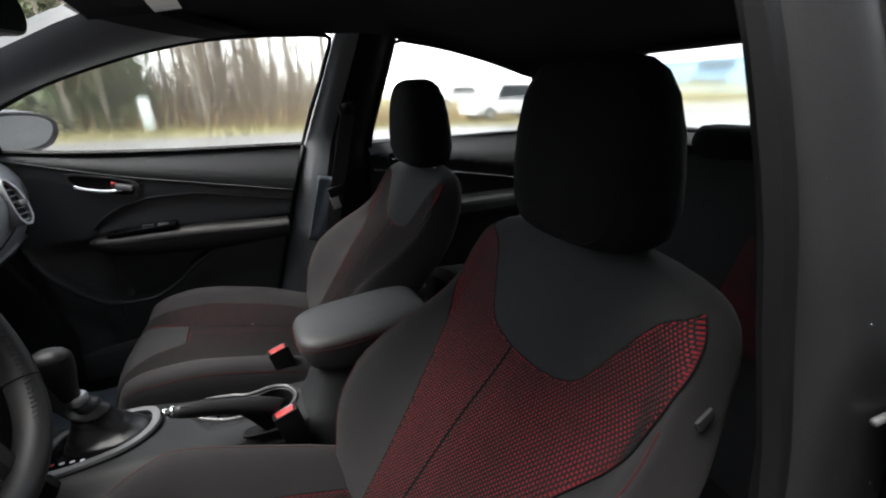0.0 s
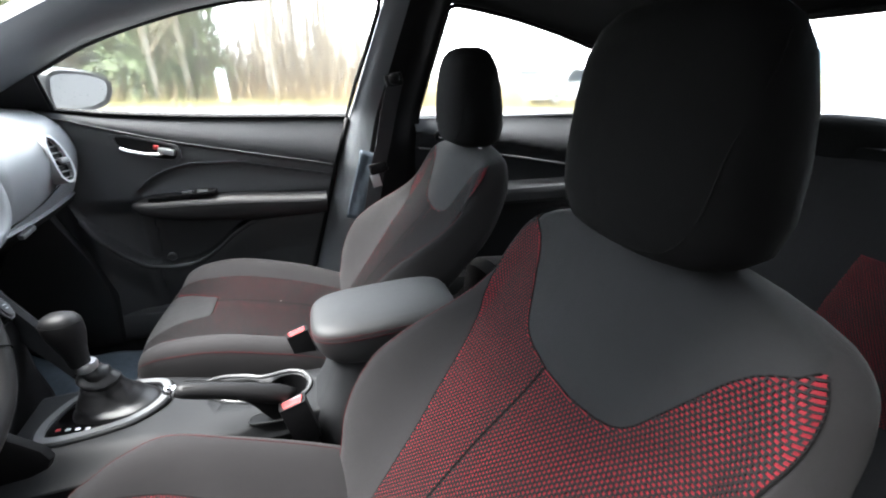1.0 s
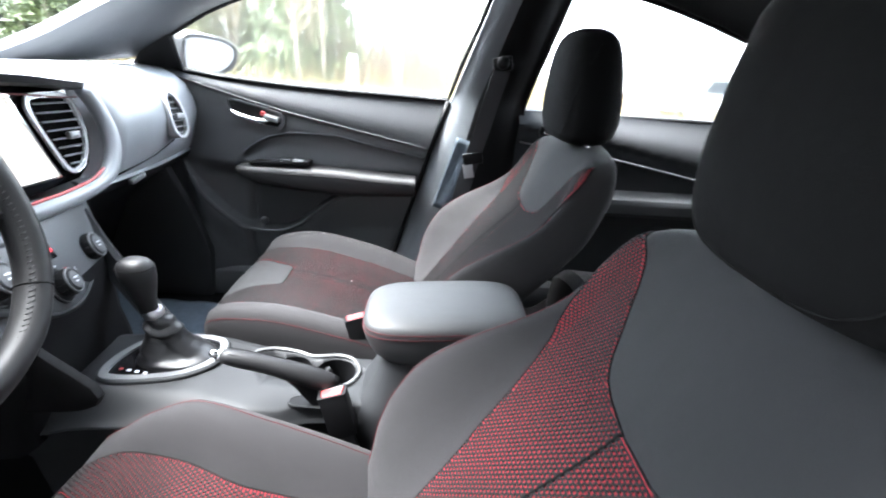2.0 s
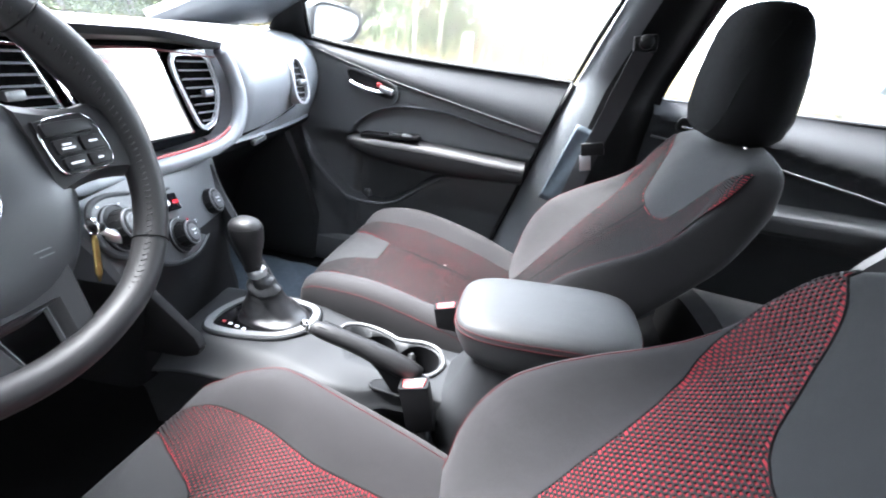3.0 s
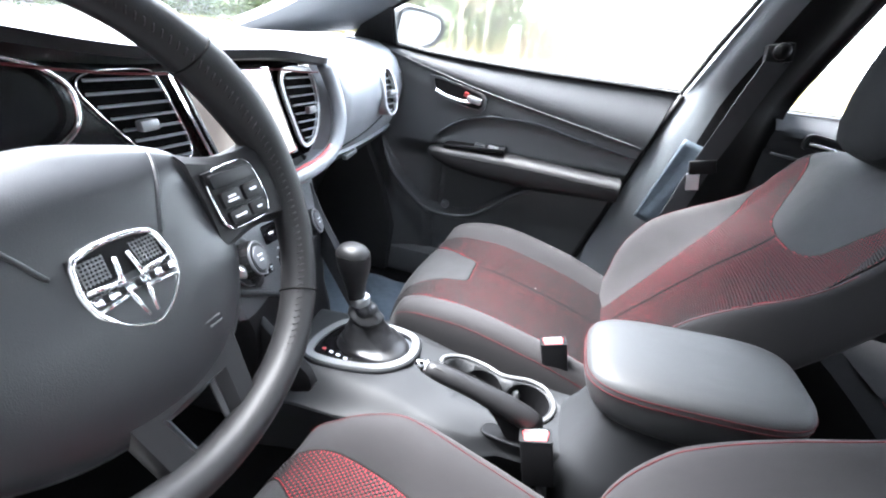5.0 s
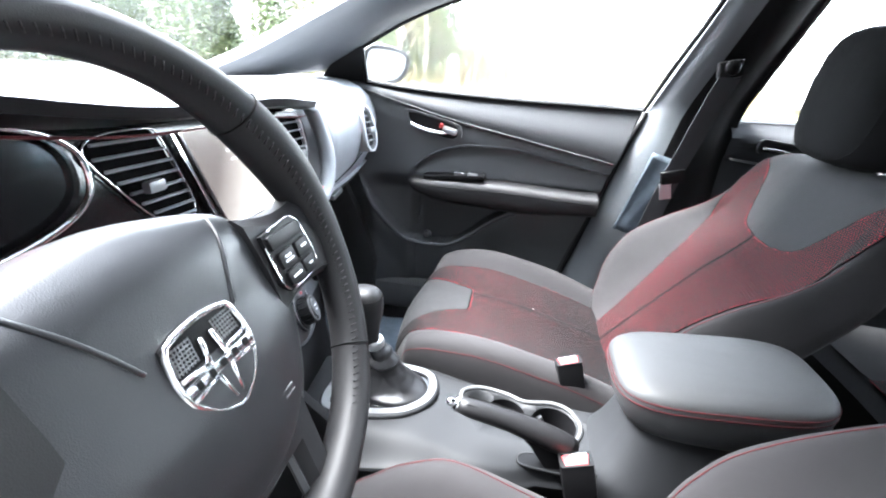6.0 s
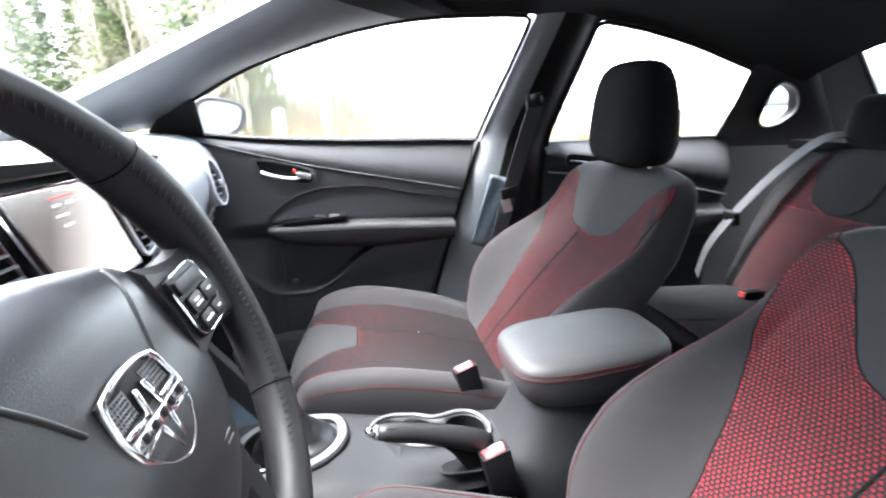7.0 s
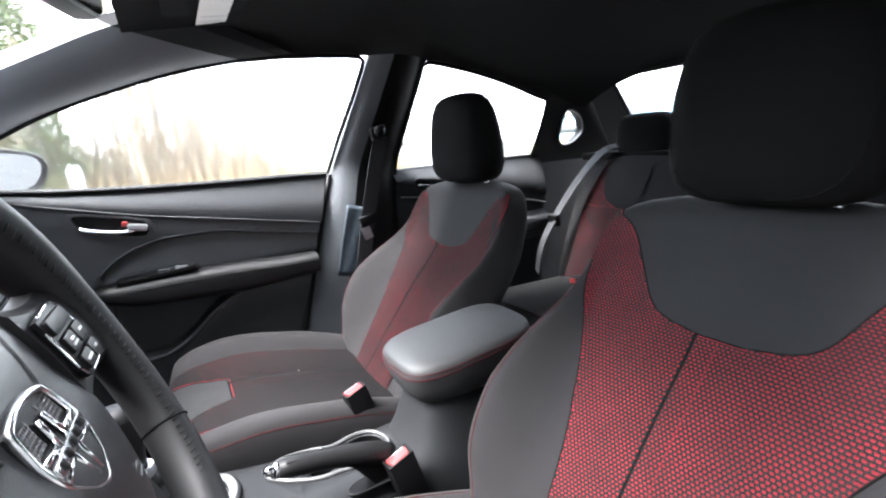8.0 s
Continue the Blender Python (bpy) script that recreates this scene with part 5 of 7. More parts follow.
def buckle(at, lean, group):
    b = thing("seat_belt_buckle", "black seat belt buckle with a red release button", "belt buckle", at, group=group)
    b.matrix_basis = b.matrix_basis @ pose(0, 0, 0, *lean)
    part("housing", box(0.049, 0.029, 0.088, (0, 0, -0.046), 0.004), M_BLACK, b)
    key = [(-0.020, 0.009), (0.020, 0.009), (0.016, -0.0105), (-0.016, -0.0105)]
    part("button", slab(list(reversed(key)), 0.006, pose(0, -0.001, -0.005, 0, 0, 0), 0.0015), M_REDPLASTIC, b, "red release button")
    part("rim", frame_ring(rounded(0.049, 0.029, 0.004, 3), rounded(0.041, 0.022, 0.003, 3), 0.004, pose(0, 0, -0.004)), M_BLACK, b)
    part("slit", box(0.034, 0.0022, 0.001, (0, 0.0098, -0.0005), 0), M_SATIN, b, "metal edge of the latch slit")
    part("stalk", tube([(0, 0, -0.08), (0.004, 0, -0.14), (0.02, 0, -0.20)], 0.015, 8, flat=0.6), M_BLACK, b)


buckle((0.000, -0.066, 0.534), (-4, -14, 6), "seat belt buckles")
buckle((0.006, 0.154, 0.551), (-4, -14, 10), "seat belt buckles")


# ---- belt on the centre pillar ----
def seat_belt():
    b = thing("seat_belt", "dark grey seat belt hanging from the centre pillar", "seat belt", (0.34, 0.66, 1.08))
    base = Vector((0.34, 0.66, 1.08))
    guide = part("guide", box(0.055, 0.024, 0.040, (0.0, -0.012, 0.008), 0.008, (0, -12, 0)), M_BLACK, b, "black belt guide")
    part("bolt_cap", skin([ring(0, -0.024 - h, 0.012, 0.018 * k, 0.018 * k, 18, 2, "xz") for h, k in ((0, 1), (0.006, 0.92), (0.010, 0.6), (0.011, 0.2))], True, True), M_BLACK, guide)
    line = [(0.338, 0.632, 1.07), (0.322, 0.655, 0.99), (0.305, 0.672, 0.90), (0.286, 0.680, 0.82), (0.262, 0.684, 0.70), (0.235, 0.690, 0.56), (0.22, 0.70, 0.42)]
    rows = []
    for p in curve_pts(line, 6):
        q = p - base
        rows.append([q + Vector((dx, dy, 0)) for dx, dy in ((-0.024, 0.001), (-0.024, -0.001), (0.024, -0.003), (0.024, 0.0))])
    part("webbing", skin(rows, True, True), M_BELT, b, "dark grey woven belt")
    tongue = part("latch_plate", box(0.062, 0.012, 0.036, Vector((0.286, 0.676, 0.815)) - base, 0.005, (0, -14, 0)), M_BLACK, b, "black belt tongue")
    part("metal_tongue", box(0.030, 0.003, 0.045, Vector((0.276, 0.675, 0.775)) - base, 0.001, (0, -14, 0)), M_SATIN, tongue)
    return b


seat_belt()
film = part("plastic_film", skin([[(0.234 + 0.075 * i / 10 - 0.062 * j / 14, 0.7195 - 0.0012 * math.sin(i * 0.9 + j * 0.3), 0.870 - 0.23 * j / 14 - 0.020 * i / 10) for i in range(11)] for j in range(15)]), M_FILM)
tagged(film, "pale blue protective film on the pillar trim", "plastic film")
film.modifiers.new("thickness", "SOLIDIFY").thickness = 0.001


def rear_belt(s):
    b = thing("seat_belt", "grey rear seat belt across the backrest edge", "seat belt", (1.2, s * 0.55, 0.8), group="rear belts")
    base = Vector((1.2, s * 0.55, 0.8))
    line = [(1.36, 0.47, 0.985), (1.24, 0.50, 0.975), (1.17, 0.56, 0.88), (1.10, 0.62, 0.74), (1.04, 0.66, 0.60), (1.02, 0.67, 0.48)]
    rows = []
    for p in curve_pts([Vector((x, s * y, z)) - base for x, y, z in line], 6):
        rows.append([p + Vector((dx, dy * s, dz)) for dx, dy, dz in ((0.012, 0.022, 0.006), (0.010, 0.022, 0.006), (-0.012, -0.022, -0.006), (-0.010, -0.022, -0.006))])
    part("webbing", skin(rows, True, True), M_BELT, b)
    part("latch_plate", box(0.02, 0.05, 0.05, Vector((1.085, s * 0.63, 0.70)) - base, 0.004, (0, -20, 0)), M_BLACK, b)


rear_belt(1), rear_belt(-1)
for y in (0.30, 0.22):
    rb = thing("seat_belt_buckle", "black rear belt buckle lying on the bench", "belt buckle", (1.02, y + 0.14, 0.50), group="seat belt buckles")
    part("housing", box(0.07, 0.03, 0.025, (0, 0, 0), 0.005), M_BLACK, rb)
    part("button", box(0.012, 0.022, 0.018, (-0.034, 0, 0), 0.002), M_REDPLASTIC if y > 0.25 else M_CHROME, rb)


# ---- dashboard ----
def vent_slats(parent, outline, m, count, slope=0.0, tab=True, material=None):
    """Slats across an outline (u, v), each a tilted bar of its own."""
    vs = [p[1] for p in outline]
    lo, hi = min(vs), max(vs)
    for k in range(count):
        v = lo + (hi - lo) * (k + 0.5) / count
        xs = []
        for (a, b), (c, d) in zip(outline, outline[1:] + outline[:1]):
            if (b - v) * (d - v) <= 0 and b != d:
                xs.append(a + (c - a) * (v - b) / (d - b))
        if len(xs) < 2:
            continue
        u0, u1 = min(xs) + 0.002, max(xs) - 0.002
        bm = bmesh.new()
        h = 0.0016
        prof = [(-0.003, -h), (0.0, -h), (0.0014, 0), (0.0, h), (-0.003, h)]
        l = [bm.verts.new(m @ Vector((u0, v + z - slope * 0.0, w - 0.004))) for w, z in prof]
        r = [bm.verts.new(m @ Vector((u1, v + z + slope * (u1 - u0), w - 0.004))) for w, z in prof]
        for i in range(5):
            bm.faces.new((l[i], l[(i + 1) % 5], r[(i + 1) % 5], r[i]))
        bm.faces.new(l), bm.faces.new(r)
        part("slat", bm, material or M_DASH, parent)
    if tab:
        c = Vector((sum(p[0] for p in outline) / len(outline), (lo + hi) / 2 - 0.004, 0.004))
        bm = box(0.026, 0.014, 0.012, (0, 0, 0), 0.004)
        bmesh.ops.transform(bm, matrix=m @ Matrix.Translation(c), verts=bm.verts)
        part("tab", bm, M_SILVER, parent, "silver vent tab")


def ccw(o):
    return o if sum(a[0] * b[1] - b[0] * a[1] for a, b in zip(o, o[1:] + o[:1])) > 0 else list(reversed(o))


def soften(o, times=2):
    """Cuts the corners of an outline."""
    for _ in range(times):
        o = [(a[0] + (b[0] - a[0]) * q, a[1] + (b[1] - a[1]) * q) for a, b in zip(o, o[1:] + o[:1]) for q in (0.2, 0.8)]
    return o


def text_bars(parent, m, lines, material):
    """Writing too small to read, as plain bars (u, v, width, height)."""
    for u, v, w, h in lines:
        bm = box(w, h, 0.0008, (0, 0, 0), 0)
        bmesh.ops.transform(bm, matrix=m @ Matrix.Translation((u, v, 0)), verts=bm.verts)
        part("print", bm, material, parent)


def dashboard():
    base = Vector((-0.62, 0, 0.75))
    d = thing("dashboard", "soft dark grey dashboard with gloss black instrument panel", "dashboard", tuple(base))
    body = []
    for y in np.linspace(-0.79, 0.79, 80):
        bend = -0.22 * max(0.0, abs(y) - 0.40) ** 1.6
        mid = step(0.325, 0.275, y) * step(-0.70, -0.62, y)
        prof = [(-1.14, 0.975), (-1.05, 0.992), (-0.90, 1.004), (-0.78, 1.010), (-0.68, 1.010), (-0.62, 1.004), (-0.575, 0.988), (-0.548, 0.962), (-0.532, 0.93), (-0.526, 0.895),
                (-0.532, 0.86), (-0.545, 0.82), (-0.558, 0.79), (-0.566, 0.776), (-0.560, 0.770), (-0.572, 0.752), (-0.60, 0.735), (-0.66, 0.70), (-0.76, 0.62), (-0.86, 0.45), (-0.90, 0.30)]
        row = []
        for x, z in prof:
            back = 0.06 * mid * step(1.001, 0.97, z) * step(0.775, 0.80, z)
            row.append(Vector((x + bend * step(-1.0, -0.7, x) - back, y, z)) - base)
        body.append(row)
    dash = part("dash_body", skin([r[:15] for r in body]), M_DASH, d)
    # The same skin, black from its lower edge down.
    part("lower_face", skin([r[14:] for r in body]), M_BLACK, d, "black lower face of the dashboard")
    # glovebox joint and latch
    def face(y, z):
        bend = -0.22 * max(0.0, abs(y) - 0.40) ** 1.6
        return lerp_table([(0.735, -0.60), (0.752, -0.572), (0.79, -0.558), (0.82, -0.545), (0.86, -0.532), (0.895, -0.526), (0.93, -0.532), (0.962, -0.548)], z) + bend
    part("joint", tube([Vector((face(y, z) + 0.001, y, z)) - base for y, z in ((0.335, 0.785), (0.40, 0.793), (0.48, 0.805), (0.56, 0.825), (0.64, 0.85))], 0.0022, 6), M_BLACK, d)
    part("glovebox_latch", box(0.012, 0.055, 0.012, Vector((-0.555, 0.39, 0.763)) - base, 0.003, (8, 0, 0)), M_SATIN, d, "silver glovebox latch")
    # brow over the instruments
    rows = []
    for y in np.linspace(-0.68, 0.29, 80):
        hump = 0.030 * math.exp(-((y + 0.40) / 0.16) ** 2)
        end = 1 - 0.9 * step(0.20, 0.275, y)
        tipx = -0.485 - 0.035 * step(0.05, 0.275, y) - 0.02 * step(-0.5, -0.68, y) - 0.045 * step(0.215, 0.29, y) ** 2
        tipz = 1.010 + hump - 0.022 * step(0.0, 0.275, y)
        line = [(-0.66, 1.012 + 0.6 * hump), (-0.60, 1.014 + 0.9 * hump), (-0.545, 1.012 + hump - 0.010 * step(0.0, 0.27, y)), (tipx - 0.018, tipz + 0.008), (tipx, tipz), (tipx - 0.004, tipz - 0.012), (tipx - 0.02, tipz - 0.016), (-0.565, 0.985 + hump * 0.8)]
        rows.append([Vector((x, y, z)) - base for x, z in line])
    # One brow skin: grey as far as the tip, black beneath.
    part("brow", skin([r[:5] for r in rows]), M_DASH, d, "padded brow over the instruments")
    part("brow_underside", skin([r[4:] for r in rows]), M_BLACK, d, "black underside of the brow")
    part("piping", tube([Vector((-0.512 - 0.035 * step(0.05, 0.275, y) - 0.004, y, 0.980 + 0.030 * math.exp(-((y + 0.40) / 0.16) ** 2) - 0.022 * step(0.0, 0.275, y))) - base for y in np.linspace(-0.6, 0.25, 40)], 0.0014, 6), M_THREAD, d, "red piping under the brow")
    m = axes(Vector((-0.55, 0, 0.89)) - base, (0, 1, 0), (-0.12, 0, 1))
    flat = lambda pts: ccw([(y, (z - 0.89) * math.sqrt(1 + 0.12 ** 2)) for y, z in pts])
    panel = flat([(-0.62, 0.86), (-0.62, 1.0), (-0.45, 1.025), (-0.30, 1.02), (-0.1, 0.995), (0.2, 0.985), (0.262, 0.975), (0.285, 0.92), (0.282, 0.87), (0.262, 0.83), (0.225, 0.806), (0.10, 0.80), (-0.2, 0.80), (-0.55, 0.80)])
    part("instrument_panel", slab(panel, 0.006, m @ Matrix.Translation((0, 0, -0.027)), 0.002), M_GLOSS, d, "gloss black panel round the instruments")
    # ring round the panel's right end and foot
    lip = [(-0.50, 0.796), (-0.2, 0.792), (0.05, 0.788), (0.14, 0.790), (0.20, 0.797), (0.245, 0.812), (0.275, 0.842), (0.292, 0.885), (0.290, 0.935), (0.270, 0.972)]
    path = [Vector((-0.515 - 0.12 * (z - 0.79) - 0.012 * step(0.85, 0.95, z), y, z)) - base for y, z in lip]
    part("panel_ring", tube(curve_pts(path, 6), 0.0155, 12, flat=1.0), M_DASH, d, "grey ring round the panel")
    red = [(-0.48, 0.811), (-0.2, 0.808), (0.05, 0.804), (0.14, 0.806), (0.195, 0.812), (0.23, 0.826)]
    part("red_strip", tube(curve_pts([Vector((-0.510 - 0.12 * (z - 0.79), y, z)) - base for y, z in red], 6), 0.0030, 8), M_REDPLASTIC, d, "red strip below the screen")
    # vents; a near-black plate paints the shade of a deep duct
    mid_vent = flat([(-0.188, 0.965), (-0.165, 0.973), (-0.098, 0.972), (-0.086, 0.962), (-0.052, 0.852), (-0.118, 0.852), (-0.190, 0.948)])
    right_vent = flat([(0.163, 0.972), (0.245, 0.968), (0.262, 0.955), (0.273, 0.900), (0.262, 0.860), (0.236, 0.826), (0.205, 0.818), (0.186, 0.830), (0.147, 0.945)])
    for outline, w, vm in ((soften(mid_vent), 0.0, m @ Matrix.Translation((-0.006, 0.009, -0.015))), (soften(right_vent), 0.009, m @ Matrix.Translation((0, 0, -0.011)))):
        v = part("air_vent", slab(inset(outline, 0.001), 0.002, vm @ Matrix.Translation((0, 0, -0.006)), 0), M_VENT_SHADE, d, "black air vent with slats")
        if w:
            part("vent_rim", frame_ring(inset(outline, 0.001), inset(outline, w), 0.006, vm @ Matrix.Translation((0, 0, -0.006))), M_VENT, v, "satin silver vent surround")
            part("vent_edge", tube([vm @ Vector((u, q, 0.000)) for u, q in inset(outline, w)], 0.0012, 6, True), M_CHROME, v, "chrome vent edge")
        part("vent_edge", tube([vm @ Vector((u, q, 0.000)) for u, q in outline], 0.0013, 6, True), M_CHROME, v, "chrome vent edge")
        vent_slats(v, inset(outline, w + 0.002), vm @ Matrix.Translation((0, 0, 0.0085)), 8, -0.03)
    # touch screen, sloping edges
    tm = m @ Matrix.Translation((-0.007, 0.004, -0.013))
    scr = flat([(-0.062, 0.968), (0.128, 0.968), (0.176, 0.816), (-0.012, 0.816)])
    s = part("touch_screen", slab(inset(scr, 0.006), 0.003, tm @ Matrix.Translation((0, 0, -0.003)), 0), M_SCREEN, d, "lit touch screen with menu bars and painted glare")
    part("screen_rim", frame_ring(scr, inset(scr, 0.006), 0.010, tm @ Matrix.Translation((0, 0, -0.005))), M_CHROME, s, "chrome screen rim")
    rowsb = [(0.052, 0.072, 0.022, 0.006), (0.092, 0.072, 0.010, 0.004), (0.104, 0.072, 0.008, 0.004)]
    rowsb += [(0.035 + 0.028 * k, 0.052, 0.016, 0.003) for k in range(4)]
    rowsb += [(0.040, 0.038, 0.026, 0.003), (0.045, 0.024, 0.020, 0.003)]
    text_bars(s, tm @ Matrix.Translation((0, 0, 0.0006)), rowsb, M_DIGIT)
    text_bars(s, tm @ Matrix.Translation((0, 0, 0.0007)), [(0.050, 0.061, 0.05, 0.0018)], M_GAUGE)
    strip = flat([(-0.072, 0.968), (-0.066, 0.968), (-0.016, 0.816), (-0.022, 0.816)])
    part("chrome_strip", slab(strip, 0.006, tm @ Matrix.Translation((0, 0, -0.004)), 0.001), M_CHROME, d)
    # instrument cluster
    ringm = m @ Matrix.Translation((-0.398, (0.953 - 0.89) * 1.007, 0.006))
    oval = [(u, v) for u, v, _ in ring(0, 0, 0, 0.182, 0.058, 60, 2.5)]
    clu = part("gauge_housing", slab(oval, 0.002, ringm @ Matrix.Translation((0, 0, -0.012)), 0), M_GLOSS, d, "gauge cluster with red lit dial")
    part("gauge_ring", tube([ringm @ Vector((u, v, 0.002)) for u, v in oval], 0.0034, 10, True), M_CHROME, clu, "silver ring round the gauges")
    dial = ringm @ Matrix.Translation((0.052, 0.0, -0.008))
    arc = []
    for k in range(25):
        a = radians(-50 + 280 * k / 24)
        arc.append((0.046 * math.cos(a), 0.046 * math.sin(a)))
    part("dial", slab([(u, v) for u, v, _ in ring(0, 0, 0, 0.045, 0.045, 40)], 0.003, dial, 0), M_PLASTIC, clu)
    part("dial_ring", tube([dial @ Vector((u, v, 0.003)) for u, v in arc], 0.0035, 6), M_GAUGE, clu, "red lit dial ring")
    for k in range(9):
        a = radians(-45 + 270 * k / 8)
        text_bars(clu, dial @ Matrix.Translation((0.036 * math.cos(a), 0.036 * math.sin(a), 0.0036)), [(0, 0, 0.009, 0.0045)], M_DIGIT)
    # side vent
    sm = axes(Vector((-0.534, 0.548, 0.898)) - base, (0.24, 1, 0), (-0.18, 0, 1))
    so = soften([(u * 1.12, v * 1.22) for u, v in ccw([(-0.012, 0.050), (0.006, 0.046), (0.022, 0.022), (0.028, -0.012), (0.024, -0.036), (0.008, -0.050), (-0.010, -0.048), (-0.022, -0.030), (-0.022, 0.034)])], 1)
    sv = part("air_vent", slab(inset(so, 0.002), 0.003, sm, 0), M_BLACK, d, "black air vent with slats")
    part("vent_rim", frame_ring(so, inset(so, 0.006), 0.034, sm @ Matrix.Translation((0, 0, -0.020))), M_VENT, sv, "silver vent rim")
    vent_slats(sv, inset(so, 0.006), sm @ Matrix.Translation((0, 0, 0.014)), 7, material=M_SILVER)
    # centre stack with the climate controls
    rows = []
    for z, x, w in ((0.790, -0.515, 0.215), (0.775, -0.503, 0.198), (0.755, -0.492, 0.184), (0.73, -0.481, 0.174), (0.70, -0.469, 0.166), (0.67, -0.459, 0.158), (0.645, -0.454, 0.152), (0.60, -0.456, 0.146), (0.55, -0.462, 0.140), (0.50, -0.466, 0.138), (0.44, -0.47, 0.14)):
        line = [(x - 0.16, w + 0.012), (x - 0.05, w + 0.004), (x - 0.014, w), (x - 0.004, w - 0.008), (x, w - 0.022), (x + 0.001, w * 0.5), (x + 0.002, 0)]
        turn = 0.25 * step(0.46, 0.60, z)
        rows.append([Vector((a - turn * y, y + 0.024 * y / w, z)) - base for a, y in line] + [Vector((a + turn * y, -y, z)) - base for a, y in reversed(line[:-1])])
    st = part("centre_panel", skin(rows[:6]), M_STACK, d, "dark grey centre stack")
    # Black foot paints the shade of the open cavity under the controls.
    part("stack_foot", skin(rows[5:]), M_BLACK, d, "black stack base in place of a shaded cavity")
    hm = axes(Vector((-0.4745, -0.010, 0.7210)) - base, (-0.067, 0.253, -0.058), (-0.42, 0.0, 1))
    hp = [(p.x, p.y) for p in curve_pts([(-0.176, 0.004, 0), (-0.164, 0.034, 0), (-0.134, 0.046, 0), (-0.09, 0.046, 0), (0, 0.040, 0), (0.09, 0.046, 0), (0.134, 0.046, 0), (0.164, 0.034, 0), (0.176, 0.004, 0), (0.164, -0.030, 0), (0.11, -0.052, 0), (0.05, -0.076, 0), (0, -0.082, 0), (-0.05, -0.076, 0), (-0.11, -0.052, 0), (-0.164, -0.030, 0)], 4, True)]
    cp = part("climate_panel", slab(ccw(hp), 0.010, hm @ Matrix.Translation((0, 0, -0.006)), 0.003), M_CLIMATE, d, "dark climate control panel")
    part("panel_lip", tube([hm @ Vector((u * 1.015, v * 1.02, 0.001)) for u, v in hp], 0.0045, 8, True), M_CONSOLE, cp, "grey lip round the controls")
    for u, v, r in ((-0.134, 0.0, 0.030), (0.134, 0.0, 0.030), (0.0, -0.041, 0.027)):
        k = part("knob", skin([[hm @ Vector((u + a * q, v + b * q, w)) for a, b, _ in ring(0, 0, 0, r, r, 36)] for q, w in ((1.18, 0.003), (1.18, 0.007), (1.10, 0.009), (0.86, 0.010), (0.84, 0.024), (0.80, 0.028), (0.74, 0.029))], True, True), M_BLACK, cp, "dark climate knob with silver face")
        part("collar", tube([hm @ Vector((u + a, v + b, 0.0085)) for a, b, _ in ring(0, 0, 0, r * 1.14, r * 1.14, 36)], 0.0012, 6, True), M_RIM, k, "thin silver ring")
        part("knob_ring", tube([hm @ Vector((u + a, v + b, 0.028)) for a, b, _ in ring(0, 0, 0, r * 0.76, r * 0.76, 32)], 0.0019, 8, True), M_RIM, k, "silver knob edge")
        part("knob_cap", slab([(u + a, v + b) for a, b, _ in ring(0, 0, 0, r * 0.56, r * 0.56, 24)], 0.003, hm @ Matrix.Translation((0, 0, 0.0285)), 0.0008), M_PLASTIC, k)
        text_bars(k, hm @ Matrix.Translation((u, v, 0.0320)), [(0, 0.004, r * 0.44, 0.0022), (0, -0.003, r * 0.34, 0.0022)], M_PRINT)
        text_bars(cp, hm @ Matrix.Translation((u, v, 0.0048)), [(r * 1.36 * math.cos(a), r * 1.36 * math.sin(a), 0.004, 0.002) for a in (0.5, 1.0, 2.1, 2.6)], M_PRINT)
        for q in range(14):
            w = 2 * math.pi * q / 14
            part("rib", tube([hm @ Vector((u + 0.845 * r * math.cos(w), v + 0.845 * r * math.sin(w), 0.011)), hm @ Vector((u + 0.825 * r * math.cos(w), v + 0.825 * r * math.sin(w), 0.025))], 0.0012, 5), M_BLACK, k)
    scr2 = part("climate_display", slab(rounded(0.096, 0.030, 0.006, 3, -0.004, 0.018), 0.002, hm @ Matrix.Translation((0, 0, 0.004)), 0.0005), M_GLOSS, cp)
    text_bars(scr2, hm @ Matrix.Translation((0, 0, 0.0065)), [(0.030, 0.018, 0.016, 0.006)], M_GAUGE)
    text_bars(scr2, hm @ Matrix.Translation((0, 0, 0.0065)), [(0.006, 0.018, 0.006, 0.009), (-0.026, 0.018, 0.014, 0.003)], M_DIGIT)
    part("hazard_mark", slab([(0.040, -0.020), (0.052, -0.020), (0.046, -0.010)], 0.0015, hm @ Matrix.Translation((0, 0, 0.004)), 0), M_GAUGE, cp, "red warning triangle")
    for u, v in ((0.066, -0.026), (0.083, -0.030), (0.100, -0.028), (-0.066, -0.030), (-0.084, -0.030), (-0.101, -0.028)):
        part("button", slab(rounded(0.014, 0.013, 0.002, 2, u, v), 0.003, hm @ Matrix.Translation((0, 0, 0.0035)), 0.001), M_BLACK, cp)
        text_bars(cp, hm @ Matrix.Translation((0, 0, 0.0068)), [(u, v + 0.002, 0.007, 0.002), (u, v - 0.002, 0.004, 0.0014)], M_PRINT)
    # legs of the stack down to the console
    leg = []
    for x, y, z, wd in ((-0.545, 0.178, 0.745, 0.030), (-0.515, 0.164, 0.70, 0.022), (-0.468, 0.146, 0.645, 0.018), (-0.415, 0.124, 0.59, 0.017), (-0.370, 0.108, 0.545, 0.018), (-0.338, 0.100, 0.505, 0.022)):
        leg.append([Vector((x + dx, y + dy, z + dz)) - base for dx, dy, dz in ((0.012, 0.010, 0.006), (0.016, 0.0, 0.010), (0.012, -0.010, 0.006), (-wd, -0.012, -wd), (-wd, 0.012, -wd))])
    part("stack_leg", skin(leg, True, True), M_CONSOLE, d, "grey leg between stack and console")
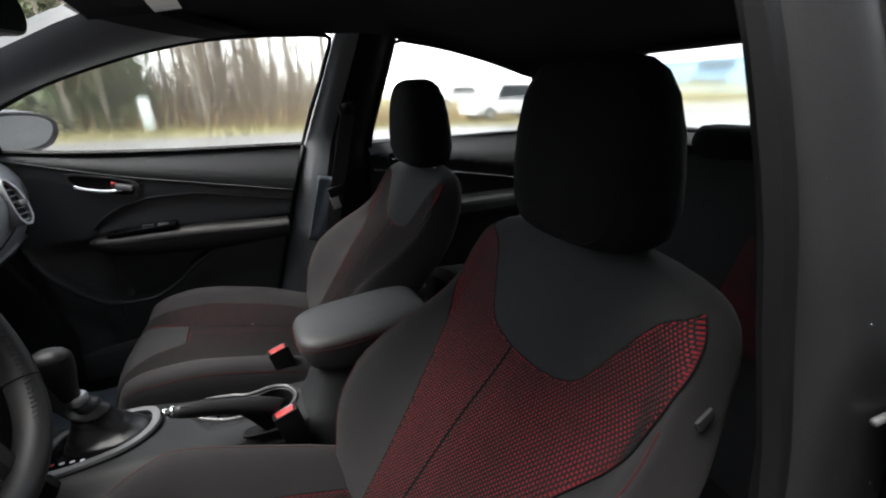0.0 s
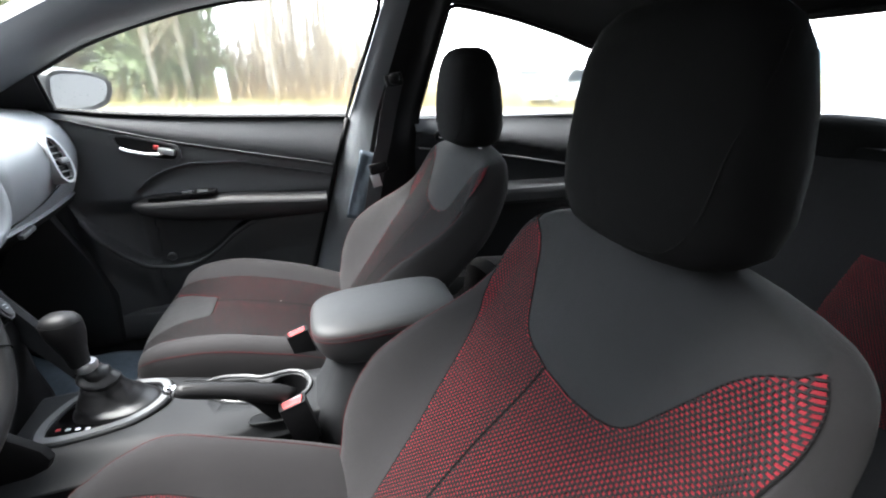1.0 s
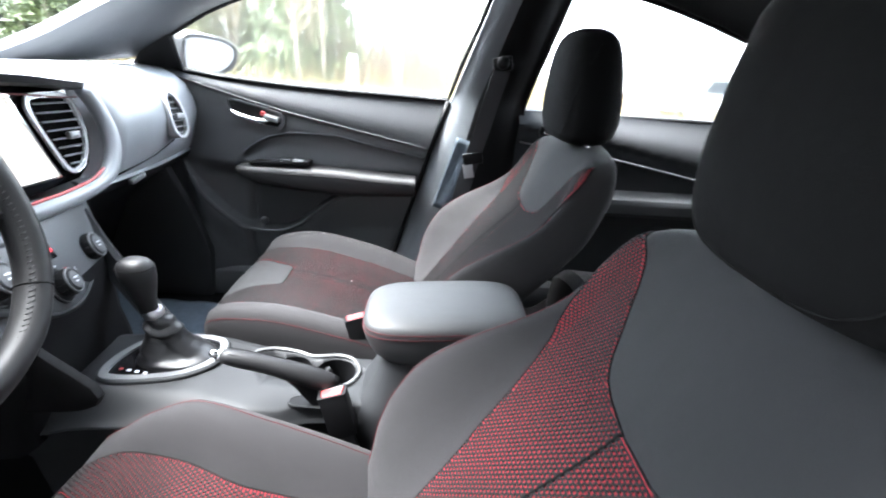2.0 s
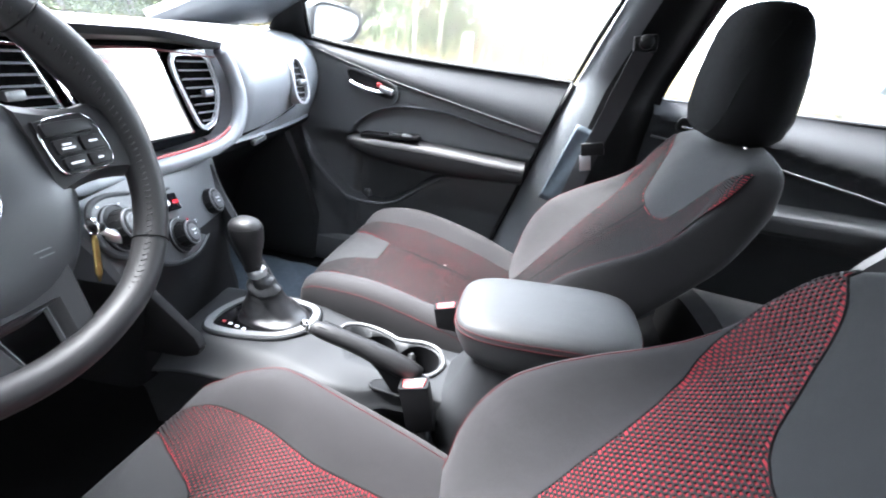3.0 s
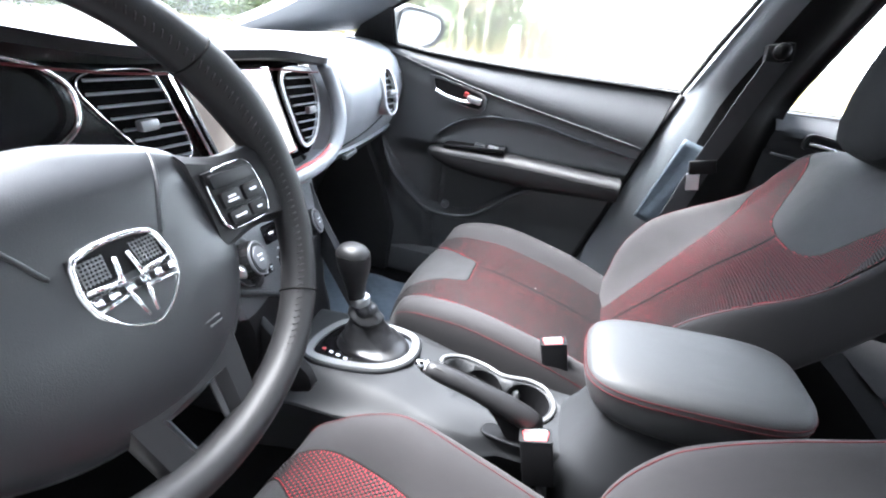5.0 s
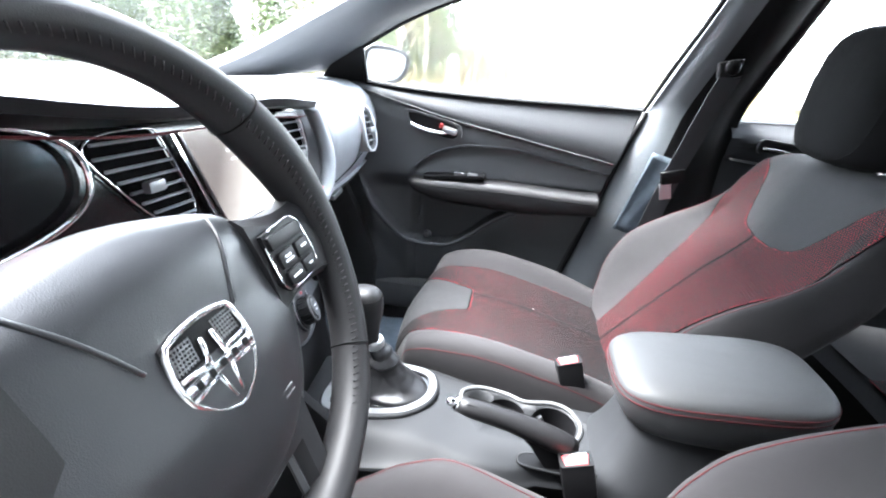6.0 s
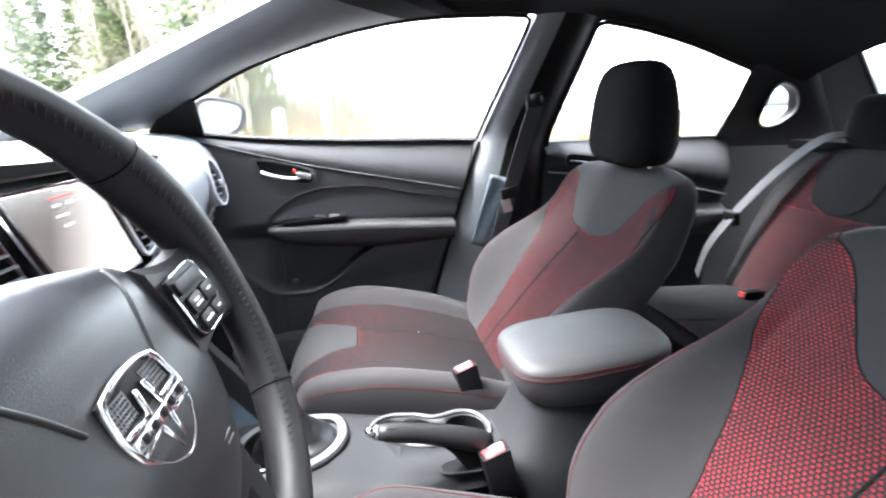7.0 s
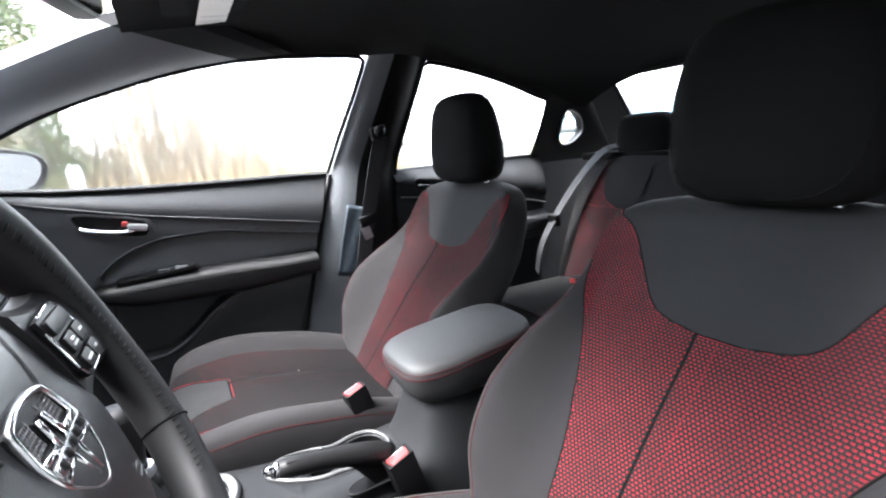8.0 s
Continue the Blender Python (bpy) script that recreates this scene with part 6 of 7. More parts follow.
    # knee panel on the driver's side, reaching to the column
    rows = []
    for y in np.linspace(-0.70, -0.125, 16):
        rows.append([Vector((x, y, z)) - base for x, z in ((-0.55, 0.80), (-0.52, 0.77), (-0.515, 0.70), (-0.535, 0.60), (-0.58, 0.52), (-0.66, 0.46))])
    part("knee_panel", skin(rows), M_BLACK, d, "black knee panel")
    side = ccw([(-0.50, 0.72), (-0.44, 0.668), (-0.397, 0.627), (-0.346, 0.580), (-0.338, 0.560), (-0.345, 0.545), (-0.37, 0.534), (-0.50, 0.52)])
    part("stack_cover", slab(side, 0.014, axes(Vector((0, -0.118, 0)) - base, (1, 0, 0), (0, 0, 1)), 0.004), M_BLACK, d, "black side cover beside the pedals")
    col = [Vector((-0.36 - 0.24 * t, -0.377, 0.895 - 0.075 * t - 0.03)) - base for t in np.linspace(0, 1, 5)]
    part("column_cover", tube(col, [0.040, 0.052, 0.058, 0.06, 0.06], 20), M_BLACK, d, "black steering column cover")
    return d


dashboard()


# ---- steering wheel ----
def steering_wheel():
    c = Vector((-0.323, -0.377, 0.914))
    tilt = 23.0
    w = thing("steering_wheel", "black leather steering wheel with chrome badge and switches", "steering wheel", tuple(c))
    # local: u to the passenger's side, v up the wheel, n towards the driver
    m = axes((0, 0, 0), (0, 1, 0), (-math.sin(radians(tilt)), 0, math.cos(radians(tilt))))
    R, N = 0.179, 96
    def swell(a):
        """Thicker grips where the thumbs rest, by the angle in radians."""
        q = (math.degrees(a) + 90) % 360 - 90
        return 1 + 0.36 * math.exp(-((q - 28) / 24) ** 2) + 0.36 * math.exp(-((q - 152) / 24) ** 2)
    rows = []
    for i in range(N):
        a = 2 * math.pi * i / N
        grip = swell(a)
        flat = 1 - 0.02 * step(0.80, 1.0, -math.sin(a))
        row = []
        for j in range(16):
            b = 2 * math.pi * j / 16
            r = R * flat + 0.0155 * grip * math.cos(b)
            row.append(m @ Vector((r * math.cos(a), r * math.sin(a), 0.0185 * grip * math.sin(b))))
        rows.append(row)
    rows.append(rows[0])
    rim = part("rim", skin(rows, True), M_WHEEL, w, "black leather rim")
    for a in (-38.5, 41.0, 139.0, 218.5):
        a = radians(a)
        g = swell(a)
        loop = [m @ Vector(((R + 0.0160 * g * math.cos(b)) * math.cos(a), (R + 0.0160 * g * math.cos(b)) * math.sin(a), 0.0190 * g * math.sin(b))) for b in np.linspace(0, 2 * math.pi, 20)[:-1]]
        part("seam", tube(loop, 0.0008, 5, True), M_SEAM, rim)
    verts, faces = [], []
    for k in range(150):
        a = radians(-75 + 330 * k / 150)
        g = swell(a)
        r = R - 0.0132 * g
        p = m @ Vector((r * math.cos(a), r * math.sin(a), 0.0108 * g))
        q = m @ Vector(((r + 0.004) * math.cos(a + 0.014), (r + 0.004) * math.sin(a + 0.014), 0.0145 * g))
        v, f = tube([p, q], 0.0007, 5)
        n0 = len(verts)
        verts += v
        faces += [tuple(n0 + i for i in g) for g in f]
    st = part("stitching", (verts, faces), M_WHEEL, rim, "stitches inside the rim")
    # airbag cover
    half = [(0.0, 0.074), (0.05, 0.066), (0.086, 0.055), (0.104, 0.036), (0.110, 0.005), (0.110, -0.035), (0.098, -0.068), (0.078, -0.099), (0.052, -0.121), (0.024, -0.132), (0.0, -0.135)]
    hub = [(-u, v) for u, v in half[1:-1]] + half[::-1]
    hub = [(p.x * (1.38 if p.x < 0 else 1.0), p.y) for p in curve_pts([(u, v, 0) for u, v in hub], 8, True)]
    rings = []
    dome = [(1.0, -0.020), (1.0, 0.004), (0.985, 0.014)] + [(k, smooth_table([(0.0, 0.038), (0.15, 0.038), (0.4, 0.037), (0.65, 0.034), (0.85, 0.029), (0.95, 0.022), (0.985, 0.014)], k)) for k in np.linspace(0.96, 0.02, 34)]
    for k, n in dome:
        rings.append([m @ Vector((u * k, v * k, n - 0.036 - 0.010 * step(0.03, 0.09, v * k) + 0.006 * step(0.0, -0.05, v * k))) for u, v in hub])
    cover = part("airbag_cover", skin(rings, True), M_HUB, w, "grained dark airbag cover")
    # creases that run from the badge's upper corners to the cover's edge
    polar = sorted((math.atan2(v, u), math.hypot(u, v)) for u, v in hub)
    polar = [(polar[-1][0] - 2 * math.pi, polar[-1][1])] + polar + [(polar[0][0] + 2 * math.pi, polar[0][1])]
    def on_cover(u, v):
        k = min(0.98, math.hypot(u, v) / lerp_table(polar, math.atan2(v, u)))
        n = smooth_table([(0.0, 0.038), (0.15, 0.038), (0.4, 0.037), (0.65, 0.034), (0.85, 0.029), (0.95, 0.022), (0.985, 0.014)], k)
        return m @ Vector((u, v, n - 0.036 - 0.010 * step(0.03, 0.09, v) + 0.006 * step(0.0, -0.05, v)))
    for s in (1, -1):
        line = curve_pts([(s * 0.038, -0.004, 0), (s * 0.047, 0.014, 0), (s * 0.056, 0.030, 0), (s * 0.064, 0.044, 0), (s * 0.068, 0.052, 0)], 6)
        part("crease", tube([on_cover(p.x, p.y) for p in line], 0.0016, 8), M_HUB, cover, "moulded crease in the cover")
    # badge: a chrome shield outline with a cross
    bm0 = m @ Matrix.Translation((0.002, -0.026, 0.002))
    shield = [(-0.029, 0.028), (-0.015, 0.032), (0, 0.033), (0.015, 0.032), (0.029, 0.028), (0.034, 0.004), (0.030, -0.012), (0.017, -0.026), (0, -0.034), (-0.017, -0.026), (-0.030, -0.012), (-0.034, 0.004)]
    sh = ccw(shield)
    badge = part("badge", slab(sh, 0.003, bm0 @ Matrix.Translation((0, 0, -0.001)), 0.001), M_BLACK, w, "dark badge with chrome outline")
    part("badge_rim", tube([bm0 @ Vector((u, v, 0.003)) for u, v in inset(soften(sh, 1), 0.0015)], 0.0023, 8, True), M_BADGE, badge, "chrome badge outline")
    part("badge_bar", slab(rounded(0.060, 0.0072, 0.002, 2, 0, -0.001), 0.005, bm0 @ Matrix.Translation((0, 0, 0.001)), 0.001), M_BADGE, badge)
    for u0, v0, u1, v1 in ((-0.0045, 0.020, -0.0075, 0.002), (0.0045, 0.020, 0.0075, 0.002), (-0.0065, -0.005, -0.003, -0.024), (0.0065, -0.005, 0.003, -0.024)):
        part("badge_bar", tube([bm0 @ Vector((u0, v0, 0.004)), bm0 @ Vector((u1, v1, 0.004))], 0.0019, 6), M_BADGE, badge)
    for s in (1, -1):
        part("badge_bar", tube([bm0 @ Vector((s * 0.0075, 0.004, 0.004)), bm0 @ Vector((s * 0.029, 0.006, 0.004))], 0.0017, 6), M_BADGE, badge)
        part("badge_bar", tube([bm0 @ Vector((s * 0.0065, -0.006, 0.004)), bm0 @ Vector((s * 0.029, -0.008, 0.004))], 0.0017, 6), M_BADGE, badge)
    for s in (1, -1):
        field = []
        for q in range(7):
            field.append([(s * (0.011 + 0.0026 * q), 0.0085, s * (0.0095 + 0.0026 * q), 0.0245)])
        for (u0, v0, u1, v1), in field:
            part("grille_bar", tube([bm0 @ Vector((u0, v0, 0.0022)), bm0 @ Vector((u1, v1, 0.0022))], 0.0005, 4), M_SILVER, badge)
        for q in range(6):
            v = 0.010 + 0.0027 * q
            part("grille_bar", tube([bm0 @ Vector((s * 0.010, v, 0.0022)), bm0 @ Vector((s * 0.027, v, 0.0022))], 0.0005, 4), M_SILVER, badge)
    for q in range(5):
        part("badge_mark", box(0.0052, 0.0042, 0.0016, bm0 @ Vector((-0.022 + 0.011 * q, -0.001, 0.0062)), 0.0005, (0, 90 - 23, 0)), M_BLACK, badge)
    # embossed sign on the cover, too faint to read
    text_bars(cover, m @ Matrix.Translation((0, 0, 0.0035)), [(0.040, -0.070, 0.010, 0.0012), (0.040, -0.080, 0.016, 0.0012), (0.042, -0.085, 0.012, 0.0012)], M_PLASTIC)
    # spokes with switches
    for s in (1, -1):
        rows = []
        for t in np.linspace(0, 1, 8):
            u = 0.085 + 0.098 * t
            hw = 0.040 - 0.010 * math.sin(math.pi * t)
            line = [(0.006 + hw, -0.012), (0.004 + hw, 0.004), (-0.004 + hw, 0.011), (0.0, 0.013), (0.002 - hw, 0.011), (-0.004 - hw, 0.004), (-0.006 - hw, -0.012)]
            rows.append([m @ Vector((s * u, v, n - 0.005 - 0.007 * (1 - t))) for v, n in line])
        spoke = part("spoke", skin(rows, True, True), M_WHEEL, w, "dark spoke with switches")
        pad = [(-0.030, 0.030), (0.020, 0.034), (0.031, 0.024), (0.034, -0.014), (0.026, -0.028), (-0.022, -0.028), (-0.030, -0.018)]
        pm = m @ Matrix.Translation((0.117 if s > 0 else -0.146, -0.002, 0.0015)) @ Matrix.Diagonal((s * 0.92, 0.88, 1, 1))
        pd = ccw(pad)
        pp = part("switch_pad", slab(pd, 0.004, pm, 0.001), M_BLACK, spoke)
        part("pad_rim", tube([pm @ Vector((u, v, 0.003)) for u, v in soften(pd)], 0.0011, 6, True), M_CHROME if s > 0 else M_RIM, spoke, "silver pad outline")
        for u, v, bw, bh in ((-0.002, 0.020, 0.050, 0.014), (-0.012, 0.001, 0.024, 0.016), (0.016, 0.001, 0.024, 0.016), (-0.011, -0.017, 0.024, 0.014), (0.015, -0.017, 0.022, 0.014)):
            part("button", slab(rounded(bw, bh, 0.003, 2, u, v), 0.004, pm @ Matrix.Translation((0, 0, 0.003)), 0.001), M_BLACK, spoke)
        text_bars(spoke, pm @ Matrix.Translation((0, 0, 0.0074)), [(-0.012, 0.003, 0.009, 0.002), (-0.012, -0.001, 0.013, 0.002), (0.016, 0.002, 0.009, 0.002), (-0.011, -0.017, 0.014, 0.002), (0.015, -0.017, 0.006, 0.002)], M_PRINT if s > 0 else M_SILVER)
    # forked lower spoke
    hole = ccw([(-0.0190, -0.126), (0.0260, -0.126), (0.0230, -0.166), (-0.0120, -0.166)])
    outer = ccw([(-0.050, -0.098), (0.060, -0.098), (0.049, -0.182), (-0.037, -0.182)])
    ridge_o = [(u * 0.93, v + 0.001) for u, v in outer]
    ridge_i = [(u * 1.34, v + (0.004 if v > -0.15 else -0.004)) for u, v in hole]
    bm = bmesh.new()
    loops = [[bm.verts.new(m @ Vector((u, v, n))) for u, v in o] for o, n in ((outer, -0.016), (outer, -0.007), (ridge_o, -0.002), (ridge_i, -0.002), (hole, -0.009), (hole, -0.018))]
    for p, q in zip(loops, loops[1:] + loops[:1]):
        for i in range(4):
            bm.faces.new((p[i], p[(i + 1) % 4], q[(i + 1) % 4], q[i]))
    low = part("lower_spoke", bm, M_SPOKE, w, "forked dark grey lower spoke")
    part("spoke_edge", frame_ring(hole, inset(hole, 0.0016), 0.006, m @ Matrix.Translation((0, 0, -0.0145))), M_PILLAR, low, "silver spoke edge", False)
    return w


steering_wheel()


def car_key():
    at = Vector((-0.43, -0.139, 0.735))
    k = thing("car_key", "metal key in the ignition with a brass tag", "key", tuple(at))
    end = Vector((-0.40, -0.208, 0.80)) - at
    along = end.normalized()
    part("ignition_lock", tube([-along * 0.030, -along * 0.004, along * 0.002], [0.017, 0.016, 0.012], 18), M_BLACK, k, "dark ignition lock")
    part("key_stem", tube([along * 0.0, along * 0.012, along * 0.014, along * 0.034, along * 0.036, along * 0.060], [0.0065, 0.0065, 0.0085, 0.0085, 0.0055, 0.0050], 12), M_SATIN, k, "bright metal key stem")
    part("key_head", tube([along * 0.058, along * 0.068, along * 0.082], [0.006, 0.009, 0.005], 10, flat=0.6), M_BLACK, k)
    side = Vector((1, 0, 0))
    up = Vector((0, 0, 1))
    hold = along * 0.084 + up * -0.004
    part("key_ring", tube([hold + side * (0.010 * math.cos(q)) + up * (0.011 * math.sin(q)) for q in np.linspace(0, 2 * math.pi, 18)[:-1]], 0.0012, 6, True), M_CHROME, k)
    foot = Vector((-0.415, -0.197, 0.704)) - at
    top = hold - up * 0.012
    part("tag", tube([top, top.lerp(foot, 0.12), top.lerp(foot, 0.8), foot], [0.0022, 0.0036, 0.0042, 0.001], 8, flat=0.4), M_BRASS, k, "slim brass tag")


car_key()

mat = part("floor_mat", skin([[(x, 0.42 + 0.20 * t, 0.285 + 0.006 * math.sin(31 * x + 4 * t) * math.sin(9 * t + 20 * x) + 0.35 * step(-0.70, -0.98, x) ** 1.5) for t in np.linspace(-1, 1, 30)] for x in np.linspace(-0.95, -0.40, 40)]), M_FILM)
tagged(mat, "creased blue-grey protective film on the passenger floor", "floor film")
mat.modifiers.new("thickness", "SOLIDIFY").thickness = 0.002


# ---- mirrors and visor ----
def side_mirror():
    s = thing("side_mirror", "dark grey side mirror with a wet glass", "mirror", (-0.60, 0.93, 1.05))
    oval = [(-0.075, 0.030), (-0.068, 0.048), (-0.04, 0.056), (0.02, 0.052), (0.065, 0.040), (0.083, 0.018), (0.080, -0.014), (0.062, -0.040), (0.02, -0.055), (-0.045, -0.058), (-0.068, -0.046), (-0.076, -0.01)]
    oval = [(p.x, p.y) for p in curve_pts([(u, v, 0) for u, v in oval], 4, True)]
    m = axes((0, 0, 0), (0.52, 0.853, 0), (0.19, -0.12, 1))
    oval = [(u * 1.22, v * 1.05) for u, v in oval]
    rings = [[m @ Vector((u * k, v * k, -n)) for u, v in oval] for k, n in ((0.93, -0.014), (1.0, -0.016), (1.04, -0.004), (1.03, 0.03), (0.92, 0.07), (0.6, 0.10), (0.1, 0.108))]
    hs = part("housing", skin([[Vector(p) for p in r] for r in rings], True), M_PAINT, s, "dark grey mirror housing")
    bm = bmesh.new()
    bm.faces.new([bm.verts.new(m @ Vector((u * 0.95, v * 0.95, 0.010))) for u, v in oval])
    part("mirror_glass", bm, M_MIRROR, s, "mirror glass")
    part("rim", tube([m @ Vector((u * 0.975, v * 0.975, 0.013)) for u, v in oval], 0.0055, 8, True), M_BLACK, s, "black rim round the mirror glass")
    part("arm", tube([(-0.05, 0.02, -0.03), (-0.09, -0.10, -0.055), (-0.10, -0.17, -0.05)], 0.022, 10), M_BLACK, s)


side_mirror()


def rear_view_mirror():
    r = thing("rear_view_mirror", "black interior mirror hanging from the windscreen", "mirror", (-0.315, 0.010, 1.258))
    out = rounded(0.25, 0.062, 0.024)
    m = axes((0, 0, 0), (0.30, 0.95, 0), (0, 0, 1))
    part("housing", slab(out, 0.028, m @ Matrix.Translation((0, 0, -0.022)), 0.008), M_BLACK, r)
    part("mirror_glass", slab(inset(out, 0.006), 0.002, m @ Matrix.Translation((0, 0, 0.0055)), 0), M_MIRROR, r, "mirror glass")
    part("stem", tube([(-0.02, 0, 0), (-0.05, -0.01, 0.03), (-0.06, -0.02, 0.055)], 0.010, 8), M_BLACK, r)


rear_view_mirror()


def sun_visor():
    v = thing("sun_visor", "folded black sun visor with a white label", "sun visor", (-0.12, 0.45, 1.355))
    part("flap", box(0.16, 0.34, 0.018, (0, 0, -0.010), 0.008, (0, -8, 0)), M_LINER, v)
    part("label", box(0.060, 0.31, 0.0012, (0.018, 0.010, -0.0235), 0, (0, -8, 0)), M_LABEL, v, "white printed label")
    text_bars(v, pose(0.018, 0.06, -0.0246, 0, -8, 0), [(0, -0.08 + 0.035 * k, 0.044, 0.004) for k in range(5)], M_PRINT)


sun_visor()


# ---- outdoors ----
M_GROUND = surface("winter_grass", (0.115, 0.105, 0.040), 0.95, grain=1.0, size=6, vary=0.5, stain=0.35)
M_ASPHALT = surface("wet_asphalt", (0.075, 0.073, 0.070), 0.45, grain=0.5, size=60, vary=0.25, stain=0.25)
M_BARK = surface("grey_bark", (0.16, 0.145, 0.12), 0.9, grain=0.6, size=40, vary=0.4, stain=4)
M_TWIG = leafy("bare_twigs", (0.13, 0.105, 0.07), (0.25, 0.20, 0.14))
M_NEEDLE = leafy("conifer_needles", (0.050, 0.068, 0.028), (0.115, 0.145, 0.062))
M_BRUSH = leafy("dry_brush", (0.15, 0.10, 0.05), (0.30, 0.22, 0.11))
M_GRASS = leafy("verge_grass", (0.09, 0.09, 0.03), (0.22, 0.18, 0.07))
M_POST = surface("pale_post", (0.62, 0.68, 0.66), 0.6, vary=0.15, stain=6)
M_CARWHITE = surface("white_car_paint", (0.70, 0.71, 0.72), 0.3, vary=0.05, coat=0.4)
M_CARDARK = surface("dark_car_paint", (0.10, 0.11, 0.12), 0.3, vary=0.05, coat=0.4)
M_BLUEWALL = surface("blue_cladding", (0.18, 0.30, 0.42), 0.6, vary=0.12, stain=0.8)
M_DARKGLASS = surface("dark_window", (0.02, 0.025, 0.03), 0.08)


def rise(x, y):
    return 1.2 * step(22, 60, y) + 0.15 * math.sin(0.21 * x + 0.1 * y) * step(16, 26, y)


gx = sorted(set([-400, -250, -150, -100] + [float(v) for v in np.linspace(-80, 80, 81)] + [100, 150, 250, 400]))
ground = part("ground", skin([[(x, y, rise(x, y) - 0.02) for y in gx] for x in gx]), M_GROUND)
tagged(ground, "winter grass ground reaching to the horizon", "ground", kind="structure")
road = part("road", skin([[(x, y + (0.8 * math.sin(x * 0.07) - 0.26 * x if y > 10 else 0), 0.003) for y in (-30, -10, 0, 8, 17.2)] for x in np.linspace(-40, 60, 60)]), M_ASPHALT)
tagged(road, "wet grey asphalt lot beside the car", "road", kind="structure")


def verge(x):
    return 17.2 + 0.8 * math.sin(x * 0.07) - 0.26 * x


def tufts(name, count, spot, height, width, material, label, seed):
    rng = random.Random(seed)
    verts, faces = [], []
    for _ in range(count):
        x, y = spot(rng)
        z = rise(x, y) - 0.03
        h, w, a = height * rng.uniform(0.5, 1.4), width * rng.uniform(0.6, 1.3), rng.uniform(0, math.pi)
        lx, ly = rng.uniform(-0.3, 0.3) * h, rng.uniform(-0.3, 0.3) * h
        k = len(verts)
        verts += [(x - w * math.cos(a), y - w * math.sin(a), z), (x + w * math.cos(a), y + w * math.sin(a), z), (x + lx, y + ly, z + h)]
        faces.append((k, k + 1, k + 2))
    return tagged(part(name, (verts, faces), material, smooth=False), label, "grass" if "grass" in name else "brush", kind="stuff")


def band(lo, hi, x0=-45, x1=30):
    def pick(rng):
        x = rng.uniform(x0, x1)
        return x, verge(x) + rng.uniform(lo, hi) ** 1.0
    return pick


tufts("verge_grass", 16000, band(0.0, 6.0), 0.16, 0.03, M_GRASS, "yellow-green winter grass along the road", 11)
tufts("dry_brush", 9000, band(4.0, 13.0, -40, 16), 1.1, 0.018, M_BRUSH, "dry reddish brush at the wood's edge", 12)


tufts("thicket", 12000, band(6.0, 19.0, -13, 5.0), 2.8, 0.014, M_TWIG, "dense leafless thicket behind the verge", 13)


def conifer(height, seed):
    t = thing("conifer", "tall dark green conifer at the wood's edge", "tree", group="conifers")
    rng = random.Random(seed)
    part("trunk", tube([(0, 0, -0.3), (0.05, 0.02, height * 0.4), (0, 0, height)], [0.17, 0.11, 0.02], 8), M_BARK, t)
    verts, faces = [], []
    for _ in range(520):
        z = height * (0.03 + 0.97 * rng.random() ** 1.2)
        reach = 0.27 * height * (1 - z / height) ** 0.8 * rng.uniform(0.55, 1.1) + 0.15
        a = rng.uniform(0, 2 * math.pi)
        for _ in range(12):
            f = rng.uniform(0.25, 1.0)
            c = Vector((reach * f * math.cos(a), reach * f * math.sin(a), z - 0.28 * reach * f * f + rng.uniform(-0.15, 0.15)))
            c += Vector((rng.uniform(-0.25, 0.25), rng.uniform(-0.25, 0.25), 0))
            r = rng.uniform(0.07, 0.18)
            u = Vector((rng.gauss(0, 1), rng.gauss(0, 1), rng.gauss(-0.3, 0.5))).normalized()
            v = u.orthogonal().normalized()
            k = len(verts)
            verts += [c - u * r, c + v * r * 0.32, c + u * r, c - v * r * 0.32]
            faces.append((k, k + 1, k + 2, k + 3))
    part("crown", (verts, faces), M_NEEDLE, t, smooth=False)
    return t


def bare_tree(height, seed):
    t = thing("bare_tree", "tall leafless tree with grey bark", "tree", group="bare trees")
    rng = random.Random(seed)
    bend = [rng.uniform(-0.3, 0.3) for _ in range(4)]
    line = [Vector((bend[0] * q + bend[1] * q * q, bend[2] * q + bend[3] * q * q, -0.3 + (height + 0.3) * q)) for q in np.linspace(0, 1, 8)]
    part("trunk", tube(line, [0.10 * (1 - 0.85 * q) + 0.010 for q in np.linspace(0, 1, 8)], 7), M_BARK, t)
    verts, faces = [], []
    def add(a, b, r0, r1):
        v, f = tube([a, b], [r0, r1], 4)
        k = len(verts)
        verts.extend(v)
        faces.extend(tuple(k + i for i in g) for g in f)
    for _ in range(46):
        q = rng.uniform(0.12, 0.97)
        i = min(6, int(q * 7))
        a = line[i].lerp(line[i + 1], q * 7 - i)
        ang, ln = rng.uniform(0, 2 * math.pi), height * rng.uniform(0.08, 0.2) * (1.15 - q)
        b = a + Vector((math.cos(ang), math.sin(ang), rng.uniform(0.7, 1.6))) * ln
        add(a, b, 0.016, 0.007)
        for _ in range(6):
            f = rng.uniform(0.2, 1.0)
            c = a.lerp(b, f)
            e = c + Vector((rng.uniform(-1, 1), rng.uniform(-1, 1), rng.uniform(0.3, 1.4))) * ln * 0.45
            add(c, e, 0.006, 0.003)
    tagged(part("limbs", (verts, faces), M_TWIG, t, smooth=False), kind="stuff")
    return t


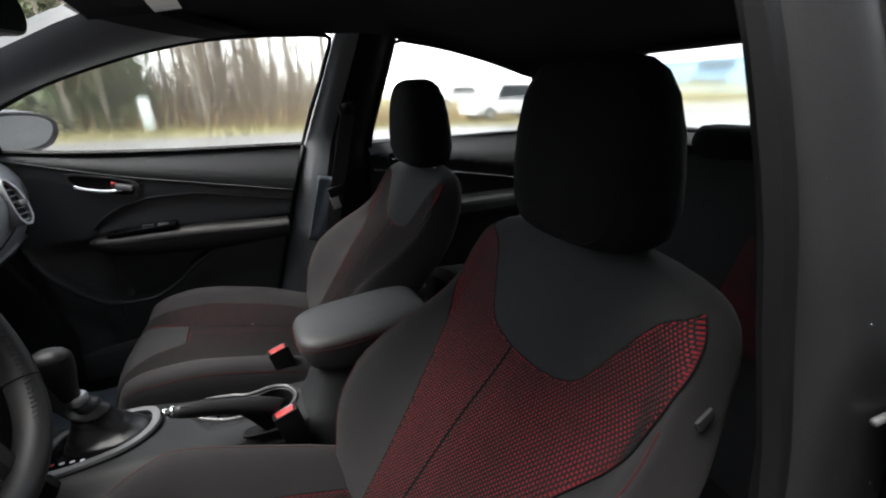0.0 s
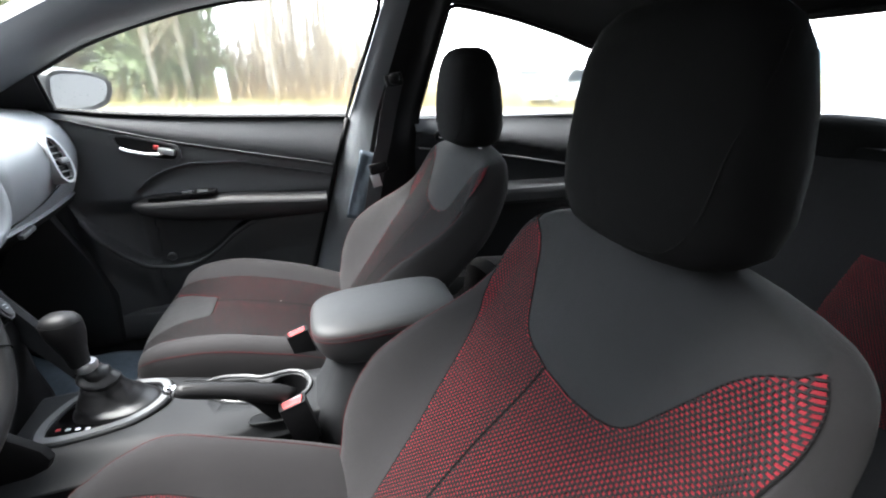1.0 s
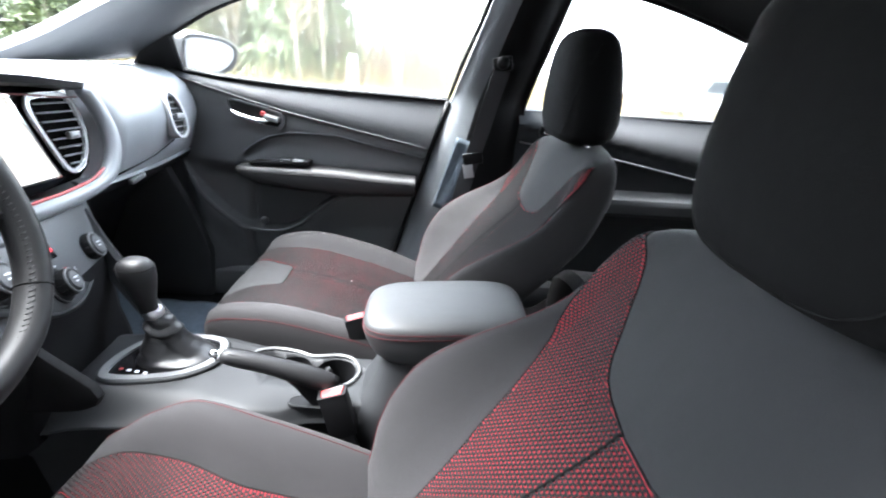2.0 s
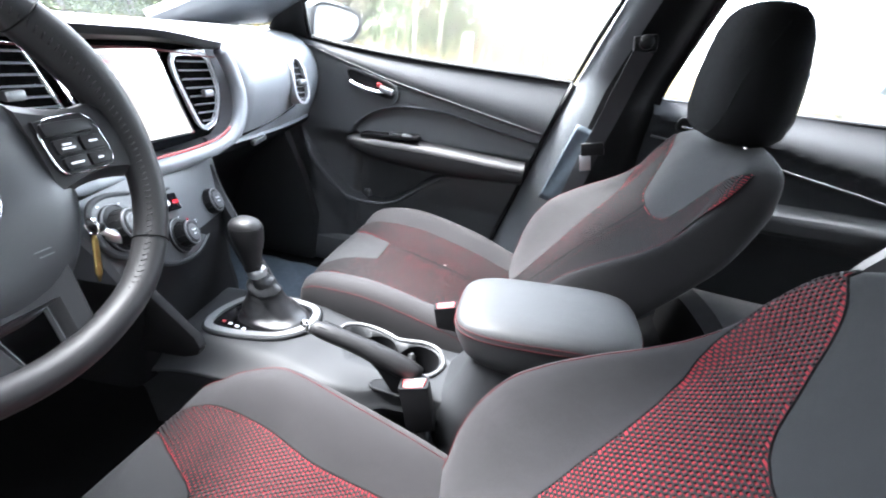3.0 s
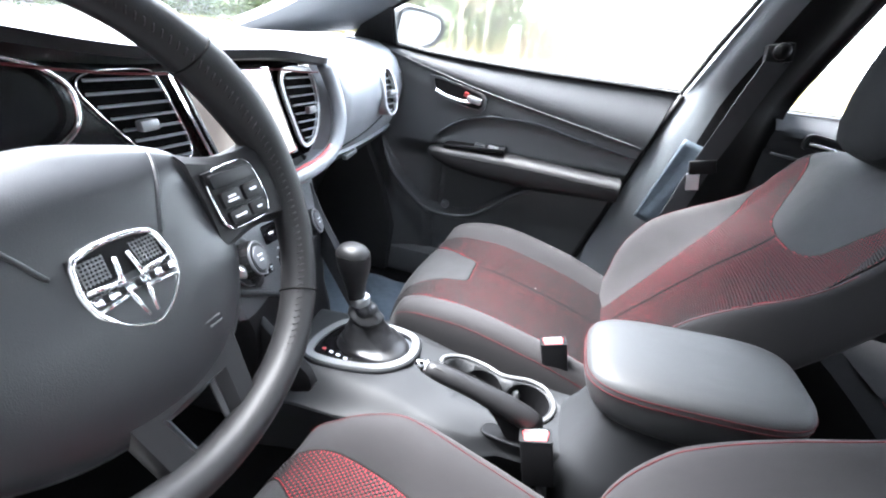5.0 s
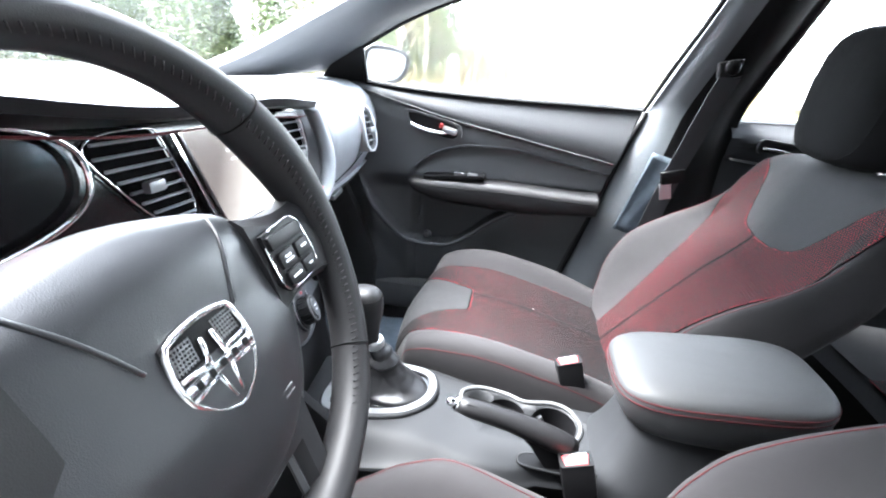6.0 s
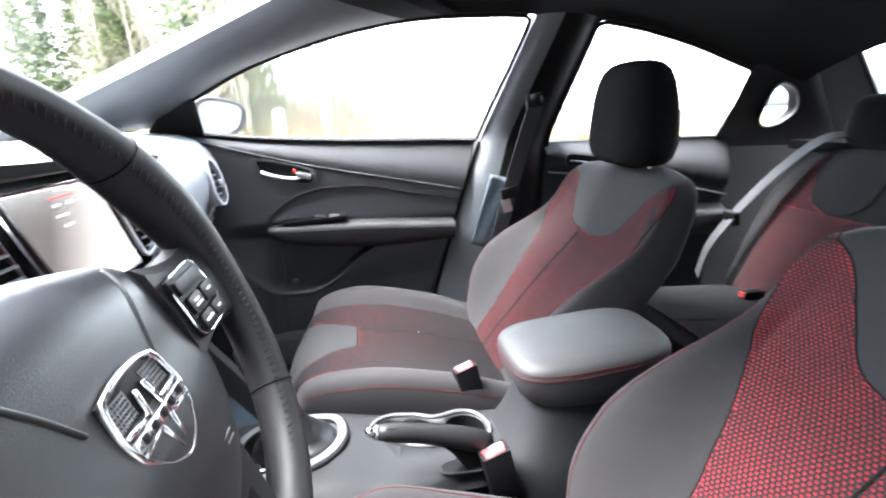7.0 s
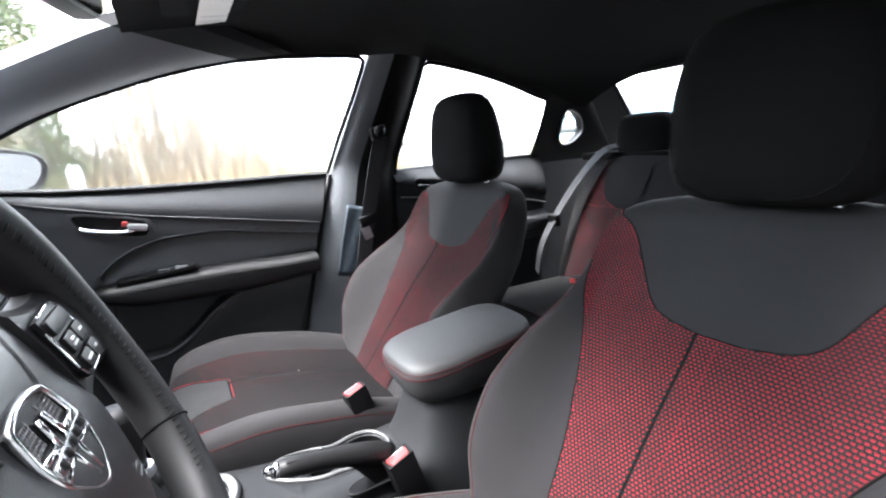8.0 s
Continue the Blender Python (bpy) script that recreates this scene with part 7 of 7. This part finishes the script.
rng = random.Random(21)
cons = [conifer(h, i) for i, h in enumerate((9.0, 11.0, 7.5))]
spots = []
for k in range(76):
    x = -62 + 57 * (k / 75) ** 0.85 + rng.uniform(-1.2, 1.2)
    y = verge(x) + rng.uniform(5, 15) - 14.0 * step(-14, -45, x)
    spots.append((x, y))
for k in range(56):
    spots.append((-30 + rng.uniform(-6, 6), 2 + 0.6 * k + rng.uniform(-1, 1)))
for k, (x, y) in enumerate(spots):
    m = Matrix.LocRotScale((x, y, rise(x, y)), Euler((0, 0, rng.uniform(0, 6.28))), None)
    if k < 3:
        cons[k].matrix_basis = m
    else:
        copy_thing(cons[k % 3], m)
bares = [bare_tree(h, 40 + i) for i, h in enumerate((8.5, 10.0, 7.0, 9.0))]
for k in range(90):
    x = rng.uniform(-14.0, 5.5)
    y = verge(x) + rng.uniform(4.5, 16)
    if x > 1.5 and k % 2:
        y += 10
    m = Matrix.LocRotScale((x, y, rise(x, y)), Euler((0, 0, rng.uniform(0, 6.28))), None)
    if k < 4:
        bares[k].matrix_basis = m
    else:
        copy_thing(bares[k % 4], m)
copy_thing(bares[1], pose(22, 9.0, 0, 0, 0, 40))

post = part("marker_post", box(0.42, 0.30, 1.30, (0, 0, 0.65), 0.03), M_POST)
post.matrix_basis = pose(-3.5, 22.3, rise(-3.5, 22.3) + 0.0, 0, -2, 10)
tagged(post, "pale greenish utility box on the verge", "utility box")


def far_vehicle(at, paint, label, tall):
    c = thing("parked_car", label, "car", at, group="parked cars")
    side = [(-2.2, 0.35), (-2.15, 0.85), (-1.2, 0.95), (-0.75, 0.80 + tall), (0.9, 0.80 + tall), (1.35, 1.0), (2.2, 0.95), (2.25, 0.35)]
    m = axes((0, 0.85, 0), (1, 0, 0), (0, 0, 1))
    part("body", slab(side, 1.7, m, 0.08), paint, c)
    for s in (-1, 1):
        glass = [(-1.05, 0.98), (-0.68, 0.74 + tall), (0.82, 0.74 + tall), (1.18, 1.0)]
        part("window", slab(glass, 0.02, axes((0, s * 0.86 + 0.01, 0), (1, 0, 0), (0, 0, 1)), 0), M_DARKGLASS, c)
        for x in (-1.4, 1.4):
            w = part("wheel", skin([ring(x, s * 0.80 + h, 0.33, 0.33 * k, 0.33 * k, 20, 2, "xz") for h, k in ((-0.10, 0.9), (-0.08, 1), (0.08, 1), (0.10, 0.9))], True, True), M_RUBBER, c)
            part("hub", skin([ring(x, s * 0.91 + h, 0.33, 0.19 * k, 0.19 * k, 16, 2, "xz") for h, k in ((-0.02, 1), (0.01, 0.8))], True, True), M_SATIN, w)


far_vehicle((12.6, 19.5, 0), M_CARWHITE, "white pickup-like car parked far off", 0.95)
far_vehicle((18.5, 24.0, 0), M_CARDARK, "dark car parked far off", 0.75)
far_vehicle((15.5, 31.0, 0.4), M_CARWHITE, "white car parked far off", 0.75)


def building(at, size, label):
    b = thing("building", label, "building", at)
    w, d, h = size
    wall = part("wall", box(w, d, h, (0, 0, h / 2), 0.02), M_BLUEWALL, b)
    part("roof", slab([(-w / 2 - 0.3, -d / 2 - 0.3), (w / 2 + 0.3, -d / 2 - 0.3), (w / 2 + 0.3, d / 2 + 0.3), (-w / 2 - 0.3, d / 2 + 0.3)], 0.25, Matrix.Translation((0, 0, h)), 0.03), M_PILLAR, b)
    for k in range(6):
        part("window", box(0.05, d / 12, 1.2, (-w / 2 - 0.02, -d / 2 + d * (k + 0.5) / 6, h * 0.55), 0.01), M_DARKGLASS, b)


building((62, 24, 0), (14, 60, 4.2), "low blue-clad building beyond the car park")


def fence():
    f = thing("fence", "pale wire fence with posts beyond the car park", "fence", (38, 12, 0))
    for k in range(12):
        part("post", box(0.08, 0.08, 1.5, (0, -22 + 4 * k, 0.75), 0.01), M_PILLAR, f)
    for z in (0.4, 0.9, 1.4):
        part("rail", tube([(0, -22, z), (0, 22, z)], 0.03, 6), M_PILLAR, f)


fence()


# ---- long unseen wall behind the camera, added to block daylight on the driver's side ----
M_BLOCK_WALL = surface("block_wall_grey", (0.10, 0.10, 0.098), 0.9, grain=0.4, size=80, vary=0.12, stain=0.6)
block_wall = part("wall_light_block", box(60.0, 0.3, 5.6, (0, -2.7, 2.8), 0.02), M_BLOCK_WALL)
tagged(block_wall, "unseen plain grey wall added to block daylight", "wall", kind="structure")


# ---- lint on the cloth ----
for at in ((-0.05, 0.43, 0.4925), (0.231, -0.178, 0.634)):
    fleck = part("lint", tube([(0, 0, 0), (0.002, 0.001, 0.0012), (0.004, 0.003, 0.0005)], 0.0006, 5), M_LABEL)
    fleck.matrix_basis = pose(*at)
    tagged(fleck, "tiny white fleck of lint on the seat cloth", "lint", group="lint flecks")
